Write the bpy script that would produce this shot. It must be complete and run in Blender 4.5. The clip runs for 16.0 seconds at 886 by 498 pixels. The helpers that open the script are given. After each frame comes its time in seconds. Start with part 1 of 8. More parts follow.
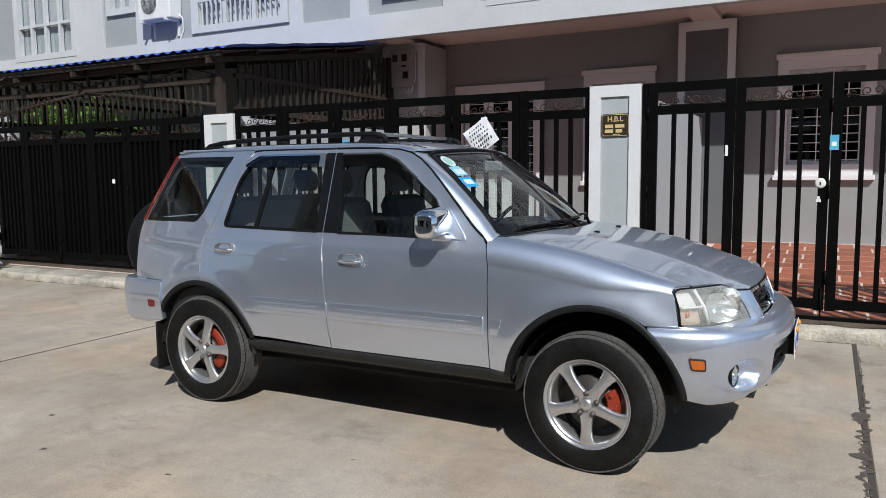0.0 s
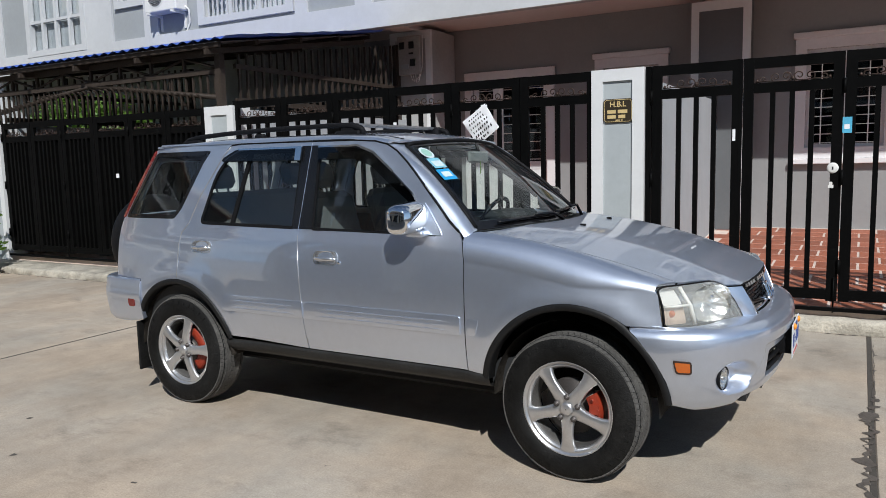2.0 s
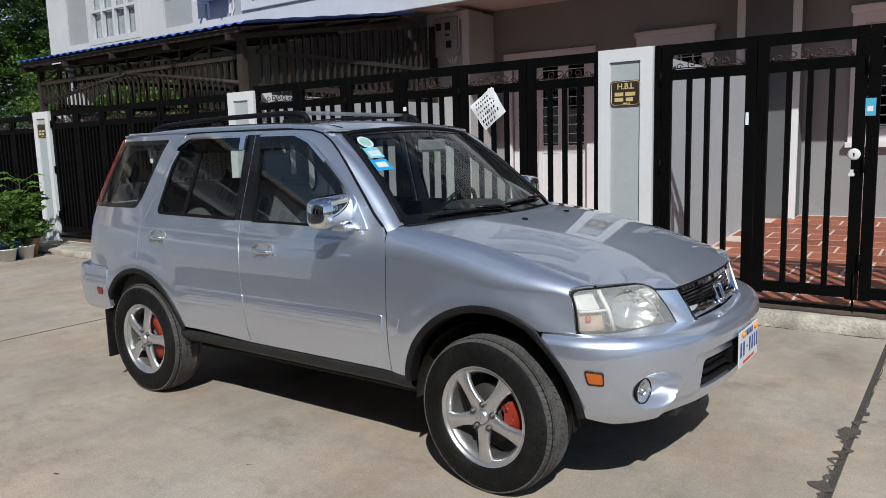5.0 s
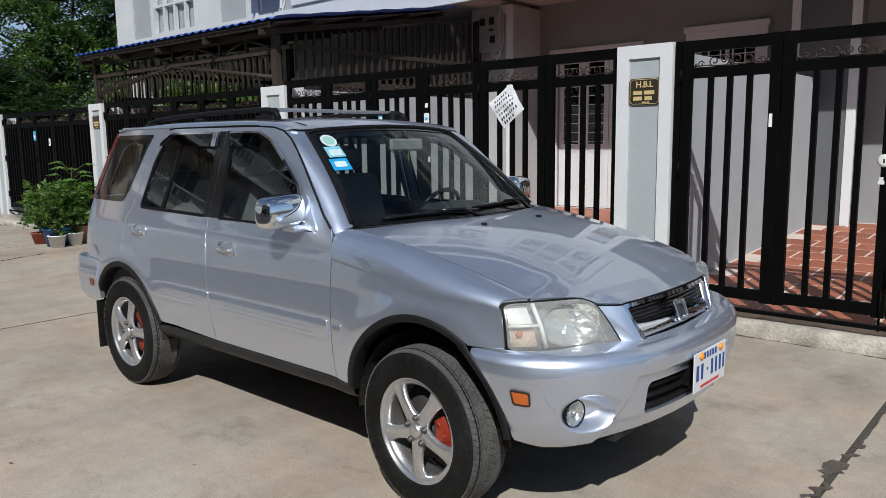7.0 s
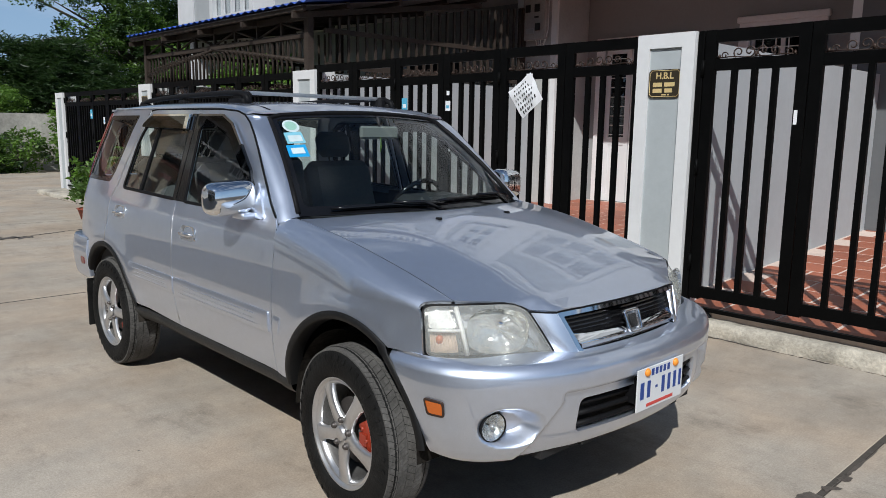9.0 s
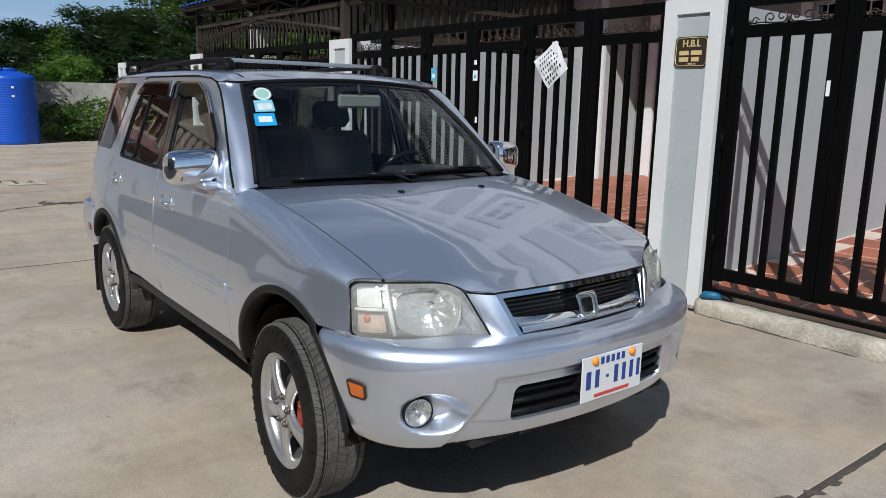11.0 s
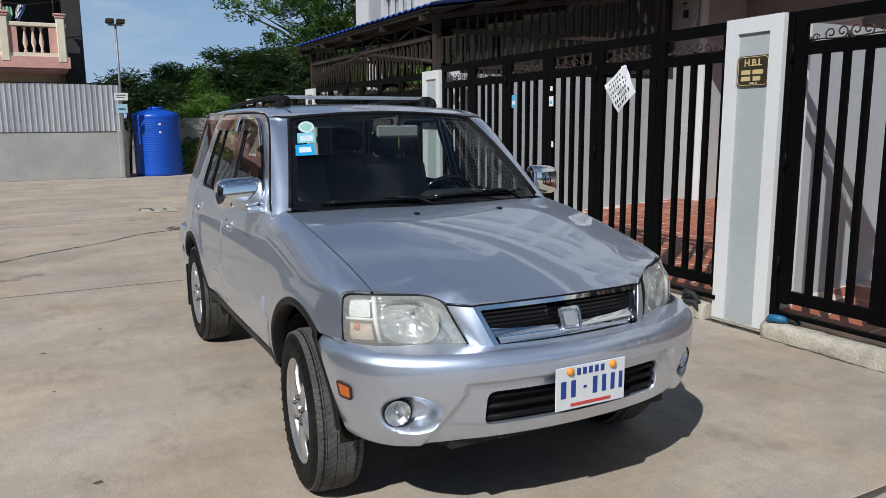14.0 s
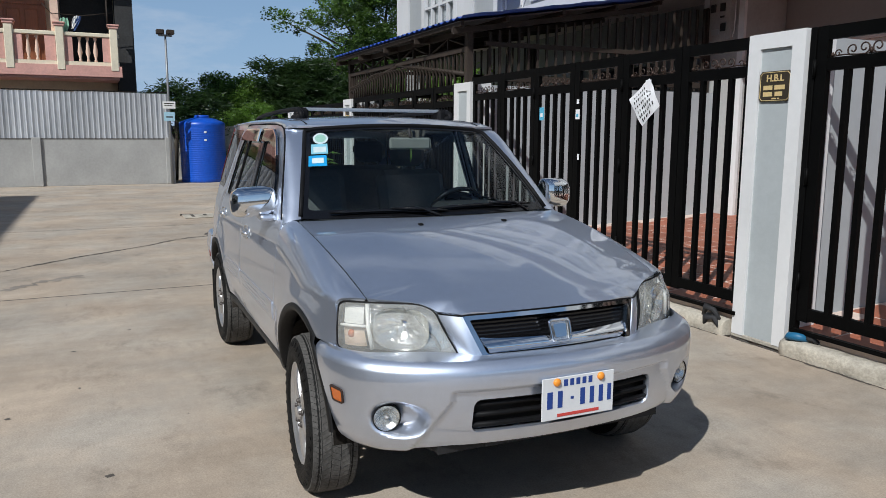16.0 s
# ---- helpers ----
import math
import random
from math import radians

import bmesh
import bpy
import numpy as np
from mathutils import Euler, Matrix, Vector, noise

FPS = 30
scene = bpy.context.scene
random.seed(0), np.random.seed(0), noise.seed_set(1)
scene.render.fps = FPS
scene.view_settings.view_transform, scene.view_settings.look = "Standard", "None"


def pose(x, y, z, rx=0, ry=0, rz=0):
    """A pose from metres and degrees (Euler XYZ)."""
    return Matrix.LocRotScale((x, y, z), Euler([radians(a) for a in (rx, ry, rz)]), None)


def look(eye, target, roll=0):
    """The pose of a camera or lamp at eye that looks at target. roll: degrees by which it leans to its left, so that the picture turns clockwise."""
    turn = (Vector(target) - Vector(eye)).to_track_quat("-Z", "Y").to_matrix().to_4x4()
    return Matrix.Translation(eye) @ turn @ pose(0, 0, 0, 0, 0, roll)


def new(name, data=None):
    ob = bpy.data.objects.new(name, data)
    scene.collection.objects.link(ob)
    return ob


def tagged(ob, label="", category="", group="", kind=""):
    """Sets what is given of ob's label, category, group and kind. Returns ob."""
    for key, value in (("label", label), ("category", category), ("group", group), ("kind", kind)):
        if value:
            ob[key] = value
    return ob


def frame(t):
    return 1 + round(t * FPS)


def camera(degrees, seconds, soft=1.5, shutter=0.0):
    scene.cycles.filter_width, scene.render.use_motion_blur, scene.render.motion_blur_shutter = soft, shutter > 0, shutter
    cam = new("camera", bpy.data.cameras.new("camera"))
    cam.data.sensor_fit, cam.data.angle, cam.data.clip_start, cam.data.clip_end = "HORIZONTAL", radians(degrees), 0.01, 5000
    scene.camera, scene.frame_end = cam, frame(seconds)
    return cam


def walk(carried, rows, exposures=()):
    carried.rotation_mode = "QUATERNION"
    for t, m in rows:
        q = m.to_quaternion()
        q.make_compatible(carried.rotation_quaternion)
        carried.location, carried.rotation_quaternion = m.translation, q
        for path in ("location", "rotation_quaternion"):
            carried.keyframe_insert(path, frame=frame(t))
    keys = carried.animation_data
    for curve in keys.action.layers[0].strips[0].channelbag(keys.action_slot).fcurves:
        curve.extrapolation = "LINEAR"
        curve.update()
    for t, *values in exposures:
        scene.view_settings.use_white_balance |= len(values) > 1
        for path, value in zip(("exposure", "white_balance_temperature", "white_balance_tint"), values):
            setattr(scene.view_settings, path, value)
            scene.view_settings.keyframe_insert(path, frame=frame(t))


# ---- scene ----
cam = camera(61.6, 16.0, soft=0.62)
PATH = [
    (0, (-0.105, 0.001, 1.495), (-1.023, 1.767, 1.292), -0.5),
    (0.5, (-0.075, 0.002, 1.5), (-1.003, 1.762, 1.292), -0.9),
    (1, (-0.065, 0.047, 1.502), (-1.009, 1.799, 1.294), -1.1),
    (1.5, (-0.022, 0.189, 1.499), (-0.983, 1.931, 1.288), -1.1),
    (2, (0.028, 0.293, 1.516), (-0.946, 2.023, 1.281), -1.4),
    (2.5, (0.067, 0.348, 1.515), (-0.927, 2.065, 1.256), -1.6),
    (3, (0.193, 0.479, 1.517), (-0.839, 2.169, 1.239), -1.6),
    (3.5, (0.343, 0.574, 1.526), (-0.726, 2.24, 1.239), -1.6),
    (4, (0.413, 0.632, 1.528), (-0.678, 2.284, 1.242), -1.7),
    (6.5, (0.839, 1.259, 1.558), (-0.426, 2.783, 1.277), -0.9),
    (7, (0.916, 1.332, 1.555), (-0.383, 2.825, 1.267), -0.7),
    (7.5, (0.958, 1.438, 1.541), (-0.37, 2.905, 1.249), -0.4),
    (8, (1.015, 1.578, 1.544), (-0.341, 3.017, 1.243), 0.3),
    (8.5, (1.071, 1.668, 1.555), (-0.314, 3.077, 1.245), 0.6),
    (9, (1.178, 1.83, 1.561), (-0.247, 3.197, 1.242), 0.9),
    (11.5, (1.417, 2.368, 1.554), (-0.151, 3.542, 1.15), 1.3),
    (12, (1.477, 2.463, 1.558), (-0.13, 3.584, 1.155), 1.3),
    (12.5, (1.587, 2.612, 1.562), (-0.067, 3.666, 1.172), 0.9),
    (13, (1.673, 2.685, 1.559), (-0.02, 3.683, 1.191), 0.3),
    (13.5, (1.749, 2.66, 1.56), (0.03, 3.622, 1.215), -0.2),
    (14, (1.876, 2.598, 1.573), (0.139, 3.532, 1.242), -0.4),
    (14.5, (1.936, 2.595, 1.582), (0.182, 3.501, 1.262), -0.3),
    (15, (1.983, 2.663, 1.588), (0.212, 3.537, 1.276), -0.2),
    (15.5, (2.026, 2.723, 1.588), (0.241, 3.572, 1.282), 0.1),
    (16, (2.033, 2.734, 1.589), (0.24, 3.568, 1.284), 0.2),
]
walk(cam, [(t, look(eye, target, roll)) for t, eye, target, roll in PATH], [(0.0, 0.04, 6120, 8), (2.2, 0.03, 6120, 8), (3.5, -0.07, 6120, 8), (7.2, -0.04, 6120, 8), (8.0, -0.15, 6120, 8), (8.6, -0.04, 6120, 8), (16.0, -0.05, 6120, 8)])

# ---- light ----
SUN = Vector((0.65, -0.868, 1.0)).normalized()
world = bpy.data.worlds.new("sky")
scene.world = world
world.use_nodes = True
sky = world.node_tree.nodes.new("ShaderNodeTexSky")
sky.sky_type, sky.sun_disc = "NISHITA", False
sky.sun_elevation, sky.sun_rotation = math.asin(SUN.z), math.atan2(SUN.x, SUN.y)
sky.air_density, sky.dust_density, sky.ozone_density = 1.0, 0.1, 1.5
back = world.node_tree.nodes["Background"]
back.inputs[1].default_value = 0.066


def sky_nodes():
    """Blue haze towards the horizon and thin drifting cloud over the whole sky."""
    n, k = world.node_tree.nodes, world.node_tree.links.new
    tc, sep = n.new("ShaderNodeTexCoord"), n.new("ShaderNodeSeparateXYZ")
    k(tc.outputs["Generated"], sep.inputs[0])
    low = n.new("ShaderNodeMapRange")
    low.inputs["From Min"].default_value, low.inputs["From Max"].default_value = 0.0, 0.48
    low.inputs["To Min"].default_value, low.inputs["To Max"].default_value = 0.85, 0.0
    k(sep.outputs[2], low.inputs["Value"])
    haze = n.new("ShaderNodeMix")
    haze.data_type = "RGBA"
    haze.inputs[7].default_value = (4.5, 6.8, 10.3, 1)
    k(low.outputs[0], haze.inputs[0])
    k(sky.outputs[0], haze.inputs[6])
    mp, cl, mr, mx = n.new("ShaderNodeMapping"), n.new("ShaderNodeTexNoise"), n.new("ShaderNodeMapRange"), n.new("ShaderNodeMix")
    mp.inputs["Scale"].default_value = (1, 1, 3.2)
    cl.inputs["Scale"].default_value, cl.inputs["Detail"].default_value, cl.inputs["Roughness"].default_value = 3.0, 7, 0.6
    k(tc.outputs["Generated"], mp.inputs[0])
    k(mp.outputs[0], cl.inputs["Vector"])
    mr.inputs["From Min"].default_value, mr.inputs["From Max"].default_value = 0.49, 0.82
    mr.inputs["To Max"].default_value = 0.8
    k(cl.outputs["Fac"], mr.inputs["Value"])
    mx.data_type = "RGBA"
    mx.inputs[7].default_value = (10.0, 10.3, 11.0, 1)
    k(mr.outputs[0], mx.inputs[0])
    k(haze.outputs[2], mx.inputs[6])
    k(mx.outputs[2], back.inputs[0])


sky_nodes()
sun = new("sun", bpy.data.lights.new("sun", "SUN"))
sun.data.energy, sun.data.angle, sun.data.color = 4.5, radians(0.55), (1.0, 0.965, 0.91)
sun.matrix_world = look(SUN * 60, (0, 0, 0))


# ---- materials ----
def shade(name, col, rough=0.6, metal=0.0, var=0.12, scale=6.0, stain=0.1, bump=0.05, grain=90.0, coat=0.0, spec=0.5, jitter=0.0, stretch=(1, 1, 1)):
    """A surface with grain, large stains and fine relief; sizes in metres."""
    m = bpy.data.materials.new(name)
    m.use_nodes = True
    nt = m.node_tree
    n, k = nt.nodes, nt.links.new
    p = n["Principled BSDF"]
    p.inputs["Roughness"].default_value = rough
    p.inputs["Metallic"].default_value = metal
    p.inputs["Coat Weight"].default_value = coat
    p.inputs["Coat Roughness"].default_value = 0.03
    p.inputs["Specular IOR Level"].default_value = spec
    tc = n.new("ShaderNodeTexCoord")
    mp = n.new("ShaderNodeMapping")
    mp.inputs["Scale"].default_value = stretch
    k(tc.outputs["Object"], mp.inputs["Vector"])
    fine, wide = n.new("ShaderNodeTexNoise"), n.new("ShaderNodeTexNoise")
    fine.inputs["Scale"].default_value, fine.inputs["Detail"].default_value = scale * 5, 5
    wide.inputs["Scale"].default_value, wide.inputs["Detail"].default_value = scale * 0.35, 7
    for t in (fine, wide):
        t.inputs["Roughness"].default_value = 0.65
        k(mp.outputs[0], t.inputs["Vector"])
    a, b = n.new("ShaderNodeMapRange"), n.new("ShaderNodeMapRange")
    a.inputs["From Min"].default_value, a.inputs["From Max"].default_value = 0.25, 0.75
    a.inputs["To Min"].default_value, a.inputs["To Max"].default_value = 1 - var, 1 + var
    b.inputs["From Min"].default_value, b.inputs["From Max"].default_value = 0.3, 0.7
    b.inputs["To Min"].default_value, b.inputs["To Max"].default_value = 1 - stain, 1 + stain * 0.6
    k(fine.outputs["Fac"], a.inputs["Value"])
    k(wide.outputs["Fac"], b.inputs["Value"])
    mul = n.new("ShaderNodeMath")
    mul.operation = "MULTIPLY"
    k(a.outputs[0], mul.inputs[0])
    k(b.outputs[0], mul.inputs[1])
    last = mul.outputs[0]
    if jitter:
        info, jr, jm = n.new("ShaderNodeObjectInfo"), n.new("ShaderNodeMapRange"), n.new("ShaderNodeMath")
        jr.inputs["To Min"].default_value, jr.inputs["To Max"].default_value = 1 - jitter, 1 + jitter
        k(info.outputs["Random"], jr.inputs["Value"])
        jm.operation = "MULTIPLY"
        k(jr.outputs[0], jm.inputs[0])
        k(last, jm.inputs[1])
        last = jm.outputs[0]
    mix = n.new("ShaderNodeMix")
    mix.data_type, mix.blend_type = "RGBA", "MULTIPLY"
    mix.inputs[0].default_value = 1.0
    mix.inputs[6].default_value = (*col, 1)
    k(last, mix.inputs[7])
    k(mix.outputs[2], p.inputs["Base Color"])
    if bump:
        g, bp = n.new("ShaderNodeTexNoise"), n.new("ShaderNodeBump")
        g.inputs["Scale"].default_value, g.inputs["Detail"].default_value = grain, 4
        k(mp.outputs[0], g.inputs["Vector"])
        bp.inputs["Strength"].default_value, bp.inputs["Distance"].default_value = bump, 0.01
        k(g.outputs["Fac"], bp.inputs["Height"])
        k(bp.outputs[0], p.inputs["Normal"])
        rr = n.new("ShaderNodeMapRange")
        rr.inputs["To Min"].default_value, rr.inputs["To Max"].default_value = max(rough - 0.08, 0.02), min(rough + 0.08, 1)
        k(wide.outputs["Fac"], rr.inputs["Value"])
        k(rr.outputs[0], p.inputs["Roughness"])
    return m


def pane(name, tint, gloss=0.02, ior=1.5):
    """Clear or tinted glass in a thin sheet."""
    m = bpy.data.materials.new(name)
    m.use_nodes = True
    n, k = m.node_tree.nodes, m.node_tree.links.new
    n.remove(n["Principled BSDF"])
    tr, gl, fr, mx = n.new("ShaderNodeBsdfTransparent"), n.new("ShaderNodeBsdfGlossy"), n.new("ShaderNodeLayerWeight"), n.new("ShaderNodeMixShader")
    pw, ml = n.new("ShaderNodeMath"), n.new("ShaderNodeMath")
    tr.inputs[0].default_value = (*tint, 1)
    gl.inputs["Roughness"].default_value = gloss
    f0 = 1.7 * ((ior - 1) / (ior + 1)) ** 2
    fr.inputs[0].default_value = 0.5
    pw.operation, pw.inputs[1].default_value = "POWER", 5.0
    ml.operation, ml.inputs[1].default_value, ml.inputs[2].default_value = "MULTIPLY_ADD", 1 - f0, f0
    k(fr.outputs["Facing"], pw.inputs[0])
    k(pw.outputs[0], ml.inputs[0])
    k(ml.outputs[0], mx.inputs[0])
    k(tr.outputs[0], mx.inputs[1])
    k(gl.outputs[0], mx.inputs[2])
    k(mx.outputs[0], n["Material Output"].inputs[0])
    return m


def milky(name, tint, cloud, haze):
    """Lamp glass that has aged: a clear sheet with a thin white bloom in it."""
    m = pane(name, tint, 0.03, 1.4)
    n, k = m.node_tree.nodes, m.node_tree.links.new
    last = n["Material Output"].inputs[0].links[0].from_socket
    df, mx, nz, mr = n.new("ShaderNodeBsdfDiffuse"), n.new("ShaderNodeMixShader"), n.new("ShaderNodeTexNoise"), n.new("ShaderNodeMapRange")
    df.inputs[0].default_value = (*cloud, 1)
    nz.inputs["Scale"].default_value, nz.inputs["Detail"].default_value = 9, 4
    mr.inputs["To Min"].default_value, mr.inputs["To Max"].default_value = haze * 0.5, haze * 1.5
    k(nz.outputs["Fac"], mr.inputs["Value"])
    k(mr.outputs[0], mx.inputs[0])
    k(last, mx.inputs[1])
    k(df.outputs[0], mx.inputs[2])
    k(mx.outputs[0], n["Material Output"].inputs[0])
    return m


def concrete_nodes():
    """Trowelled concrete: cloudy patches, brush streaks, grain, specks and faint dirty blotches."""
    m = bpy.data.materials.new("concrete")
    m.use_nodes = True
    n, k = m.node_tree.nodes, m.node_tree.links.new
    p = n["Principled BSDF"]
    tc = n.new("ShaderNodeTexCoord")

    def field(scale, detail, lo, hi, a, b, stretch=(1, 1, 1), rough=0.6):
        mp, t, r = n.new("ShaderNodeMapping"), n.new("ShaderNodeTexNoise"), n.new("ShaderNodeMapRange")
        mp.inputs["Scale"].default_value = stretch
        t.inputs["Scale"].default_value, t.inputs["Detail"].default_value, t.inputs["Roughness"].default_value = scale, detail, rough
        r.inputs["From Min"].default_value, r.inputs["From Max"].default_value = lo, hi
        r.inputs["To Min"].default_value, r.inputs["To Max"].default_value = a, b
        k(tc.outputs["Object"], mp.inputs[0])
        k(mp.outputs[0], t.inputs["Vector"])
        k(t.outputs["Fac"], r.inputs["Value"])
        return r.outputs[0], t.outputs["Fac"]

    def times(a, b):
        x = n.new("ShaderNodeMath")
        x.operation = "MULTIPLY"
        k(a, x.inputs[0])
        k(b, x.inputs[1])
        return x.outputs[0]

    wide, _ = field(0.35, 6, 0.3, 0.7, 0.88, 1.10)
    patch, _ = field(1.1, 10, 0.35, 0.66, 0.73, 1.12, (1, 0.6, 1), 0.76)
    brush, _ = field(6, 8, 0.3, 0.7, 0.93, 1.06, (0.6, 1.6, 1), 0.75)
    grain, g = field(95, 5, 0.28, 0.72, 0.74, 1.24, (1, 1, 1), 0.8)
    blot, _ = field(2.4, 9, 0.54, 0.74, 1.0, 0.60, (0.7, 1.0, 1), 0.78)
    speck, _ = field(38, 2, 0.70, 0.76, 1.0, 0.72)
    v = times(times(times(wide, patch), times(brush, grain)), times(blot, speck))
    mix = n.new("ShaderNodeMix")
    mix.data_type, mix.blend_type = "RGBA", "MULTIPLY"
    mix.inputs[0].default_value = 1.0
    tone, hue = field(0.8, 6, 0.40, 0.60, 0.0, 1.0)[0], n.new("ShaderNodeMix")
    hue.data_type = "RGBA"
    hue.inputs[6].default_value, hue.inputs[7].default_value = (0.412, 0.362, 0.302, 1), (0.445, 0.362, 0.280, 1)
    k(tone, hue.inputs[0])
    k(hue.outputs[2], mix.inputs[6])
    k(v, mix.inputs[7])
    k(mix.outputs[2], p.inputs["Base Color"])
    p.inputs["Roughness"].default_value = 0.85
    p.inputs["Specular IOR Level"].default_value = 0.3
    bp = n.new("ShaderNodeBump")
    bp.inputs["Strength"].default_value, bp.inputs["Distance"].default_value = 0.12, 0.01
    k(g, bp.inputs["Height"])
    k(bp.outputs[0], p.inputs["Normal"])
    return m


CONCRETE = concrete_nodes()
KERB = shade("kerb_concrete", (0.45, 0.41, 0.34), 0.92, 0, 0.24, 9, 0.5, 0.7, 45)
DIRT = shade("joint_dirt", (0.07, 0.06, 0.05), 0.95, 0, 0.3, 8, 0.2, 0.3, 60)
WET = shade("oily_stain", (0.105, 0.088, 0.074), 0.6, 0, 0.35, 14, 0.3, 0.2, 80)
PALE = shade("worn_stain", (0.26, 0.225, 0.19), 0.85, 0, 0.35, 12, 0.3, 0.2, 80)
WHITE = shade("white_paint", (0.68, 0.68, 0.68), 0.55, 0, 0.03, 4, 0.07, 0.06, 60)
FACADEWHITE = shade("facade_white", (0.56, 0.565, 0.575), 0.6, 0, 0.03, 3, 0.09, 0.08, 50)
GREY = shade("grey_paint", (0.33, 0.345, 0.355), 0.6, 0, 0.04, 4, 0.08, 0.06, 60)
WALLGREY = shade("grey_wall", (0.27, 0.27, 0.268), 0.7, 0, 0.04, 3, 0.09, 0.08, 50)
PARTY = shade("light_grey_wall", (0.375, 0.395, 0.41), 0.7, 0, 0.04, 3, 0.09, 0.08, 50)
BLUEGREY = shade("pale_blue_grey_paint", (0.40, 0.43, 0.44), 0.6, 0, 0.04, 5, 0.1, 0.06, 60)
FRAMEWHITE = shade("white_trim", (0.72, 0.69, 0.69), 0.5, 0, 0.04, 5, 0.06, 0.04, 60)
SOFFIT = shade("soffit_paint", (0.56, 0.49, 0.465), 0.7, 0, 0.04, 3, 0.06, 0.05, 50)
BLACK = shade("black_enamel", (0.003, 0.003, 0.003), 0.5, 0, 0.25, 9, 0.3, 0.06, 120, spec=0.06)
IRON = shade("dark_iron", (0.042, 0.032, 0.026), 0.6, 0.0, 0.25, 9, 0.3, 0.1, 120, spec=0.2)
RUSTY = shade("bronzed_iron", (0.05, 0.03, 0.022), 0.5, 0.4, 0.3, 12, 0.3, 0.1, 120)
ROOFBLUE = shade("blue_sheet", (0.035, 0.09, 0.42), 0.4, 0, 0.12, 4, 0.18, 0.05, 60)
ROOFUNDER = shade("sheet_underside", (0.10, 0.10, 0.11), 0.7, 0, 0.15, 4, 0.2, 0.05, 60)
TILE = shade("red_tile", (0.33, 0.105, 0.056), 0.5, 0, 0.14, 7, 0.15, 0.08, 60, jitter=0.18)
GROUT = shade("pale_grout", (0.62, 0.50, 0.43), 0.9, 0, 0.1, 8, 0.15, 0.1, 60)
# near-black for dark parts, and for the painted gloom of rooms and openings
UNLITDARK = shade("dark_parts_and_unlit_rooms", (0.012, 0.012, 0.013), 0.7, 0, 0.1, 4, 0.1, 0, 60)
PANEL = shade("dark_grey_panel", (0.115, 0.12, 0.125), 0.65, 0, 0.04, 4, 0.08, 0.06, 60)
BLIND = shade("pale_blind", (0.50, 0.505, 0.51), 0.9, 0, 0.06, 3, 0.12, 0.05, 60)
UPPERGLASS = pane("upper_glass", (0.94, 0.96, 0.97), 0.01)
HOUSEGLASS = pane("house_glass", (0.35, 0.4, 0.42), 0.01)
CURTAIN = shade("white_curtain", (0.72, 0.72, 0.74), 0.9, 0, 0.05, 5, 0.1, 0.05, 60)
ACWHITE = shade("white_plastic", (0.74, 0.73, 0.70), 0.45, 0, 0.04, 6, 0.08, 0.02, 60)
GALV = shade("galvanised_sheet", (0.45, 0.46, 0.48), 0.5, 0.35, 0.14, 3, 0.24, 0.05, 60, jitter=0.13, stretch=(1, 1, 0.25))
RENDERWALL = shade("rendered_wall", (0.36, 0.355, 0.34), 0.9, 0, 0.08, 3, 0.16, 0.25, 35)
OLDWALL = shade("weathered_wall", (0.40, 0.38, 0.34), 0.9, 0, 0.25, 2, 0.45, 0.3, 30)
TANKBLUE = shade("blue_plastic", (0.007, 0.075, 0.47), 0.38, 0, 0.15, 3, 0.2, 0.12, 14)
PEACH = shade("peach_paint", (0.72, 0.52, 0.40), 0.75, 0, 0.08, 3, 0.16, 0.1, 40)
PINK = shade("pink_paint", (0.66, 0.36, 0.30), 0.75, 0, 0.1, 3, 0.22, 0.1, 40)
CREAM = shade("cream_paint", (0.74, 0.66, 0.50), 0.75, 0, 0.08, 3, 0.14, 0.1, 40)
DOORWOOD = shade("varnished_wood", (0.23, 0.09, 0.04), 0.45, 0, 0.2, 10, 0.2, 0.1, 80, stretch=(1, 1, 0.15))
# near-black: a side wall, and the painted shade of a doorway
DARKWALL = shade("near_black_wall", (0.035, 0.035, 0.035), 0.9, 0, 0.3, 3, 0.4, 0.2, 40)
STEEL = shade("galvanised_pole", (0.26, 0.265, 0.27), 0.5, 0.5, 0.08, 8, 0.12, 0.03, 60)
BARK = shade("bark", (0.06, 0.048, 0.035), 0.9, 0, 0.3, 6, 0.3, 0.6, 30)


def leafy(name, col, glow):
    """A leaf that lets some of the light behind it through."""
    m = shade(name, col, 0.45, 0, 0.35, 1.2, 0.45, 0, 60)
    n, k = m.node_tree.nodes, m.node_tree.links.new
    tl, mx = n.new("ShaderNodeBsdfTranslucent"), n.new("ShaderNodeMixShader")
    tl.inputs[0].default_value = (*glow, 1)
    mx.inputs[0].default_value = 0.38
    k(n["Principled BSDF"].outputs[0], mx.inputs[1])
    k(tl.outputs[0], mx.inputs[2])
    k(mx.outputs[0], n["Material Output"].inputs[0])
    return m


LEAF = leafy("leaf", (0.075, 0.14, 0.03), (0.13, 0.24, 0.03))
LEAFDARK = leafy("dark_leaf", (0.038, 0.075, 0.024), (0.06, 0.12, 0.02))
LEAFLIGHT = leafy("light_leaf", (0.14, 0.25, 0.045), (0.22, 0.40, 0.05))


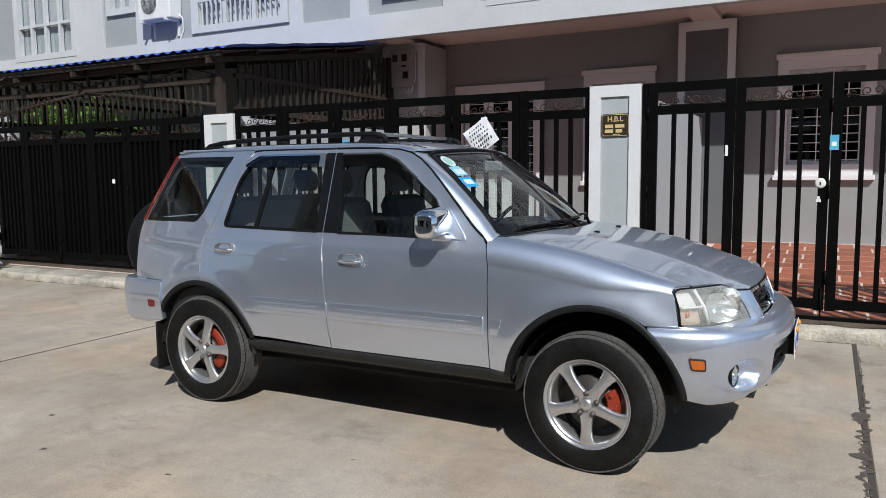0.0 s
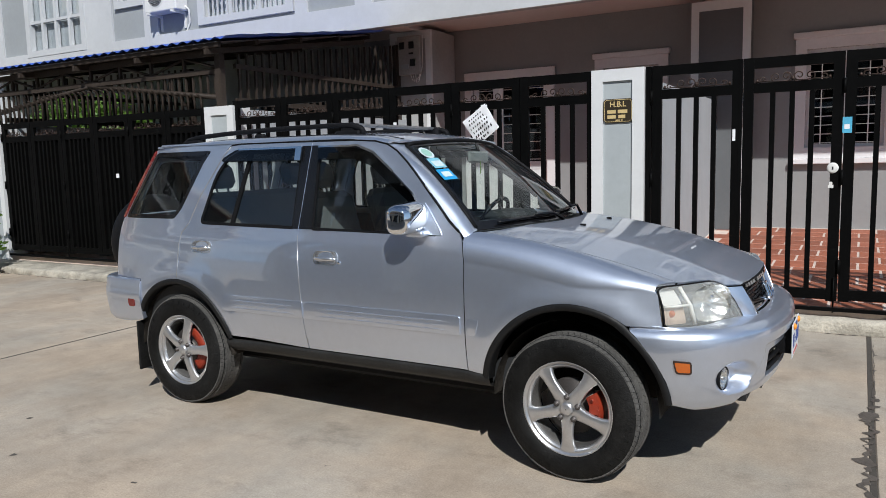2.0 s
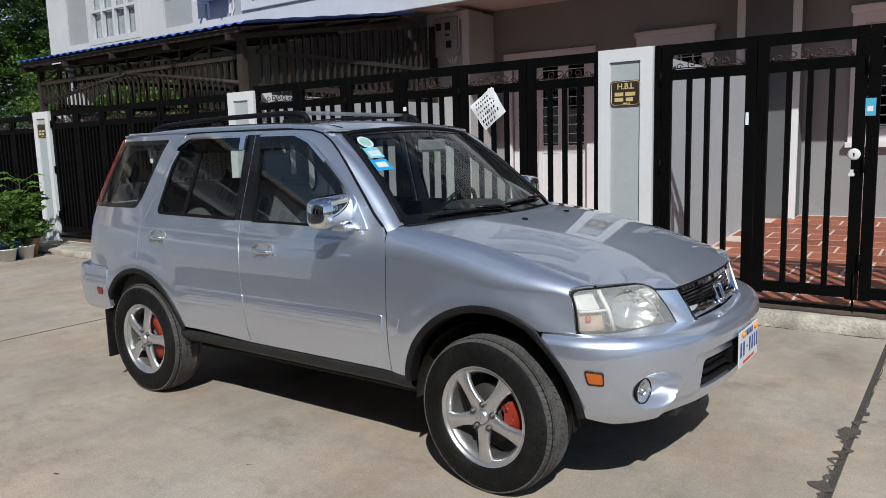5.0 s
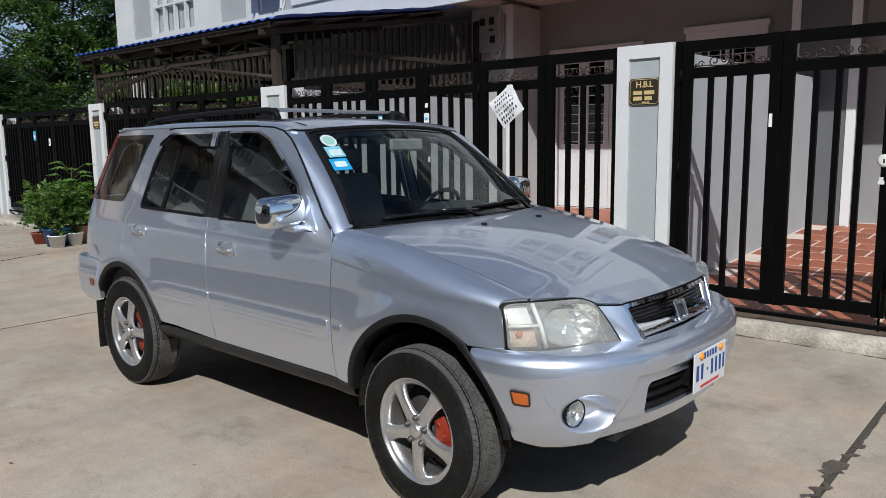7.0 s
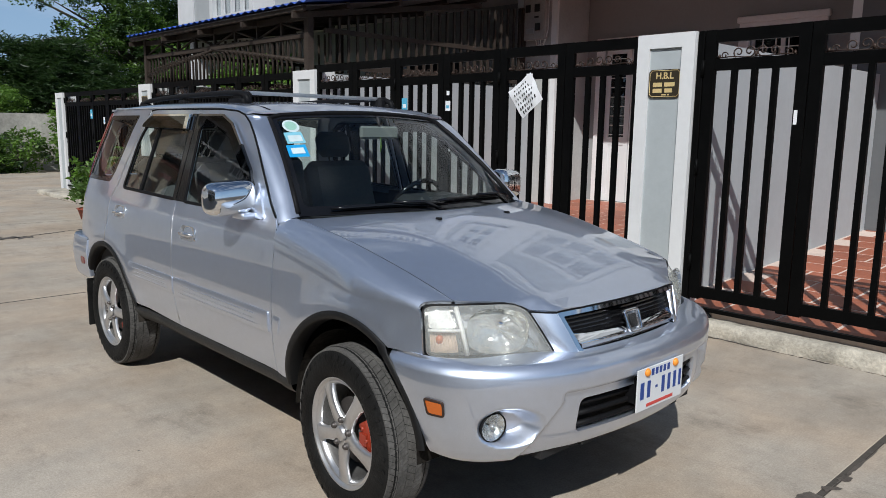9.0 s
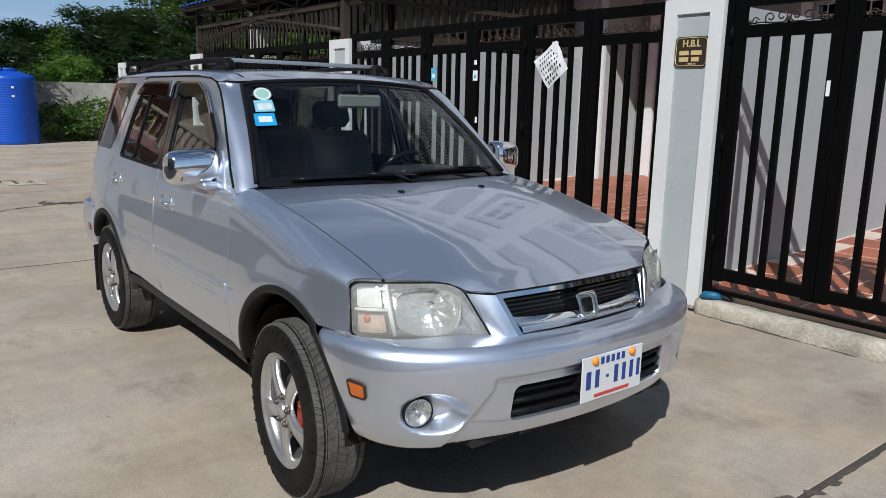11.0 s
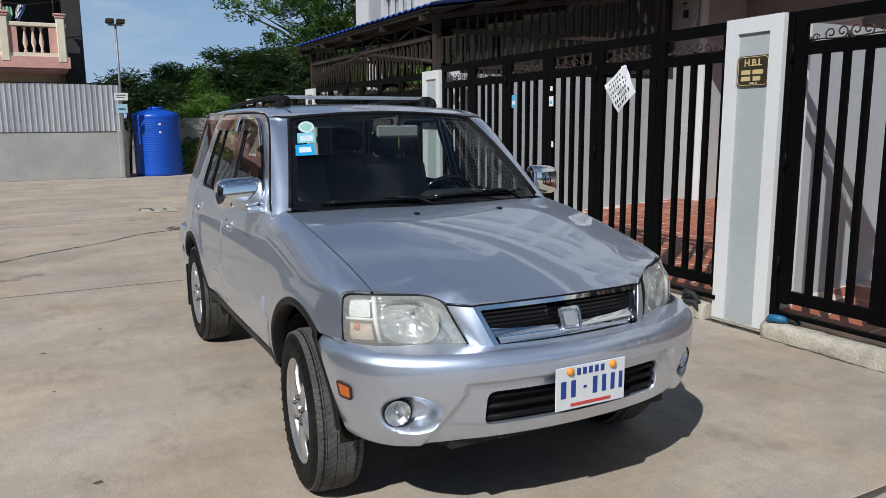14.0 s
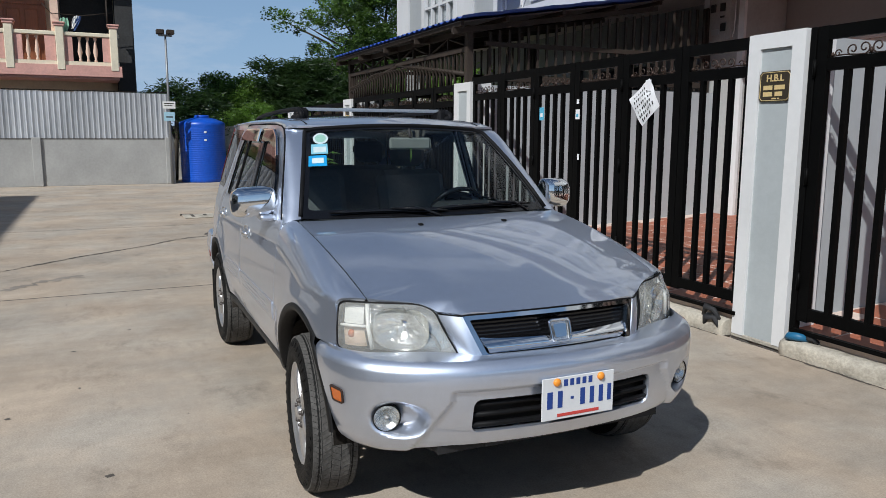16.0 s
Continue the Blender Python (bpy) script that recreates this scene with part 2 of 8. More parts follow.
# ---- building blocks ----
def bx(bm, x0, x1, y0, y1, z0, z1):
    v = [bm.verts.new(p) for p in ((x0, y0, z0), (x1, y0, z0), (x1, y1, z0), (x0, y1, z0), (x0, y0, z1), (x1, y0, z1), (x1, y1, z1), (x0, y1, z1))]
    for f in ((3, 2, 1, 0), (4, 5, 6, 7), (0, 1, 5, 4), (1, 2, 6, 5), (2, 3, 7, 6), (3, 0, 4, 7)):
        bm.faces.new([v[i] for i in f])
    return v


def box(x0, x1, y0, y1, z0, z1, r=0.0, seg=1):
    bm = bmesh.new()
    bx(bm, x0, x1, y0, y1, z0, z1)
    if r:
        bmesh.ops.bevel(bm, geom=bm.edges[:], offset=r, segments=seg, affect="EDGES", profile=0.5)
    return bm


def boxes(*rows, r=0.0):
    """Boxes that make one piece; each row is x0, x1, y0, y1, z0, z1."""
    bm = bmesh.new()
    for row in rows:
        bx(bm, *row)
    if r:
        bmesh.ops.bevel(bm, geom=bm.edges[:], offset=r, segments=1, affect="EDGES")
    return bm


def tube(bm, pts, r, n=6, caps=True):
    """A round bar along a line of points; r is one radius or one for each point."""
    pts = [Vector(p) for p in pts]
    rad = r if isinstance(r, (list, tuple)) else [r] * len(pts)
    rings, up = [], None
    for i, p in enumerate(pts):
        d = (pts[min(i + 1, len(pts) - 1)] - pts[max(i - 1, 0)]).normalized()
        if up is None:
            up = Vector((0, 0, 1)) if abs(d.z) < 0.9 else Vector((1, 0, 0))
        side = d.cross(up).normalized()
        up = side.cross(d).normalized()
        rings.append([bm.verts.new(p + rad[i] * (math.cos(a) * side + math.sin(a) * up)) for a in (2 * math.pi * k / n for k in range(n))])
    for a, b in zip(rings, rings[1:]):
        for k in range(n):
            f = bm.faces.new((a[k], a[(k + 1) % n], b[(k + 1) % n], b[k]))
            f.smooth = True
    if caps:
        bm.faces.new(rings[0][::-1])
        bm.faces.new(rings[-1])
    return bm


def lathe(bm, prof, n=24, axis="z", at=(0, 0, 0), caps=True):
    """A turned piece: prof rows of (radius, height)."""
    at, rings = Vector(at), []
    for r, h in prof:
        ring = []
        for k in range(n):
            a = 2 * math.pi * k / n
            c, s = r * math.cos(a), r * math.sin(a)
            ring.append(bm.verts.new(at + Vector({"z": (c, s, h), "y": (c, h, -s), "x": (h, c, s)}[axis])))
        rings.append(ring)
    for a, b in zip(rings, rings[1:]):
        for k in range(n):
            f = bm.faces.new((a[k], a[(k + 1) % n], b[(k + 1) % n], b[k]))
            f.smooth = True
    if caps:
        bm.faces.new(rings[0][::-1])
        bm.faces.new(rings[-1])
    return bm


def mesh_of(name, bm, material):
    bmesh.ops.recalc_face_normals(bm, faces=bm.faces[:])
    me = bpy.data.meshes.new(name)
    bm.to_mesh(me)
    bm.free()
    me.materials.append(material)
    return me


def part(name, bm, material, parent=None, label="", at=(0, 0, 0)):
    """One mesh object under a thing or part; bm may be a finished mesh that is shared."""
    me = bm if isinstance(bm, bpy.types.Mesh) else mesh_of(name, bm, material)
    ob = new(name, me)
    ob.location = at
    ob.parent = parent
    return tagged(ob, label)


def thing(name, label, category, at=(0, 0, 0), group="", kind="", rz=0.0):
    ob = new(name)
    ob.empty_display_size = 0.1
    ob.location = at
    ob.rotation_euler = (0, 0, radians(rz))
    return tagged(ob, label, category, group, kind)


def solid(name, bm, material, label, category, kind="", at=(0, 0, 0), group=""):
    return tagged(part(name, bm, material, at=at), label, category, group, kind)


def words(name, text, size, material, parent, m, depth=0.0015, align="CENTER"):
    """Lettering as a mesh, in the built-in font."""
    cu = bpy.data.curves.new(name, "FONT")
    cu.offset = size * 0.018
    cu.body, cu.size, cu.extrude, cu.align_x, cu.align_y = text, size, depth, align, "CENTER"
    tmp = new(name, cu)
    me = bpy.data.meshes.new_from_object(tmp.evaluated_get(bpy.context.evaluated_depsgraph_get()))
    bpy.data.objects.remove(tmp)
    me.materials.clear()
    me.materials.append(material)
    ob = new(name, me)
    ob.parent = parent
    ob.matrix_basis = m
    return ob

# ---- ground ----
GX, GY = 7.27, 7.33  # pillar face, gate line
ground = box(-400, 400, -400, 400, -0.6, -0.05)
solid("ground", ground, DIRT, "bare earth under and round the concrete yard", "ground", "structure")
pavement = tagged(new("pavement"), "broad sunlit concrete yard cast in large slabs", "pavement", "", "structure")
edges = [-30.2, -24.15, -18.1, -11.68, -6.05, 0.13, 6.2, 12.3]
for x0, x1 in zip(edges, edges[1:]):
    bm = box(x0 + 0.015, x1 - 0.015, -22.0, 7.23 if x0 > -16 else 24.0, -0.06, 0.0, 0.006)
    part("slab", bm, CONCRETE, pavement)
for x in edges[1:-1]:
    part("joint", box(x - 0.0145, x + 0.0145, -22.0, 7.2, -0.06, -0.0015), DIRT, pavement, "dark filled joint between slabs")


def streak(path, w, seed, z=0.002, step=0.015):
    """A flat ragged streak along a line on the ground."""
    rng = random.Random(seed)
    bm, row = bmesh.new(), []
    for (xa, ya), (xb, yb) in zip(path, path[1:]):
        n = max(2, int(math.hypot(xb - xa, yb - ya) / step))
        for i in range(n + 1):
            f = i / n
            x, y = xa + (xb - xa) * f, ya + (yb - ya) * f
            nx, ny = -(yb - ya), xb - xa
            k = math.hypot(nx, ny)
            wob = w * (0.35 * noise.noise((x * 6, y * 6, seed)) + 0.45 * noise.noise((x * 19, y * 19, seed + 5)))
            wl = w * max(0.06, 0.50 + 1.0 * noise.noise((x * 4, y * 4, seed + 9)) + 0.6 * noise.noise((x * 11, y * 11, seed + 3)) + 0.7 * noise.noise((x * 27, y * 27, seed + 7)))
            a = bm.verts.new((x + nx / k * (wob + wl / 2), y + ny / k * (wob + wl / 2), z))
            b = bm.verts.new((x + nx / k * (wob - wl / 2), y + ny / k * (wob - wl / 2), z))
            row.append((a, b))
    for (a, b), (c, d) in zip(row, row[1:]):
        bm.faces.new((a, b, d, c))
    return bm


part("joint_line", streak([(0.158, 6.95), (0.157, 6.3), (0.155, 5.8), (0.148, 5.5), (0.138, 5.1)], 0.013, 3, 0.002, 0.03), WET, pavement, "thin dark joint between slabs")
for i, (y, d, w) in enumerate(((6.55, 0.010, 0.03), (6.11, 0.012, 0.045), (5.99, 0.008, 0.03), (5.80, 0.010, 0.04), (5.57, 0.010, 0.035), (5.40, 0.035, 0.05), (5.24, 0.045, 0.07))):
    x = 0.136 + 0.019 * (y - 5.1)
    part("stain", streak([(x, y + d), (x - 0.002, y - d)], w, 70 + i, 0.0025, 0.006), WET, pavement, "small damp blot on the joint")
part("stain", streak([(0.134, 5.14), (0.118, 5.0), (0.112, 4.8), (0.10, 4.6), (0.10, 4.1), (0.10, 3.5), (0.09, 3.0)], 0.088, 5, 0.0028), WET, pavement, "dark damp oily streak along a joint")
part("crack", streak([(-4.0, -2.2), (-6.2, 0.1), (-7.77, 1.66), (-8.66, 2.55), (-9.29, 3.34), (-9.82, 3.82), (-10.05, 4.35), (-10.5, 5.6)], 0.065, 11), DIRT, pavement, "dark filled crack wandering over the slab")
part("stain", streak([(-6.4, 1.55), (-6.6, 1.80), (-6.85, 2.08), (-7.2, 2.52)], 0.16, 21), PALE, pavement, "faint grey smear")
part("stain", streak([(-10.35, 4.25), (-10.2, 4.45), (-10.0, 4.75)], 0.30, 23), WET, pavement, "dark damp smear")
for i, (x, y) in enumerate([(-2.27, 3.13), (-3.9, 2.5), (-3.0, 2.55), (-4.4, 2.9), (-2.6, 2.2), (-0.6, 3.3), (-1.6, 2.7), (-5.6, 2.4), (-3.4, 3.1), (0.6, 4.2), (-0.2, 3.0)]):
    part("spot", streak([(x - 0.015, y), (x + 0.015, y + 0.008)], 0.03, 40 + i, 0.0015, 0.008), WET, pavement, "small dark drip on the concrete")
drain = thing("drain_cover", "broken square concrete drain cover set in the yard", "drain cover", (-12.95, 4.5, 0))
part("cover", box(-0.32, 0.32, -0.3, 0.3, 0.002, 0.022, 0.006), KERB, drain)
part("slot", boxes((-0.2, 0.2, -0.16, -0.1, 0.018, 0.0245), (-0.2, 0.05, 0.08, 0.14, 0.018, 0.0245), (-0.36, -0.28, -0.33, -0.1, 0.002, 0.0245)), DIRT, drain, "dark slot")


def kerb_run(x0, x1, y0, top):
    """A rounded, chipped kerb of cast concrete."""
    bm = bmesh.new()
    n = int((x1 - x0) / 0.045)
    prof = [(y0 + 0.004, 0.0), (y0 - 0.002, top * 0.3), (y0, top * 0.68), (y0 + 0.010, top * 0.88), (y0 + 0.032, top * 0.98), (y0 + 0.08, top), (y0 + 0.2, top), (7.62, top), (7.62, 0.0)]
    rows = []
    for i in range(n + 1):
        x = x0 + (x1 - x0) * i / n
        row = []
        for y, z in prof:
            chip = max(0.0, noise.noise((x * 2.3, y * 3, 4)) - 0.25) * 0.09 if 0.3 * top < z and y < y0 + 0.12 else 0.0
            row.append(bm.verts.new((x, y + (0.020 * noise.noise((x * 5, z * 9, y)) + 0.008 * noise.noise((x * 19, z * 30, 3)) + chip if y < 7.5 else 0), max(0, z + (0.012 * noise.noise((x * 4, y * 3, 7)) + 0.006 * noise.noise((x * 17, y * 20, 9)) - chip * 0.5 if z > 0 else 0)))))
        rows.append(row)
    for a, b in zip(rows, rows[1:]):
        for k in range(len(prof) - 1):
            f = bm.faces.new((a[k], a[k + 1], b[k + 1], b[k]))
            f.smooth = True
    bm.faces.new(rows[0])
    bm.faces.new(rows[-1][::-1])
    return bm


for x0, x1, y in ((-1.7, 5.9, 7.188), (-6.85, -2.3, 7.188), (-16.0, -7.45, 6.70)):
    part("crack", streak([(x0, y), (x0 + (x1 - x0) * 0.4, y - 0.008), (x1, y)], 0.028, 61, 0.0028), DIRT, pavement, "dark gap at the foot of the kerb")
part("crack", streak([(-2.30, 7.25), (-1.99, 7.235), (-1.70, 7.245)], 0.035, 67, 0.0032), DIRT, pavement, "dark gap at the foot of the pillar")
solid("kerb", kerb_run(-1.72, 6.0, 7.2, 0.125), KERB, "chipped and stained cast concrete kerb under the gate", "kerb", "structure")
solid("kerb", kerb_run(-6.88, -2.27, 7.2, 0.125), KERB, "chipped and stained cast concrete kerb under the gate", "kerb", "structure")
solid("kerb", kerb_run(-17.0, -7.42, 6.72, 0.10), KERB, "low worn concrete ramp edge under the closed gate", "kerb", "structure")

# ---- courtyards ----
def court_z(y):
    """The courtyards rise gently from the gates to the house."""
    return 0.165 + 0.042 * (y - 7.3)


bm = box(-12.2, 6.0, 7.31, 12.6, -0.05, 0.0)
for v in bm.verts:
    if v.co.z > -0.01:
        v.co.z = court_z(v.co.y)
solid("floor_court", bm, GROUT, "courtyard bed of pale grout between red tiles", "floor", "structure")


# ---- pillars ----
def pillar(x, top, label, plaque=False):
    p = thing("gate_pillar", label, "pillar", (x, GX, 0), "gate pillars")
    w = 0.25
    part("shaft", box(-w + 0.004, w - 0.004, 0.02, 0.30, 0, top - 0.01, 0.006), BLUEGREY, p, "pale blue-grey recessed panel")
    bm = bmesh.new()
    bx(bm, -w, -w + 0.11, 0, 0.31, 0.03, top)
    bx(bm, w - 0.11, w, 0, 0.31, 0.03, top)
    bx(bm, -w + 0.11, w - 0.11, 0, 0.31, top - 0.11, top)
    part("surround", bm, WHITE, p, "white painted raised border")
    part("foot", box(-w - 0.012, w + 0.012, 0.005, 0.32, 0, 0.035, 0.006), KERB, p, "grimy cement foot")
    return p


GOLD = shade("gold_leaf", (0.72, 0.55, 0.26), 0.4, 0.2, 0.1, 20, 0.1, 0.05, 120)
PLAQUE = shade("dark_plaque", (0.045, 0.035, 0.022), 0.35, 0.2, 0.15, 20, 0.1, 0.05, 120)
for x, top, lab in ((-1.99, 2.33, "white bordered blue-grey gate pillar with a dark plaque"), (-7.13, 2.275, "white bordered blue-grey gate pillar beside the carport"), (-12.2, 2.26, "white bordered gate pillar beside potted plants"), (-16.9, 2.22, "white bordered gate pillar at the far end of the fence")):
    pillar(x, top, lab)


def plaque(x, z, text):
    p = thing("name_plaque", "dark notched plaque with gilt border and lettering on the pillar", "plaque", (x, GX + 0.02, z))
    w, h, c = 0.14, 0.11, 0.022
    bm = bmesh.new()
    out = [(-w + c, -h), (w - c, -h), (w, -h + c), (w, h - c), (w - c, h), (-w + c, h), (-w, h - c), (-w, -h + c)]
    f = bm.faces.new([bm.verts.new((a, -0.014, b)) for a, b in out])
    g = bmesh.ops.extrude_face_region(bm, geom=[f])["geom"]
    for v in g:
        if isinstance(v, bmesh.types.BMVert):
            v.co.y = 0.002
    part("board", bm, PLAQUE, p)
    bm = bmesh.new()
    loop = [(a * 0.93, -0.0145, b * 0.92) for a, b in out]
    tube(bm, loop + [loop[0]], 0.0025, 5, False)
    part("border", bm, GOLD, p, "gilt line")
    if text:
        words("lettering", text, 0.070, GOLD, p, pose(0, -0.0155, 0.058, 90, 0, 0))
    bm = bmesh.new()
    for zz, runs in ((-0.008, ((-0.10, -0.02), (0.0, 0.09))), (-0.055, ((-0.10, -0.02), (0.005, 0.07))), (-0.088, ((-0.02, 0.02), (0.03, 0.045)))):
        hh = 0.016 if zz > -0.08 else 0.005
        for a, b in runs:
            bx(bm, a, b, -0.0165, -0.013, zz - hh, zz + hh)
    part("lettering", bm, GOLD, p, "gilt bars of writing")


plaque(-1.985, 1.945, "H.B.L")
plaque(-12.2, 1.95, "")


# ---- gates ----
def spiral(cx, cz, r, a0, turns, sgn, n=14):
    out = []
    for i in range(n + 1):
        f = i / n
        a = a0 + sgn * turns * 2 * math.pi * f
        rr = r * (1 - 0.72 * f)
        out.append((cx + rr * math.cos(a), 0, cz + rr * math.sin(a)))
    return out


def scroll_bm(w):
    """Wrought scrolls that fill the top panel of a gate leaf of inner width w, centred on x."""
    bm, s = bmesh.new(), w / 0.62
    for sg in (-1, 1):
        tube(bm, [(sg * -x, y, z) for x, y, z in spiral(-0.05 * s, 0.045, 0.042, -1.2, 1.15, 1)], 0.0055, 5)
        tube(bm, [(sg * -x, y, z) for x, y, z in spiral(-0.135 * s, 0.04, 0.04, 4.2, 1.1, -1)], 0.0055, 5)
        tube(bm, [(sg * -x, y, z) for x, y, z in spiral(-0.245 * s, 0.022, 0.028, 0.2, 1.1, 1)], 0.005, 5)
        tube(bm, [(sg * 0.005, 0, 0.006), (sg * 0.09 * s, 0, 0.004), (sg * 0.20 * s, 0, 0.012), (sg * 0.30 * s, 0, 0.005)], 0.005, 5)
        lathe(bm, [(0.002, 0), (0.014, 0.012), (0.012, 0.022), (0.002, 0.034)], 6, "z", (sg * 0.285 * s, 0, 0.0))
    lathe(bm, [(0.003, 0), (0.013, 0.015), (0.016, 0.026), (0.003, 0.045)], 6, "z", (0, 0, 0.0))
    return bm


def gate(xs, label, bars, pick=False, top=2.33, sheet=False):
    """A folding gate; xs are the leaf borders."""
    g = thing("folding_gate", label, "gate", ((xs[0] + xs[-1]) / 2, GY, 0), "street gates")
    ox = g.location.x
    w = abs(xs[1] - xs[0])
    st = 0.087
    fr = boxes((-w / 2 + 0.004, -w / 2 + st, -0.022, 0.022, 0.255, top), (w / 2 - st, w / 2 - 0.004, -0.022, 0.022, 0.255, top),
               (-w / 2 + st, w / 2 - st, -0.02, 0.02, top - 0.092, top - 0.002), (-w / 2 + st, w / 2 - st, -0.02, 0.02, top - 0.30, top - 0.215),
               (-w / 2 + st, w / 2 - st, -0.02, 0.02, 0.268, 0.355))
    fr = mesh_of("leaf", fr, BLACK)
    bar = mesh_of("bar", box(-0.020, 0.020, -0.0195, 0.0195, 0.355, top - 0.30), BLACK)
    scr = mesh_of("scroll", scroll_bm(w - 2 * st), RUSTY)
    bolt = mesh_of("drop_bolt", tube(bmesh.new(), [(0, -0.035, 0.16), (0, -0.035, 0.46)], 0.008, 6), BLACK)
    hinge = mesh_of("hinge", tube(bmesh.new(), [(0, -0.03, -0.06), (0, -0.03, 0.06)], 0.014, 8), BLACK)
    sh = mesh_of("sheet", box(-w / 2 + st, w / 2 - st, 0.02, 0.024, 0.3, top - 0.3), BLACK) if sheet else None
    for i, (a, b) in enumerate(zip(xs, xs[1:])):
        leaf = part("leaf", fr, None, g, "", ((a + b) / 2 - ox, 0, 0))
        for k in range(bars):
            part("bar", bar, None, leaf, "", (-w / 2 + st + (w - 2 * st) * (k + 1) / (bars + 1), 0, 0))
        part("scroll", scr, None, leaf, "bronze-tinted wrought iron scrolls", (0, 0, top - 0.213))
        if i % 2 == 1:
            part("drop_bolt", bolt, None, leaf, "", (w / 2 - 0.03, 0, 0))
        else:
            for zz in (0.55, 1.3, 2.05):
                part("hinge", hinge, None, leaf, "", (-w / 2, 0, zz))
        if sheet:
            part("sheet", sh, None, leaf, "black backing sheet")
    part("floor_track", box(xs[0] - ox, xs[-1] - ox, -0.075, -0.035, 0.176, 0.206), BLACK, g, "black steel floor track")
    return g


def spread(a, b, n):
    return [a + (b - a) * i / n for i in range(n + 1)]


gr_ = gate(spread(-1.678, 3.02, 6), "tall black steel folding gate with scrolled top panels", 3)
part("gate_post", box(-2.402, -2.353, -0.03, 0.03, 0.14, 2.33, 0.004), BLACK, gr_, "broad black hinge post")
gate(spread(-6.914, -2.21, 6), "tall black steel folding gate hung with a paper notice", 3)
gate(spread(-11.93, -7.4, 6), "black sheet-backed steel folding gate before the carport", 5, True, 2.27, True)
gate(spread(-16.63, -12.46, 5), "black sheet-backed steel folding gate behind potted plants", 4, True, 2.22, True)

# ---- party walls and house front ----
solid("wall_party", boxes((-2.08, -1.90, 7.585, 12.6, 0, 2.31)), PARTY, "light grey rendered wall between two courtyards", "wall", "structure")
solid("wall_party", boxes((-7.22, -7.04, 7.585, 12.6, 0, 2.25)), PARTY, "light grey rendered wall between two courtyards", "wall", "structure")
solid("wall_party", boxes((-12.14, -11.96, 7.585, 12.6, 0, 2.25)), PARTY, "light grey rendered wall between two courtyards", "wall", "structure")


def wall_with_holes(name, x0, x1, y0, y1, z0, z1, holes, material, label):
    """A wall along x with rectangular openings (x0, x1, z0, z1) cut through it."""
    bm = bmesh.new()
    xs = sorted({x0, x1, *[h[0] for h in holes], *[h[1] for h in holes]})
    for a, b in zip(xs, xs[1:]):
        z = z0
        for h in sorted((h for h in holes if h[0] <= a and h[1] >= b), key=lambda h: h[2]):
            if h[2] > z:
                bx(bm, a, b, y0, y1, z, h[2])
            z = h[3]
        if z < z1:
            bx(bm, a, b, y0, y1, z, z1)
    return solid(name, bm, material, label, "wall", "structure")


WY = 12.6
holes = [(-0.72, 0.29, 1.58, 3.0), (-6.2, -4.75, 0.2, 2.93), (-3.75, -2.85, 1.5, 2.97), (4.4, 5.4, 1.58, 3.0), (-11.5, -9.6, 0.2, 2.93)]
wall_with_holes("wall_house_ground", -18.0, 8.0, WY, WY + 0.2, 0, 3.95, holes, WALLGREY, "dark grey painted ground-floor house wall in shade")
# the gloom of the rooms is put into this wall's colour
solid("wall_house_back", box(-18.0, 8.0, 15.5, 15.7, 0, 3.95), UNLITDARK, "inner wall behind the windows, coloured near-black as an unlit room", "wall", "structure")


def grille_window(name, x0, x1, z0, z1, y, rows, label):
    w = thing(name, label, "window", ((x0 + x1) / 2, y, z0), "", "structure")
    a, b, h = -(x1 - x0) / 2, (x1 - x0) / 2, z1 - z0
    fr = 0.15
    bm = boxes((a - fr, b + fr, -0.05, -0.002, h, h + fr), (a - fr, a, -0.05, -0.002, -0.16, h), (b, b + fr, -0.05, -0.002, -0.16, h), (a, b, -0.05, -0.002, -0.16, 0.0))
    part("window_frame", bm, FRAMEWHITE, w, "wide white moulded surround")
    part("window_sill", box(a - fr - 0.03, b + fr + 0.03, -0.1, -0.002, -0.24, -0.162, 0.008), FRAMEWHITE, w)
    part("lintel", box(a - fr - 0.03, b + fr + 0.03, -0.085, -0.002, h + fr + 0.002, h + fr + 0.09, 0.01), FRAMEWHITE, w)
    part("casement", boxes((a, a + 0.05, 0.04, 0.09, 0, h), (b - 0.05, b, 0.04, 0.09, 0, h), (-0.03, 0.03, 0.04, 0.09, 0, h), (a + 0.05, -0.03, 0.04, 0.09, h - 0.05, h), (0.03, b - 0.05, 0.04, 0.09, h - 0.05, h), (a + 0.05, -0.03, 0.04, 0.09, 0, 0.05), (0.03, b - 0.05, 0.04, 0.09, 0, 0.05)), FRAMEWHITE, w)
    part("pane", box(a + 0.05, b - 0.05, 0.06, 0.066, 0.05, h - 0.05), HOUSEGLASS, w)
    barm = mesh_of("grille_bar", box(a, b, -0.006, 0.006, -0.006, 0.006), ACWHITE)
    for i in range(rows):
        part("grille_bar", barm, None, w, "", (0, 0.02, h * (i + 0.5) / rows))
    up = mesh_of("grille_post", box(-0.008, 0.008, -0.007, 0.007, 0, h), ACWHITE)
    for i in range(1, 5):
        part("grille_post", up, None, w, "", (a + (b - a) * i / 5, 0.02, 0))
    return w


grille_window("window_1", -0.72, 0.29, 1.58, 3.0, WY, 11, "white framed window with a white steel grille")
grille_window("window_2", -3.75, -2.85, 1.5, 2.97, WY, 11, "white framed window with a white steel grille")


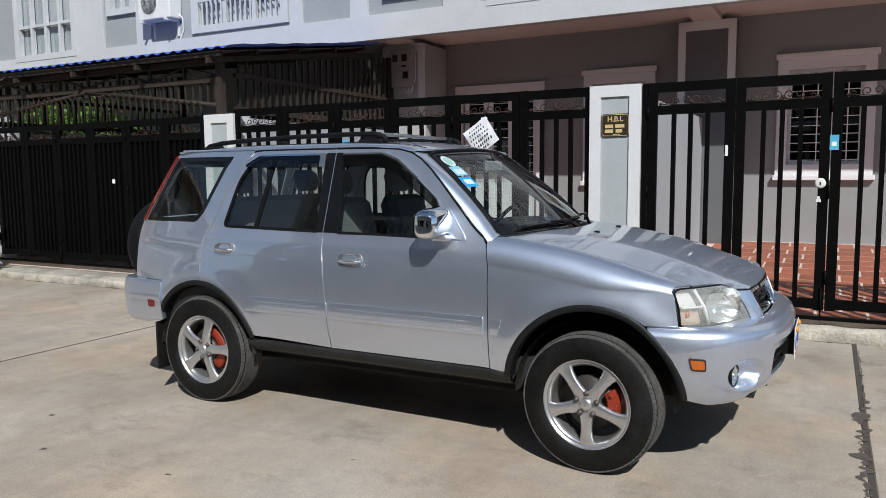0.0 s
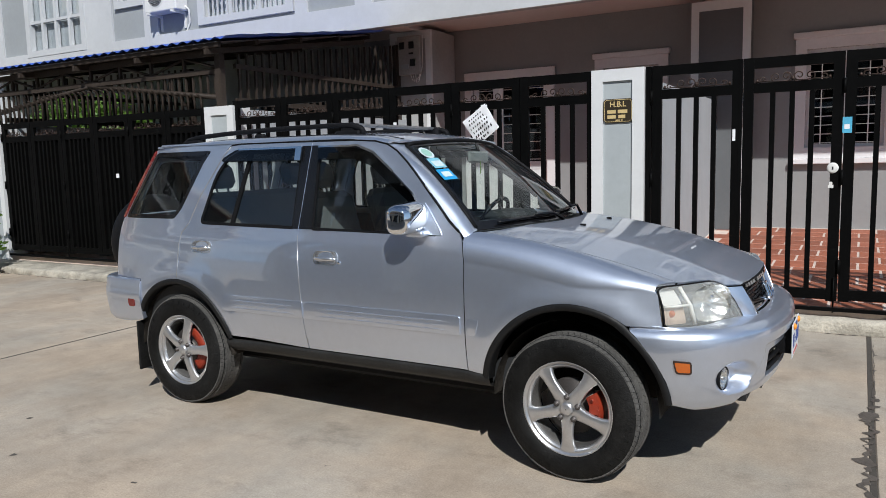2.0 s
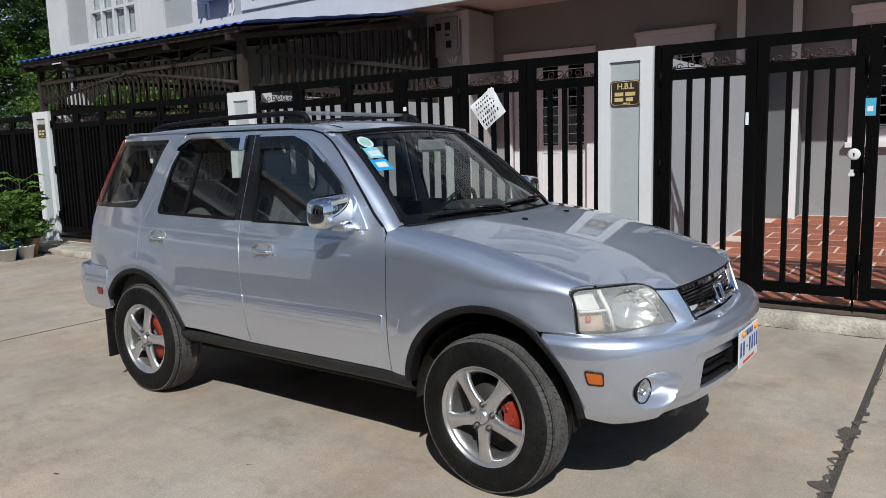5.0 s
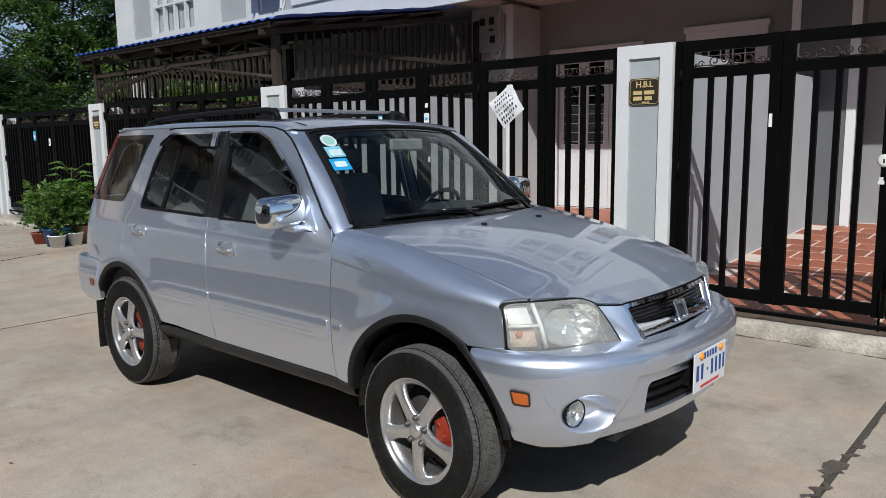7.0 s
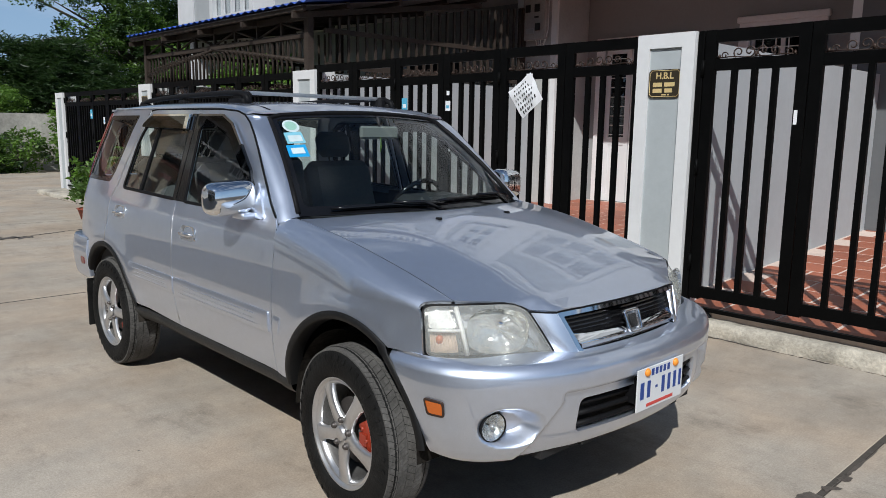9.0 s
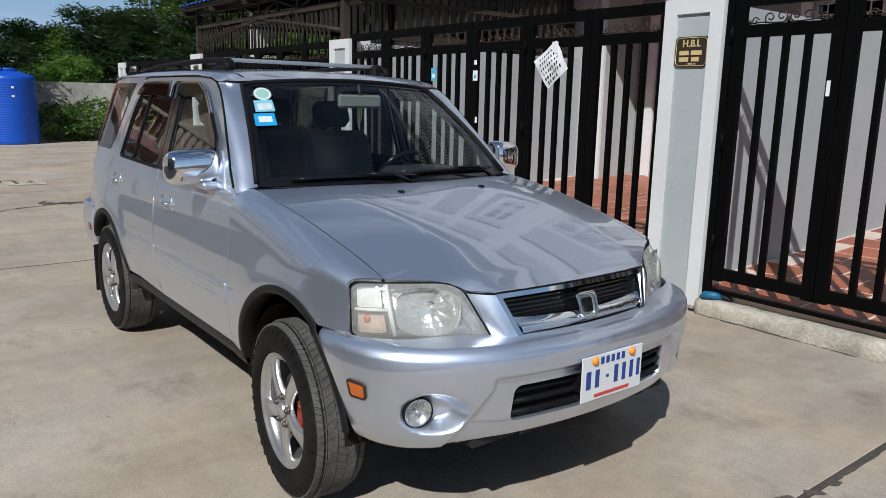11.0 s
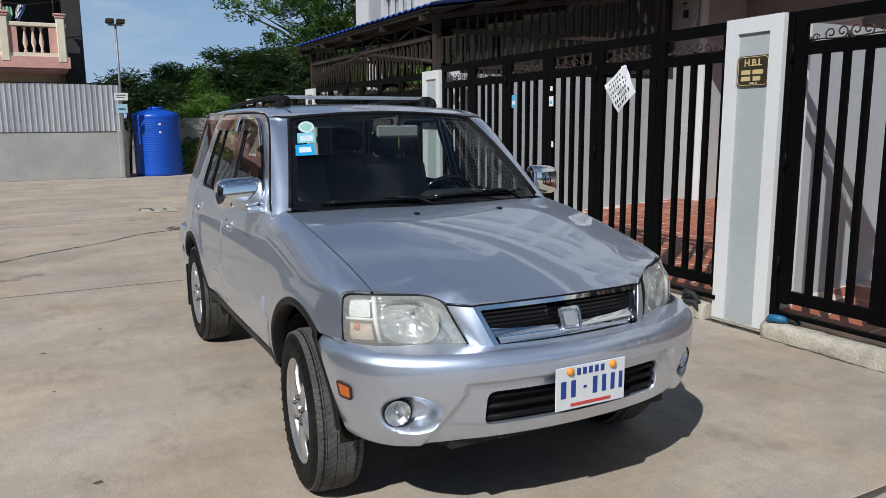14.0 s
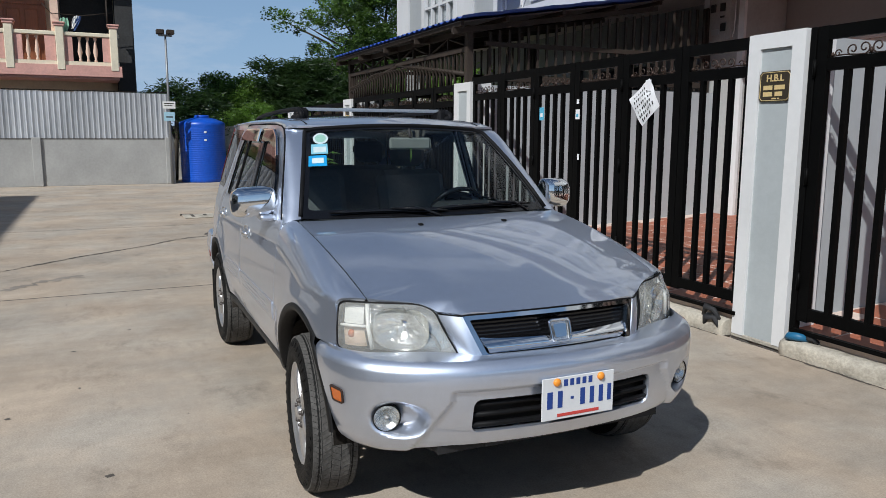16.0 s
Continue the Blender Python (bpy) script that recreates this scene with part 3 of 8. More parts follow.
def house_door(name, x0, x1, z0, z1):
    d = thing(name, "white double door with barred glass lights", "door", ((x0 + x1) / 2, WY, z0), "", "structure")
    a, b, h = -(x1 - x0) / 2, (x1 - x0) / 2, z1 - z0
    part("door_frame", boxes((a - 0.14, b + 0.14, -0.05, -0.002, h, h + 0.15), (a - 0.14, a, -0.05, -0.002, 0, h), (b, b + 0.14, -0.05, -0.002, 0, h)), FRAMEWHITE, d, "wide white moulded surround")
    n = 3
    for i in range(n):
        l, r = a + (b - a) * i / n + 0.005, a + (b - a) * (i + 1) / n - 0.005
        leaf = part("door_leaf", boxes((l, l + 0.09, 0.05, 0.09, 0, h), (r - 0.09, r, 0.05, 0.09, 0, h), (l + 0.09, r - 0.09, 0.05, 0.09, h - 0.1, h), (l + 0.09, r - 0.09, 0.05, 0.09, 0, 0.12), (l + 0.09, r - 0.09, 0.05, 0.09, 0.95, 1.08), (l + 0.09, r - 0.09, 0.062, 0.078, 0.12, 0.95)), WHITE, d, "white door leaf")
        part("pane", box(l + 0.09, r - 0.09, 0.068, 0.074, 1.08, h - 0.1), HOUSEGLASS, leaf)
        bm = bmesh.new()
        for k in range(9):
            z = 1.12 + (h - 1.3) * k / 8
            bx(bm, l + 0.09, r - 0.09, 0.05, 0.058, z - 0.006, z + 0.006)
        part("grille", bm, ACWHITE, leaf, "white steel bars")


house_door("door_1", -6.2, -4.75, 0.392, 2.93)
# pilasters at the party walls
PILASTERGREY = shade("pilaster_mid_grey", (0.40, 0.40, 0.39), 0.7, 0, 0.08, 4, 0.15, 0.06, 60)
for x, y in ((-1.865, 12.2), (-6.96, 11.7)):
    p = thing("pilaster", "white bordered grey pilaster under the upper floor", "pilaster", (x, y, 0), "", "structure")
    # inset panel: dark grey on one pilaster, mid grey on the other
    part("shaft", box(-0.41, 0.41, 0.012, WY - y - 0.02, 0, 3.78), PANEL if x > -5 else PILASTERGREY, p, "inset panel")
    part("surround", boxes((-0.42, -0.31, 0, 0.05, 0, 3.78), (0.31, 0.42, 0, 0.05, 0, 3.78), (-0.31, 0.31, 0, 0.05, 3.64, 3.78)), WHITE, p, "white painted border")
    part("beam", boxes((-0.2, 0.2, 10.75 - y, WY - y - 0.02, 3.78, 3.86)), SOFFIT, p)
solid("ceiling_porch", box(-18.0, 8.0, 10.75, WY, 3.86, 3.95), SOFFIT, "pinkish white soffit over the courtyard", "ceiling", "structure")

# ---- upper floors ----
UY, ZT = 10.65, 8.05
uh = [(-16.2, -14.35, 4.1, 5.9), (-13.2, -12.55, 4.8, 5.9), (-10.85, -8.75, 4.24, 6.3), (-4.75, -2.75, 4.1, 5.4), (-0.7, 1.4, 4.24, 5.9), (-6.6, -5.8, 4.4, 5.9)]
wall_with_holes("wall_house_upper", -18.0, 8.0, UY + 0.03, UY + 0.25, 3.72, ZT, uh, GREY, "grey upper house wall with white bands")
solid("wall_house_side", box(-18.0, -17.8, UY + 0.25, 15.5, 0, ZT), FACADEWHITE, "white end wall of the row of houses", "wall", "structure")
solid("roof_house", box(-18.2, 8.2, UY - 0.3, 15.9, ZT, ZT + 0.2), FACADEWHITE, "flat white roof slab", "roof", "structure")
solid("floor_upper", box(-17.8, 8.0, UY + 0.25, 15.5, 6.9, 7.05), UNLITDARK, "upper floor slab", "floor", "structure")
trim = []
for z0, z1 in ((3.70, 4.1), (6.35, 6.75), (7.35, ZT)):
    trim.append((-18.05, 8.0, UY - 0.02, UY + 0.028, z0, z1))
for a, b in ((-18.05, -17.2), (-14.25, -13.4), (-12.45, -12.05), (-8.62, -8.35), (-7.35, -7.0), (-5.6, -4.95), (-2.55, -1.7), (1.5, 2.2)):
    trim.append((a, b, UY - 0.018, UY + 0.026, 4.1, 6.35))
    trim.append((a, b, UY - 0.018, UY + 0.026, 6.75, 7.35))
for i, row in enumerate(trim):
    solid("trim_band", boxes(row), FACADEWHITE, "white painted facade band", "trim", "structure")


para = thing("roof_balustrade", "white balustrade along the roof of the house row", "balustrade", (0, UY - 0.12, ZT + 0.2), "", "structure")
part("rail", boxes((-18.1, -7.7, -0.09, 0.09, 0.78, 0.90)), FACADEWHITE, para)
post_me = mesh_of("post", box(-0.16, 0.16, -0.11, 0.11, 0.0, 0.78, 0.01), FACADEWHITE)
for i in range(6):
    part("post", post_me, None, para, "", (-17.9 + 2.0 * i, 0, 0))
spindle = mesh_of("baluster", lathe(bmesh.new(), [(0.06, 0.0), (0.06, 0.06), (0.035, 0.12), (0.075, 0.32), (0.04, 0.60), (0.06, 0.70), (0.06, 0.78)], 8), FACADEWHITE)
for i in range(41):
    part("baluster", spindle, None, para, "", (-17.66 + 0.24 * i, 0, 0))


def upper_window(name, x0, x1, z0, z1, cols, cross, curtain):
    w = thing(name, "white framed upper window with " + ("curtains and a white grille" if curtain else "pale drawn blinds"), "window", ((x0 + x1) / 2, UY, z0), "", "structure")
    a, b, h = -(x1 - x0) / 2, (x1 - x0) / 2, z1 - z0
    part("window_frame", boxes((a - 0.1, a + 0.05, -0.03, 0.1, -0.08, h + 0.1), (b - 0.05, b + 0.1, -0.03, 0.1, -0.08, h + 0.1), (a + 0.05, b - 0.05, -0.03, 0.1, h - 0.05, h + 0.1), (a + 0.05, b - 0.05, -0.03, 0.1, -0.08, 0.05)), FACADEWHITE, w)
    for i in range(1, cols):
        x = a + (b - a) * i / cols
        part("mullion", box(x - 0.035, x + 0.035, 0.0, 0.08, 0.05, h - 0.05), FACADEWHITE, w)
    for z in cross:
        part("transom", box(a + 0.05, b - 0.05, 0.005, 0.078, z - 0.03, z + 0.03), FACADEWHITE, w)
    part("pane", box(a + 0.05, b - 0.05, 0.085, 0.091, 0.05, h - 0.05), UPPERGLASS, w)
    if not curtain:
        part("blind", boxes((a - 0.02, b + 0.02, 0.13, 0.136, 0.0, h)), BLIND, w, "pale drawn blind")
    if curtain:
        bm, n = bmesh.new(), 90
        row = [(bm.verts.new((a + (b - a) * i / n, 0.2 + 0.03 * math.sin(i * 1.1) + 0.012 * math.sin(i * 2.7), 0.02)), bm.verts.new((a + (b - a) * i / n, 0.2 + 0.03 * math.sin(i * 1.1), h))) for i in range(n + 1) if True]
        for p, q in zip(row, row[1:]):
            f = bm.faces.new((p[0], q[0], q[1], p[1]))
            f.smooth = True
        part("curtain", bm, CURTAIN, w, "white gathered curtain")
        for i in range(18):
            x = a + (b - a) * (i + 0.5) / 18
            part("grille_bar", box(x - 0.012, x + 0.012, -0.022, 0.0, 0.02, h), FACADEWHITE, w)
        part("grille_rail", box(a, b, -0.026, -0.004, 0.48, 0.52), FACADEWHITE, w)
    return w


for k, (a, b, c, d) in enumerate(uh):
    big = b - a > 1.5
    upper_window(f"window_{k + 11}", a, b, c, d, (3 if a > -14 else 4) if big else 2, (0.66,) if a < -14 else (0.6, 1.2), big and a > -14)
# near-black wall colour stands in for unlit upper rooms
solid("wall_upper_inside", box(-17.8, 8.0, UY + 1.6, UY + 1.7, 3.95, ZT), UNLITDARK, "inner wall behind the upper windows, coloured near-black as an unlit room", "wall", "structure")


def ac_unit(x, y, z, label, w=0.85, h=0.62, d=0.32):
    u = thing("air_conditioner", label, "air conditioner", (x, y, z))
    part("case", box(-w / 2, w / 2, -d, -0.02, 0, h, 0.02, 2), ACWHITE, u)
    bm = bmesh.new()
    lathe(bm, [(0.235, -d - 0.006), (0.235, -d + 0.004), (0.21, -d + 0.004), (0.21, -d - 0.006)], 28, "y", (-w * 0.14, 0, h / 2), False)
    part("fan_ring", bm, ACWHITE, u)
    # flat disc; the shade inside the fan opening is its dark colour
    part("fan_recess", lathe(bmesh.new(), [(0.005, -d - 0.003), (0.21, -d - 0.003)], 28, "y", (-w * 0.14, 0, h / 2), False), UNLITDARK, u, "dark fan opening")
    bm = bmesh.new()
    for r in (0.05, 0.085, 0.12, 0.155, 0.19):
        pts = [(-w * 0.14 + r * math.cos(a), -d - 0.008, h / 2 + r * math.sin(a)) for a in (2 * math.pi * i / 20 for i in range(21))]
        tube(bm, pts, 0.0035, 4, False)
    for i in range(8):
        a = math.pi * i / 4
        tube(bm, [(-w * 0.14, -d - 0.008, h / 2), (-w * 0.14 + 0.21 * math.cos(a), -d - 0.008, h / 2 + 0.21 * math.sin(a))], 0.003, 4)
    part("fan_guard", bm, ACWHITE, u)
    for s in (-1, 1):
        part("bracket", boxes((s * w * 0.38 - 0.02, s * w * 0.38 + 0.02, -d - 0.04, 0.02, -0.045, -0.002), (s * w * 0.38 - 0.02, s * w * 0.38 + 0.02, -0.03, 0.02, -0.3, -0.045)), ACWHITE, u)
    part("pipe", tube(bmesh.new(), [(w / 2 - 0.02, -0.1, 0.1), (w / 2 + 0.05, -0.06, 0.02), (w / 2 + 0.03, -0.02, -0.2), (w / 2 - 0.1, -0.015, -0.4), (w / 2 - 0.12, -0.015, -0.62)], 0.018, 6), ACWHITE, u)
    return u


ac_unit(-11.65, UY + 0.03, 4.46, "white outdoor air conditioner on the upper house wall")
# white board toned down to grey: the deep porch shade is in its colour
BOARDSHADE = shade("shaded_white_board", (0.34, 0.33, 0.31), 0.6, 0, 0.15, 6, 0.2, 0.05, 60)
meter = thing("meter_board", "white electric meter board, coloured grey for porch shade, with dark dials and loose wires", "meter board", (-6.93, 11.69, 3.03))
part("board", box(-0.24, 0.22, -0.09, 0.0, 0, 0.66, 0.008), BOARDSHADE, meter)
for x, z in ((-0.13, 0.5), (0.06, 0.5), (0.08, 0.2)):
    part("meter_face", box(x - 0.05, x + 0.05, -0.115, -0.091, z - 0.06, z + 0.06, 0.006), UNLITDARK, meter, "dark meter face")
part("breaker", box(-0.16, 0.0, -0.11, -0.091, 0.10, 0.18, 0.004), GREY, meter)
part("label_bar", boxes((0.0, 0.09, -0.0935, -0.0905, 0.345, 0.375)), UNLITDARK, meter, "dark bar of writing")
for i in range(3):
    part("wire", tube(bmesh.new(), [(0.0 + 0.05 * i, -0.04, 0.0), (0.05 + 0.04 * i, -0.06, -0.10 - 0.02 * i), (0.17, -0.05, -0.06 - 0.03 * i), (0.245, -0.03, 0.15), (0.245, -0.03, 0.66)], 0.008, 5), ACWHITE, meter)

# ---- carport ----
cp = thing("carport", "black steel carport with trussed front and blue sheet roof", "carport", (-9.75, 7.45, 0))
zf, zc, ty = 2.93, 2.70, -0.05  # top chord, bottom chord, the truss's place across
xl, xr = -2.55, 2.56
for x in (xl, xr):
    part("post", box(x - 0.045, x + 0.045, ty - 0.045, ty + 0.045, 2.2, zf + 0.1), IRON, cp)
    part("post", box(x - 0.05, x + 0.05, 4.1, 4.2, 0, 3.55), IRON, cp)
part("top_chord", box(xl, xr, ty - 0.035, ty + 0.035, zf, zf + 0.075), IRON, cp)
part("bottom_chord", box(xl, xr, ty - 0.035, ty + 0.035, zc, zc + 0.065), IRON, cp)
nw = 8
for i in range(nw):
    xa, xb = xl + (xr - xl) * i / nw, xl + (xr - xl) * (i + 1) / nw
    za, zb = (zc + 0.065, zf) if i % 2 == 0 else (zf, zc + 0.065)
    part("web", tube(bmesh.new(), [(xa, ty, za), (xb, ty, zb)], 0.019, 4), IRON, cp)
    if i < nw - 1:
        part("web_post", box(xb - 0.019, xb + 0.019, ty - 0.02, ty + 0.02, zc + 0.065, zf), IRON, cp)


def brace_z(x):
    """The raking braces that meet under the middle of the truss."""
    return 2.41 + (zc + 0.01 - 2.41) * (1 - abs(x + 0.05) / 2.5)


part("brace", tube(bmesh.new(), [(xl, ty - 0.01, brace_z(xl)), (-0.05, ty - 0.01, zc + 0.01)], 0.034, 4), IRON, cp)
part("brace", tube(bmesh.new(), [(xr, ty - 0.01, brace_z(xr)), (-0.05, ty - 0.01, zc + 0.01)], 0.034, 4), IRON, cp)
for i in range(38):
    x = xl + 0.09 + (xr - xl - 0.18) * i / 37
    if zc - brace_z(x) > 0.06:
        part("hanger_bar", box(x - 0.012, x + 0.012, ty - 0.012, ty + 0.012, brace_z(x), zc), IRON, cp)


def picket(h):
    """An upright bar whose head bends forwards."""
    bm = bmesh.new()
    tube(bm, [(0, 0, 0), (0, 0, h - 0.10), (0, -0.012, h - 0.05), (0, -0.045, h - 0.012), (0, -0.075, h - 0.004)], [0.017, 0.017, 0.017, 0.016, 0.008], 5)
    return mesh_of("picket", bm, IRON)


for i in range(38):
    x = -2.18 + 4.45 * i / 37
    part("picket", picket(min(0.37, brace_z(x) - 2.262 + 0.02)), None, cp, "", (x, -0.12, 2.262))
# lattice along the side wall
for xs_ in (2.60, -2.55):
    part("lattice_rail", box(xs_ - 0.025, xs_ + 0.025, 0.17, 4.1, 2.32, 2.4), IRON, cp)
    part("lattice_rail", box(xs_ - 0.025, xs_ + 0.025, 0.17, 4.1, 2.78, 2.84), IRON, cp)
    for i in range(26):
        y = 0.25 + 3.8 * i / 25
        part("lattice_bar", box(xs_ - 0.016, xs_ + 0.016, y - 0.016, y + 0.016, 2.28, 2.93 + 0.15 * y), IRON, cp)
# ribbed roof that rises to the house
def roof_z(y):
    return 3.02 + (y + 0.36) * 0.155


bm, rows = bmesh.new(), []
nx = 240
for i in range(nx + 1):
    x = -2.69 + 5.7 * i / nx
    rib = 0.016 * math.cos(2 * math.pi * i / 8)
    row = []
    for j in range(14):
        y = -0.36 + 3.49 * j / 13
        row.append(bm.verts.new((x, y, roof_z(y) + rib + (0.012 if j % 2 else 0.0) + 0.055)))
    rows.append(row)
for a, b in zip(rows, rows[1:]):
    for j in range(13):
        bm.faces.new((a[j], b[j], b[j + 1], a[j + 1]))
part("roof_sheet", bm, ROOFBLUE, cp, "blue ribbed steel sheet")
for y in (-0.27, 0.4, 1.3, 2.2, 3.0):
    part("purlin", box(-2.66, 2.8, y - 0.025, y + 0.025, roof_z(y) - 0.045, roof_z(y) + 0.03), IRON, cp)
for x in (-2.65, -1.3, 0.0, 1.3, 2.6):
    v = bmesh.new()
    vv = bx(v, x - 0.025, x + 0.025, -0.32, 3.1, 0, 0.07)
    for q in vv:
        q.co.z += roof_z(q.co.y) - 0.12
    part("rafter", v, IRON, cp)
bm = bmesh.new()
for q in bx(bm, -2.66, 2.8, -0.32, 3.1, 0, 0.008):
    q.co.z += roof_z(q.co.y) + 0.012
part("soffit_sheet", bm, ROOFUNDER, cp, "dull grey underside")

# ---- the far end of the yard ----
FX = -23.3
fw = thing("wall_far", "grey rendered wall topped with upright ribbed steel sheets", "wall", (FX, 0, 0), "", "structure")
part("wall_base", box(-0.16, 0, -22, 5.0, 0, 1.42, 0.01), RENDERWALL, fw)
for y in (-9.0, -5.6, -2.2, 1.17):
    part("pier", box(0.002, 0.07, y - 0.12, y + 0.12, 0, 1.46, 0.01), RENDERWALL, fw)
part("gap_strip", box(-0.05, 0.004, -22, 4.75, 1.40, 1.432), DIRT, fw, "dark gap under the sheets")
part("crack", boxes((0.0, 0.003, -1.02, -0.985, 1.12, 1.40)), DIRT, fw, "dark notch in the render")
part("cap_rail", tube(bmesh.new(), [(-0.03, -22, 2.86), (-0.03, -8, 2.85), (-0.03, 4.98, 2.86)], 0.014, 5), IRON, fw, "dark wire along the top")
part("pier", box(-0.18, 0.05, 4.78, 5.04, 0, 1.46, 0.01), RENDERWALL, fw)
n = 30
for s in range(30):
    bm, row = bmesh.new(), []
    y0 = 4.98 - 0.9 * (s + 1)
    jit = 0.012 * ((s * 7) % 3 - 1)
    for i in range(n + 1):
        f = i / n * 6 % 1.0
        off = 0.028 if 0.12 < f < 0.34 else (0.0 if f < 0.05 or f > 0.41 else 0.014)
        row.append((bm.verts.new((off - 0.04 + (0.004 if s % 2 else 0), y0 + 0.9 * i / n, 1.425)), bm.verts.new((off - 0.04 + (0.004 if s % 2 else 0), y0 + 0.9 * i / n, 2.83 + jit))))
    for a, b in zip(row, row[1:]):
        bm.faces.new((a[0], b[0], b[1], a[1]))
    part("steel_sheet", bm, GALV, fw, "galvanised ribbed sheet")
    if y0 < -20:
        break
part("wall_back", box(-0.12, 0.0, 5.0, 26, 0, 1.85), OLDWALL, thing("wall_old", "weathered bare concrete boundary wall under the trees", "wall", (-25.6, 0, 0), "", "structure"))

lamp = thing("lamp_post", "slim galvanised post with twin floodlights and small notices", "street lamp", (FX + 0.14, 4.93, 0))
part("pole", tube(bmesh.new(), [(0, 0, 0), (0, 0, 2.9), (0, 0, 4.62)], [0.045, 0.037, 0.030], 10), STEEL, lamp)
part("cross_arm", box(-0.03, 0.03, -0.2, 0.2, 4.56, 4.62), STEEL, lamp)
for s in (-1, 1):
    bm = box(-0.12, 0.14, s * 0.15 - 0.115, s * 0.15 + 0.115, 4.62, 4.76, 0.02)
    part("floodlight", bm, IRON, lamp, "dark boxed floodlight")
part("notice", box(0.055, 0.062, -0.19, 0.19, 2.36, 2.58), ACWHITE, lamp, "small white notice board")
part("notice", box(0.055, 0.062, -0.16, 0.16, 1.98, 2.25), shade("pale_blue_board", (0.35, 0.55, 0.66), 0.5), lamp, "small pale blue notice board")
for row in ((-0.14, 0.14, 2.5, 2.53), (-0.14, 0.1, 2.44, 2.465), (-0.1, 0.1, 2.08, 2.12)):
    part("notice_bar", boxes((0.062, 0.065, *row)), PLAQUE, lamp, "dark bar of writing")

tank = thing("water_tank", "tall ribbed blue plastic water tank", "water tank", (-24.05, 6.02, 0))
prof = [(0.70, 0.0), (0.72, 0.03)]
for i in range(24):
    z = 0.10 + i * 0.070
    prof += [(0.718, z - 0.02), (0.724, z), (0.724, z + 0.02), (0.718, z + 0.038)]
prof += [(0.73, 1.84), (0.73, 1.92), (0.66, 1.98), (0.45, 2.06), (0.24, 2.11)]
part("shell", lathe(bmesh.new(), prof, 48), TANKBLUE, tank)
part("lid", lathe(bmesh.new(), [(0.24, 2.09), (0.24, 2.17), (0.2, 2.19), (0.04, 2.2)], 24), TANKBLUE, tank)
for i in range(2):
    part("lug", box(0.69, 0.735, -0.04, 0.04, 1.6 - 0.25 * i, 1.66 - 0.25 * i, 0.01), ACWHITE, tank)

# balcony house
bh = thing("balcony_house", "peach and pink house with a balustraded balcony", "house", (-25.2, 0, 0))
part("wall", boxes((-9, -1.5, -4.7, 3.6, 0, 12.0)), CREAM, bh, "cream painted wall")
part("side_wall", boxes((-9, -0.4, 3.6, 4.15, 0, 12.0)), DARKWALL, bh, "near-black side wall")
part("balcony_slab", boxes((-1.5, 0.345, -4.7, 3.62, 3.3, 3.555)), PINK, bh, "weathered pink slab")
part("slab_edge", boxes((0.35, 0.42, -4.7, 3.7, 3.38, 3.72)), PINK, bh)
part("rail", boxes((0.12, 0.38, -4.7, 3.66, 4.62, 4.74), r=0.015), CREAM, bh)
part("rail_base", boxes((0.14, 0.36, -4.7, 3.64, 3.72, 3.84)), CREAM, bh)
for y in (3.5, 1.95, 0.55, -0.9, -2.4, -4.5):
    part("rail_post", boxes((0.08, 0.435, y - 0.12, y + 0.12, 3.56, 4.9), r=0.02), CREAM, bh)
    part("post_cap", boxes((0.05, 0.46, y - 0.15, y + 0.15, 4.9, 4.98), (0.02, 0.49, y - 0.18, y + 0.18, 4.98, 5.03), r=0.012), PINK, bh)
balu = mesh_of("baluster", lathe(bmesh.new(), [(0.05, 0), (0.05, 0.06), (0.03, 0.1), (0.075, 0.3), (0.045, 0.52), (0.03, 0.64), (0.055, 0.72), (0.05, 0.78)], 10), PEACH)
for y0, y1 in ((3.16, 3.38), (2.07, 2.30), (1.52, 1.82), (0.68, 0.9), (0.2, 0.42)):
    part("rail_panel", boxes((0.15, 0.35, y0, y1, 3.845, 4.615)), PINK, bh, "solid pink panel")
for y in [2.95, 2.73, 2.5] + [1.3, 1.05] + [0.05 - 0.27 * i for i in range(17)]:
    part("baluster", balu, None, bh, "", (0.25, y, 3.84))
part("partition", boxes((-1.5, 0.1, 1.72, 1.95, 3.55, 7.0)), PEACH, bh)
part("upper_slab", boxes((-1.5, 0.35, -4.7, 3.62, 6.9, 7.2)), CREAM, bh)
# flat panel; the doorway's shade is put into its near-black colour
part("doorway_shade", boxes((-1.52, -1.46, 1.96, 3.58, 3.56, 6.9)), DARKWALL, bh, "flat near-black panel painted as the shade of a deep doorway")
for i, y in enumerate((0.85, -2.1)):
    dr = part("door", boxes((-1.5, -1.4, y - 0.55, y + 0.55, 3.55, 5.75)), DOORWOOD, bh, "varnished carved wooden door")
    for s in (-1, 1):
        for z0, z1 in ((3.75, 4.5), (4.65, 5.6)):
            part("door_panel", box(-1.4, -1.37, y + s * 0.26 - 0.19, y + s * 0.26 + 0.19, z0, z1, 0.02), DOORWOOD, dr)
    part("door_frame", boxes((-1.5, -1.35, y - 0.68, y - 0.551, 3.55, 5.9), (-1.5, -1.35, y + 0.551, y + 0.68, 3.55, 5.9), (-1.5, -1.35, y - 0.551, y + 0.551, 5.752, 5.9)), DOORWOOD, bh)
part("ground_floor", boxes((-1.5, -1.2, -4.7, 3.4, 0, 3.3)), CREAM, bh)
part("washing_line", tube(bmesh.new(), [(0.2, 3.50, 5.42), (0.2, 2.6, 5.27), (0.2, 1.75, 5.30), (0.18, 1.5, 5.6)], 0.012, 4), IRON, bh)
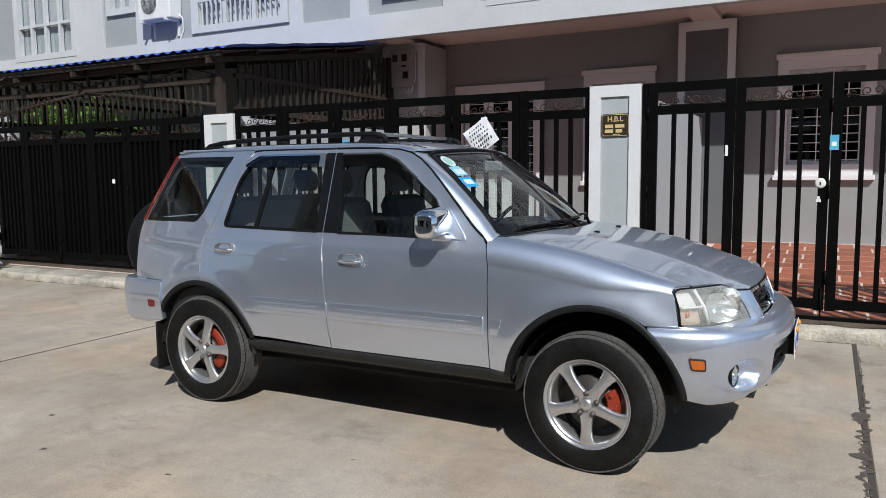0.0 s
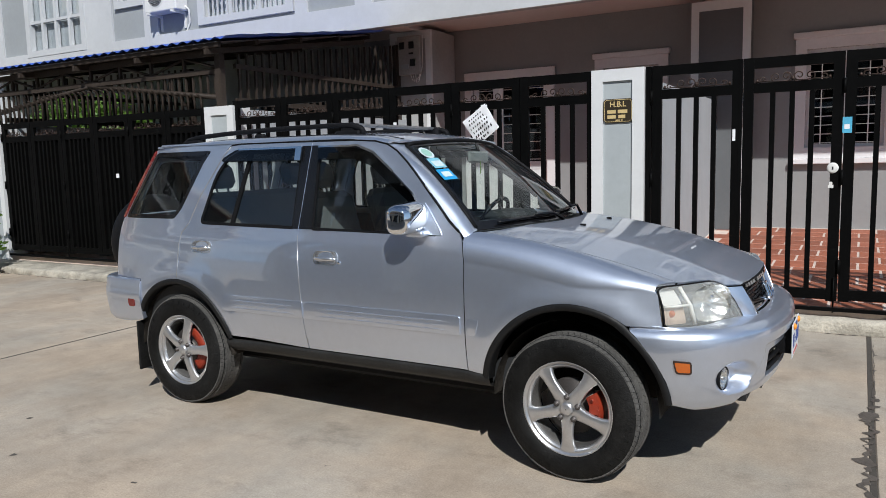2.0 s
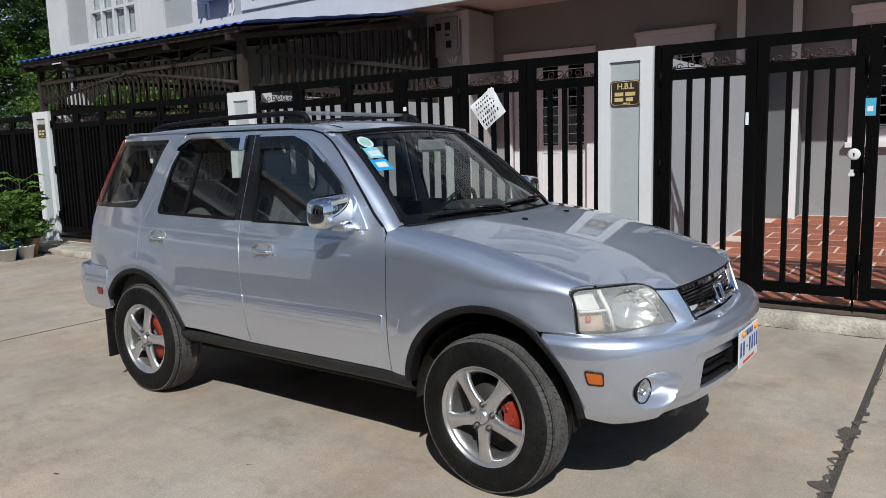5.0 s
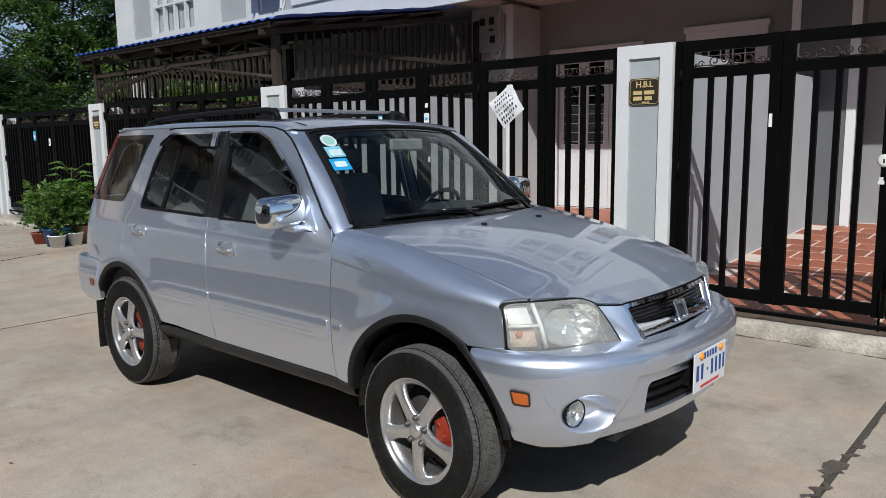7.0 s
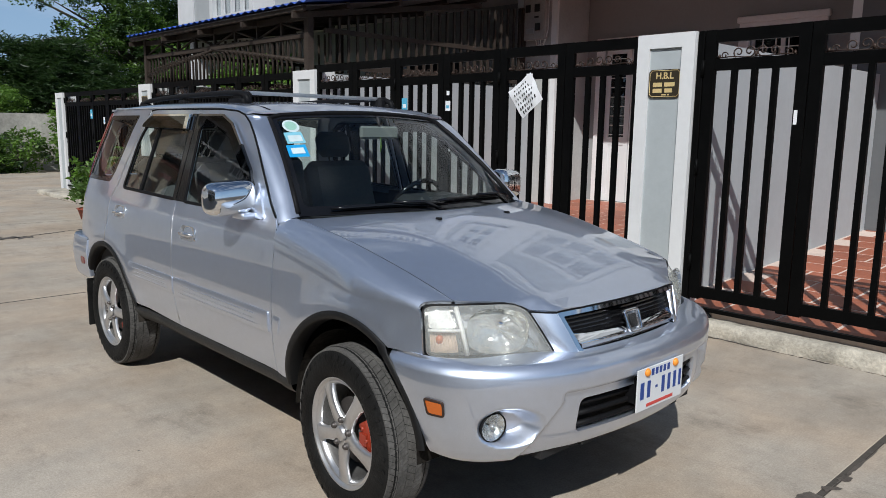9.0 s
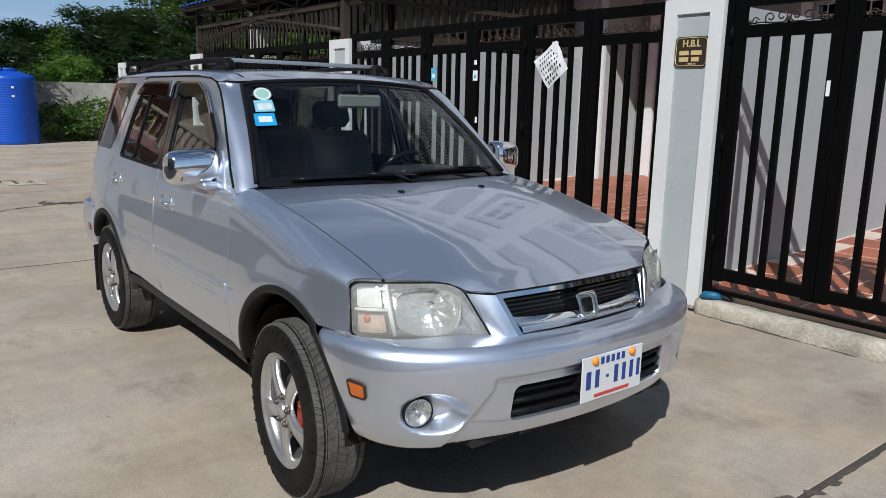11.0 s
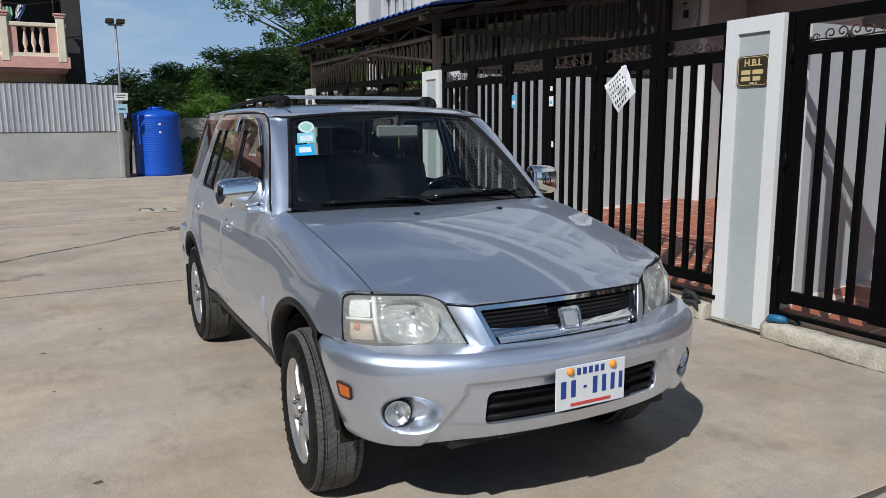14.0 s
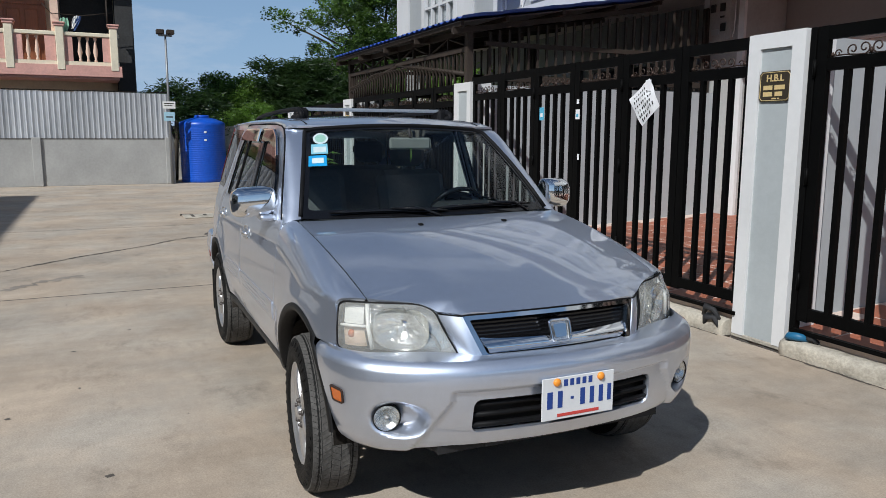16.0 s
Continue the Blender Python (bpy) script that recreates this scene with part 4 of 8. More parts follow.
part("line_post", tube(bmesh.new(), [(0.2, 3.35, 4.9), (0.2, 3.35, 5.8)], 0.025, 6), IRON, bh)
cloths = ((2.10, 5.18, 0.66, 0.10, -0.04, shade("green_cloth", (0.22, 0.42, 0.30), 0.9)), (2.47, 5.26, 0.40, 0.06, -0.14, ACWHITE), (2.56, 5.26, 0.46, 0.045, -0.18, shade("blue_cloth", (0.05, 0.10, 0.26), 0.9)))
for y, z, drop, w, slant, c in cloths:
    bm = bmesh.new()
    rows = [[bm.verts.new((0.21 + 0.02 * math.sin(i * 2 + j), y + slant * j / 6 + w * (1 + 0.5 * math.sin(j * 0.8)) * (i / 3 - 1), z - drop * j / 6 - 0.02 * math.sin(i * 1.7))) for j in range(7)] for i in range(7)]
    for a, b in zip(rows, rows[1:]):
        for j in range(6):
            bm.faces.new((a[j], b[j], b[j + 1], a[j + 1]))
    part("washing", bm, c, bh, "cloth hung to dry")

# the next houses along, with railed balconies under tiled pent roofs
PENT = shade("brown_roof_tile", (0.20, 0.085, 0.055), 0.8, 0, 0.25, 6, 0.25, 0.1, 40)
FACADE = shade("cream_grey_paint", (0.60, 0.57, 0.49), 0.8, 0, 0.08, 3, 0.16, 0.1, 40)


def row_house(y0, y1, label):
    """A house of four storeys that looks along the yard: windows, railed balconies and a pent roof over each floor."""
    h = thing("row_house", label, "house", (-27.0, (y0 + y1) / 2, 0), "houses at the end of the yard")
    w = (y1 - y0) / 2 - 0.02
    part("wall", boxes((-8, -1.2, -w, w, 0, 12.6)), FACADE, h, "cream painted wall")
    frame_me = mesh_of("window_frame", boxes((-0.03, 0.04, -0.62, -0.52, -0.07, 1.5), (-0.03, 0.04, 0.52, 0.62, -0.07, 1.5), (-0.03, 0.04, -0.52, 0.52, 1.4, 1.5), (-0.03, 0.04, -0.52, 0.52, -0.07, 0.03), (-0.02, 0.03, -0.03, 0.03, 0.03, 1.4)), WHITE)
    pane_me = mesh_of("pane", boxes((-0.02, 0.005, -0.52, 0.52, 0.03, 1.4)), UNLITDARK)
    rib_me = mesh_of("tile_rib", tube(bmesh.new(), [(0.0, 0, 0.02), (1.25, 0, -0.40)], 0.035, 4), PENT)
    bar_me = mesh_of("rail_bar", box(-0.015, 0.015, -0.02, 0.02, 0.0, 0.82), WHITE)
    for z in (3.2, 6.2, 9.2):
        part("balcony_slab", boxes((-1.2, 0.0, -w, w, z, z + 0.22)), WHITE, h)
        part("rail", boxes((-0.10, 0.0, -w, w, z + 1.04, z + 1.12)), WHITE, h)
        for i in range(int(2 * w / 0.24)):
            part("rail_bar", bar_me, None, h, "", (-0.05, -w + 0.12 + 0.24 * i, z + 0.22))
        bm = bmesh.new()
        for v in bx(bm, -1.2, 0.05, -w, w, -0.04, 0.0):
            v.co.z += z + 3.0 - 0.33 * (v.co.x + 1.2)
        part("pent_roof", bm, PENT, h, "brown tiled pent roof")
        for i in range(int(2 * w / 0.3)):
            part("tile_rib", rib_me, None, h, "", (-1.2, -w + 0.15 + 0.3 * i, z + 3.0))
    for z in (0.9, 4.1, 7.1, 10.1):
        for k in range(int(2 * w / 1.9)):
            wd = part("window", pane_me, None, h, "dark window in a white frame", (-1.18, -w + 0.95 + 1.9 * k, z))
            part("window_frame", frame_me, None, wd)
    return h


row_house(-11.3, -4.75, "cream house of four storeys with white rails and tiled pent roofs")
row_house(-17.9, -11.3, "cream house of four storeys with white rails and tiled pent roofs")

# ---- houses over the street ----
OPPOSITE = shade("pale_grey_paint", (0.52, 0.52, 0.50), 0.8, 0, 0.08, 3, 0.16, 0.1, 40)
op = thing("opposite_houses", "white row of houses with balustraded balconies across the yard", "house", (0, -7.0, 0))
part("wall", boxes((-13.2, 14, -6, -1.2, 0, 9.45)), OPPOSITE, op)
for z in (3.2, 6.2):
    part("balcony_slab", boxes((-13.2, 14, -1.2, 0, z, z + 0.2)), WHITE, op)
    part("rail", boxes((-13.2, 14, -0.14, 0.0, z + 1.0, z + 1.12)), CREAM, op)
    for i in range(-13, 14, 4):
        part("post", boxes((i - 0.2, i + 0.2, -0.4, -0.002, z - 3.0, z + 3.0 - 0.2)), CREAM, op)
    for i in range(129):
        part("baluster", balu, None, op, "", (-13.1 + 0.21 * i, -0.07, z + 0.22))
    # flat near-black boxes: the shade inside each opening is painted on
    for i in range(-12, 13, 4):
        part("window", boxes((i + 0.1, i + 1.8, -1.2, -1.16, z + 0.7, z + 2.5)), UNLITDARK, op)
        part("door", boxes((i - 0.6 + 2.6, i + 3.6, -1.2, -1.16, z + 0.2, z + 2.5)), UNLITDARK, op)
part("eave", boxes((-13.4, 14.2, -6, 0.0, 9.4, 9.64)), WHITE, op)
AWNING = shade("grey_awning_sheet", (0.16, 0.15, 0.145), 0.6, 0, 0.15, 4, 0.2, 0.05, 60)
awning_rib = mesh_of("awning_rib", tube(bmesh.new(), [(0, 0.0, 0.03), (0, 1.15, -0.27)], 0.03, 4), GALV)
for z in (2.95, 5.95):
    bm = bmesh.new()
    for v in bx(bm, -13.2, 14, 0.0, 1.15, 0.0, 0.02):
        v.co.z += z - 0.26 * v.co.y
    part("awning", bm, AWNING, op, "grey ribbed sheet awning")
    for i in range(90):
        part("awning_rib", awning_rib, None, op, "", (-13.0 + 0.3 * i, 0, z))
for i in range(-12, 13, 4):
    part("gate", boxes((i - 1.5, i + 1.5, -1.2, -1.15, 0.1, 2.7)), UNLITDARK, op)

# ---- the car ----
PAINT = shade("silver_paint", (0.635, 0.695, 0.82), 0.44, 0.94, 0.07, 70, 0.03, 0.0, 400, coat=1.0)
PAINT.node_tree.nodes["Principled BSDF"].inputs["Coat IOR"].default_value = 2.55
TRIM = shade("black_plastic", (0.008, 0.008, 0.009), 0.55, 0, 0.2, 14, 0.3, 0.08, 160, spec=0.12)
TREAD = shade("dusty_tread_rubber", (0.105, 0.101, 0.096), 0.85, 0, 0.35, 16, 0.5, 0.3, 140, spec=0.2)
GLOSSBLACK = shade("gloss_black", (0.006, 0.006, 0.007), 0.12, 0, 0.1, 10, 0.1, 0, 60)
RUBBER = shade("tyre_rubber", (0.0105, 0.0103, 0.010), 0.65, 0, 0.5, 14, 0.8, 0.4, 140, spec=0.18)
DUSTY = shade("dusty_black_plastic", (0.021, 0.0205, 0.020), 0.5, 0, 0.35, 14, 0.5, 0.12, 160, spec=0.3)
LIPBLACK = shade("black_arch_plastic", (0.010, 0.010, 0.0105), 0.5, 0, 0.3, 14, 0.4, 0.1, 160, spec=0.25)
MUDDY = shade("muddy_wheel_well", (0.030, 0.026, 0.022), 0.9, 0, 0.6, 10, 0.8, 0.5, 40, spec=0.1)
ALLOY = shade("alloy", (0.62, 0.62, 0.63), 0.32, 0.85, 0.06, 20, 0.12, 0.03, 160)
CHROME = shade("chrome", (0.86, 0.87, 0.88), 0.06, 1.0, 0.02, 10, 0.04, 0.0, 60)
BARREL = shade("dusty_alloy", (0.16, 0.155, 0.15), 0.5, 0.5, 0.2, 20, 0.3, 0.05, 120)
SATIN = shade("satin_chrome", (0.72, 0.73, 0.75), 0.24, 0.9, 0.05, 20, 0.08, 0.0, 60)
DISC = shade("brake_disc", (0.10, 0.09, 0.085), 0.5, 0.6, 0.2, 20, 0.2, 0.05, 120)
CALIPER = shade("orange_red_paint", (0.26, 0.030, 0.012), 0.45, 0, 0.1, 30, 0.15, 0.02, 60)
SEAT = shade("grey_fabric", (0.13, 0.135, 0.14), 0.95, 0, 0.12, 10, 0.15, 0.2, 220)
CABIN = shade("dark_cabin_plastic", (0.022, 0.023, 0.025), 0.65, 0, 0.1, 10, 0.1, 0.05, 120)
LINING = shade("headlining", (0.22, 0.22, 0.21), 0.95, 0, 0.05, 10, 0.1, 0.05, 120)
SCREEN = pane("windscreen_glass", (0.80, 0.87, 0.85), 0.0, 1.42)
SIDEGLASS = pane("side_glass", (0.84, 0.89, 0.87), 0.0, 1.6)
LENS = milky("lamp_lens", (0.98, 0.98, 0.97), (0.90, 0.90, 0.85), 0.20)
FOGLENS = pane("fog_lamp_glass", (0.97, 0.97, 0.97), 0.05, 1.25)
SMOKED = pane("smoked_visor", (0.10, 0.10, 0.11), 0.02, 1.5)
REFLECTOR = shade("lamp_reflector", (0.80, 0.81, 0.79), 0.17, 0.85, 0.15, 30, 0.2, 0.5, 70)
BOWL = shade("aged_reflector", (0.78, 0.78, 0.74), 0.16, 0.85, 0.2, 30, 0.3, 0.35, 45)
HAZE = shade("aged_lamp_plastic", (0.80, 0.80, 0.76), 0.4, 0.0, 0.1, 30, 0.15, 0.05, 60)
WARMHAZE = shade("amber_tinted_plastic", (0.66, 0.50, 0.38), 0.35, 0.0, 0.3, 40, 0.35, 0.1, 60)
AMBER = shade("amber_lens", (0.46, 0.105, 0.012), 0.15, 0, 0.1, 40, 0.1, 0.0, 60, coat=0.5)
TAILRED = shade("red_lens", (0.15, 0.010, 0.008), 0.15, 0, 0.1, 40, 0.1, 0.0, 60, coat=0.5)
PLATE = shade("plate_white", (0.67, 0.68, 0.69), 0.4, 0, 0.03, 20, 0.05, 0, 60)
PLATEBLUE = shade("plate_blue", (0.015, 0.05, 0.24), 0.45, 0, 0.05, 20, 0.05, 0, 60)
PLATERED = shade("plate_red", (0.55, 0.06, 0.05), 0.45, 0, 0.05, 20, 0.05, 0, 60)
ORANGE = shade("orange_cap", (0.85, 0.30, 0.03), 0.45, 0, 0.05, 20, 0.05, 0, 60)

car = thing("car", "silver four-door sport utility car with chrome mirrors and alloy wheels", "car", (-1.11, 4.375, 0), rz=-0.7)


def spl(xs, ys):
    """A smooth curve through rows of values."""
    n = len(xs)
    d = [(ys[i + 1] - ys[i]) / (xs[i + 1] - xs[i]) for i in range(n - 1)]
    m = [d[0]] + [0.0 if d[i - 1] * d[i] <= 0 else 2 * d[i - 1] * d[i] / (d[i - 1] + d[i]) for i in range(1, n - 1)] + [d[-1]]

    def at(x):
        if x <= xs[0]:
            return ys[0] + m[0] * (x - xs[0])
        if x >= xs[-1]:
            return ys[-1] + m[-1] * (x - xs[-1])
        i = 0
        while x > xs[i + 1]:
            i += 1
        h = xs[i + 1] - xs[i]
        t = (x - xs[i]) / h
        return (2 * t**3 - 3 * t * t + 1) * ys[i] + (t**3 - 2 * t * t + t) * h * m[i] + (3 * t * t - 2 * t**3) * ys[i + 1] + (t**3 - t * t) * h * m[i + 1]

    return at


def ss(a, b, x):
    t = min(1.0, max(0.0, (x - a) / (b - a)))
    return t * t * (3 - 2 * t)


def rounded(pts, r, n=5):
    """A closed outline with its corners rounded; r is one radius or one for each corner."""
    out, k = [], len(pts)
    for i in range(k):
        p, a, b = Vector(pts[i]), Vector(pts[i - 1]), Vector(pts[(i + 1) % k])
        q = r[i] if isinstance(r, (list, tuple)) else r
        if q <= 0:
            out.append(tuple(p))
            continue
        q1, q2 = min(q, (a - p).length * 0.45), min(q, (b - p).length * 0.45)
        s, e = p + (a - p).normalized() * q1, p + (b - p).normalized() * q2
        for j in range(n + 1):
            t = j / n
            out.append(tuple((1 - t) ** 2 * s + 2 * t * (1 - t) * p + t * t * e))
    return out


def shrunk(pts, d):
    """The outline moved inwards by d."""
    area = sum(a[0] * b[1] - b[0] * a[1] for a, b in zip(pts, pts[1:] + pts[:1]))
    s, out, k = (1 if area > 0 else -1), [], len(pts)
    for i in range(k):
        p, a, b = Vector(pts[i]), Vector(pts[i - 1]), Vector(pts[(i + 1) % k])
        e1, e2 = (p - a), (b - p)
        if e1.length < 1e-6 or e2.length < 1e-6:
            out.append(tuple(p))
            continue
        e1, e2 = e1.normalized(), e2.normalized()
        n1, n2 = Vector((-e1.y, e1.x)), Vector((-e2.y, e2.x))
        v = (n1 + n2)
        v = v / max(0.5, v.length_squared / 2) if v.length > 1e-4 else n1
        out.append(tuple(p + s * d * v))
    return out


def sheet(name, outline, surf, step, material, parent, label="", holes=(), flange=0.014, mid=(-1.4, 0, 0.75), lift=0.0):
    """A shaped panel: an outline in a surface's own two coordinates, laid on the surface, with turned-in edges.
    surf(u, v) gives the place; step is the mesh width in u and v."""
    bm = bmesh.new()
    edges_ = []
    for loop in (outline, *holes):
        vs = [bm.verts.new((p[0], p[1], 0)) for p in loop]
        edges_ += [bm.edges.new((a, b)) for a, b in zip(vs, vs[1:] + vs[:1])]
    bmesh.ops.triangle_fill(bm, use_beauty=True, use_dissolve=False, edges=edges_)
    for ax in (0, 1):
        lo, hi = min(p[ax] for p in outline), max(p[ax] for p in outline)
        c = math.ceil(lo / step[ax] + 1e-6) * step[ax]
        no = (1, 0, 0) if ax == 0 else (0, 1, 0)
        while c < hi - 1e-6:
            bmesh.ops.bisect_plane(bm, geom=bm.verts[:] + bm.edges[:] + bm.faces[:], dist=1e-6, plane_co=(c, c, 0), plane_no=no)
            c += step[ax]
    centre, e, normal = Vector(mid), 1e-3, {}
    for v in bm.verts:
        u, w = v.co.x, v.co.y
        p = Vector(surf(u, w))
        n = (Vector(surf(u + e, w)) - Vector(surf(u - e, w))).cross(Vector(surf(u, w + e)) - Vector(surf(u, w - e)))
        n = n.normalized() if n.length > 1e-12 else Vector((0, 0, 1))
        if n.dot(p - centre) < 0:
            n = -n
        normal[v] = n
        v.co = p + lift * n
    for f in bm.faces[:]:
        f.normal_update()
        if f.normal.dot(normal[f.verts[0]]) < 0:
            f.normal_flip()
        f.smooth = True
    if flange:
        for ed in [x for x in bm.edges if len(x.link_faces) == 1]:
            a, b = ed.verts
            na, nb = normal[a], normal[b]
            f = ed.link_faces[0]
            out = (b.co - a.co).cross(na)
            if out.dot(f.calc_center_median() - a.co) > 0:
                out = -out
            out = out.normalized() if out.length > 1e-9 else na
            q = [bm.verts.new(c) for c in (a.co, b.co, b.co - nb * flange, a.co - na * flange)]
            for x in q:
                normal[x] = (out * 0.8 + na * 0.2).normalized() if x in q[:2] else out
            g = bm.faces.new(q)
            g.normal_update()
            if g.normal.dot(out) < 0:
                g.normal_flip()
            g.smooth = True
    bm.verts.index_update()
    ns = [normal[v] for v in bm.verts]
    me = bpy.data.meshes.new(name)
    bm.to_mesh(me)
    bm.free()
    me.normals_split_custom_set_from_vertices([tuple(n) for n in ns])
    me.materials.append(material)
    return part(name, me, None, parent, label)


WF, WR, WZ = 0.0, -2.62, 0.35
flank = spl([0.34, 0.40, 0.45, 0.55, 0.66, 0.75, 0.85, 0.95, 1.05, 1.13, 1.30, 1.50, 1.64], [0.785, 0.815, 0.835, 0.858, 0.871, 0.873, 0.868, 0.857, 0.840, 0.816, 0.765, 0.705, 0.663])
taper = spl([-3.4, -3.17, -2.95, -2.6, -0.3, 0.0, 0.2, 0.30, 0.38, 0.42, 0.55], [0.10, 0.035, 0.012, 0, 0, 0.002, 0.014, 0.030, 0.047, 0.058, 0.11])


def width(x, z):
    b = 0.0
    for c, r in ((WF, 0.495), (WR, 0.475)):
        d = math.hypot(x - c, z - 0.36)
        b += 0.014 * math.exp(-(((d - r) / 0.08) ** 2)) * (1 - ss(0.85, 1.02, z))
    return flank(z) - taper(x) + b


gap_z = spl([-0.62, -0.515, -0.19, 0.1, 0.34, 0.447, 0.6, 0.8], [1.168, 1.158, 1.112, 1.050, 0.985, 0.950, 0.89, 0.81])
def crest(x):
    return 1.1293 - 0.1835 * x - 0.1676 * x * x - 0.0332 * x**3


# bonnet edge: half width and height, along the wings and then round the lamps
edge_y = spl([-0.6, -0.3, 0.0, 0.2, 0.36, 0.452, 0.515, 0.567, 0.592, 0.612, 0.674, 0.76], [0.752, 0.748, 0.736, 0.724, 0.714, 0.706, 0.622, 0.546, 0.508, 0.478, 0.405, 0.33])
edge_z = spl([-0.62, -0.515, -0.19, 0.1, 0.34, 0.452, 0.515, 0.567, 0.592, 0.612, 0.674, 0.76], [1.168, 1.158, 1.112, 1.050, 0.985, 0.953, 0.950, 0.945, 0.930, 0.913, 0.908, 0.872])
gap_y = spl([-0.6, -0.3, 0.0, 0.2, 0.36, 0.452, 0.6], [0.752, 0.748, 0.736, 0.724, 0.714, 0.706, 0.68])


def flank_at(s):
    return lambda x, z: (x, s * width(x, z), z)


def roll(x):
    return 0.15 - 0.088 * ss(-0.05, 0.40, x)


def lean(x):
    return radians(76 + 11 * ss(0.15, 0.40, x))


def fender_at(s):
    def f(x, v):
        k, h = lean(x), roll(x)
        zb = gap_z(x) - h
        if v <= 1:
            z = 0.40 + (zb - 0.40) * v
            return (x, s * width(x, z), z)
        a = min(v - 1, 1.02) * k
        y = width(x, zb)
        return (x, s * (y - (y - gap_y(x)) * (1 - math.cos(a)) / (1 - math.cos(k))), zb + h * math.sin(a) / math.sin(k))
    return f


def fender_v(x, z):
    k, h = lean(x), roll(x)
    zb = gap_z(x) - h
    return (z - 0.40) / (zb - 0.40) if z <= zb else 1 + math.asin(min(1, (z - zb) / h) * math.sin(k)) / k


def arc(cx, cz, r, a0, a1, n=18, squash=1.0):
    return [(cx + r * math.cos(radians(a0 + (a1 - a0) * i / n)), cz + squash * r * math.sin(radians(a0 + (a1 - a0) * i / n))) for i in range(n + 1)]


crease_y = spl([-0.6, -0.3, 0.0, 0.3, 0.5, 0.58, 0.63, 0.70], [0.46, 0.445, 0.445, 0.445, 0.432, 0.420, 0.405, 0.36])


def hood_z(x, y):
    """A gently arched middle, a crease on each side and a flatter slope out to the wing."""
    a, ey, yc = abs(y), edge_y(x), crease_y(x)
    q = a / ey
    r = (a - yc) / max(0.02, ey - yc)
    ramp = (r + math.sqrt(r * r + 0.05)) / (1 + math.sqrt(1.05))
    f = 0.22 * q * q + 0.78 * ramp
    return crest(x) + (edge_z(x) - crest(x)) * f


G = 0.0028
front_door = [(-0.548, 0.462), (-0.549, 0.75), (-0.560, 1.0), (-0.580, 1.115), (-0.605, 1.158), (-0.672, 1.212), (-0.742, 1.286), (-0.822, 1.367), (-0.900, 1.448), (-0.972, 1.518), (-1.045, 1.578), (-1.115, 1.616), (-1.20, 1.636), (-1.34, 1.645), (-1.642, 1.648), (-1.652, 1.13), (-1.606, 0.75), (-1.586, 0.462)]
front_glass = rounded([(-1.555, 1.148), (-0.735, 1.133), (-0.735, 1.160), (-0.90, 1.335), (-1.05, 1.452), (-1.19, 1.554), (-1.30, 1.595), (-1.585, 1.600)], [0.02, 0.01, 0.02, 0.1, 0.08, 0.08, 0.06, 0.015])
rear_door = [(-1.586, 0.462), (-1.606, 0.75), (-1.652, 1.13), (-1.642, 1.648), (-2.215, 1.650), (-2.285, 1.644), (-2.341, 1.587), (-2.489, 1.341), (-2.556, 1.165), (-2.606, 1.105), (-2.616, 1.036), (-2.614, 0.90), (-2.61, 0.812)] + arc(WR, 0.36, 0.452, 88.5, 16, 12)[1:]
rear_glass = rounded([(-1.69, 1.152), (-1.705, 1.600), (-2.21, 1.600), (-2.318, 1.556), (-2.388, 1.455), (-2.456, 1.165)], [0.015, 0.015, 0.06, 0.05, 0.06, 0.04])
quarter = [(-2.61, 0.812), (-2.614, 0.90), (-2.616, 1.036), (-2.606, 1.105), (-2.556, 1.165), (-2.489, 1.341), (-2.341, 1.587), (-2.285, 1.644), (-2.215, 1.650), (-2.95, 1.652), (-3.01, 1.625), (-3.262, 1.185), (-3.285, 1.12), (-3.295, 0.79), (-2.985, 0.79)] + arc(WR, 0.36, 0.452, 143, 98, 9)[:-1] + [(-2.64, 0.812)]
quarter_glass = rounded([(-2.462, 1.616), (-2.517, 1.535), (-2.645, 1.256), (-2.70, 1.188), (-3.225, 1.186), (-2.985, 1.616)], [0.02, 0.0, 0.0, 0.03, 0.03, 0.03])
fender = [(-0.548, 0.462), (-0.458, 0.452)] + arc(WF, 0.36, 0.470, 167, 56, 20, 1.04) + [(0.416, 0.758), (0.408, 0.80), (0.378, 0.925), (0.379, 0.940), (0.386, 0.948), (0.402, 0.9515), (0.43, 0.953)]
fender = [(x, fender_v(x, z)) for x, z in fender] + [(0.448, 2.0), (0.2, 2.0), (-0.1, 2.0), (-0.35, 2.0), (-0.52, 2.0), (-0.585, 1.75), (-0.58, fender_v(-0.58, 1.115)), (-0.560, fender_v(-0.560, 1.0)), (-0.549, fender_v(-0.549, 0.75))]

# windscreen
def screen(a, b):
    y = (0.722 + (0.560 - 0.722) * b) * a
    k = 1 - a * a
    x0, x1 = -0.545 + 0.165 * k, -1.075 + 0.072 * k
    z0, z1 = 1.163 + 0.006 * k, 1.612 + 0.026 * k
    bl = 0.022 * 4 * b * (1 - b)
    return (x0 + (x1 - x0) * b + bl * 0.65, y, z0 + (z1 - z0) * b + bl * 0.76)


spl_y = spl([0.1, 0.285, 0.395, 0.5, 0.6], [0.880, 0.880, 0.868, 0.845, 0.79])
post_x = spl([1.09, 1.115, 1.158, 1.212, 1.286, 1.367, 1.448, 1.518, 1.578, 1.616, 1.636], [-0.565, -0.575, -0.605, -0.672, -0.742, -0.822, -0.900, -0.972, -1.045, -1.115, -1.20])

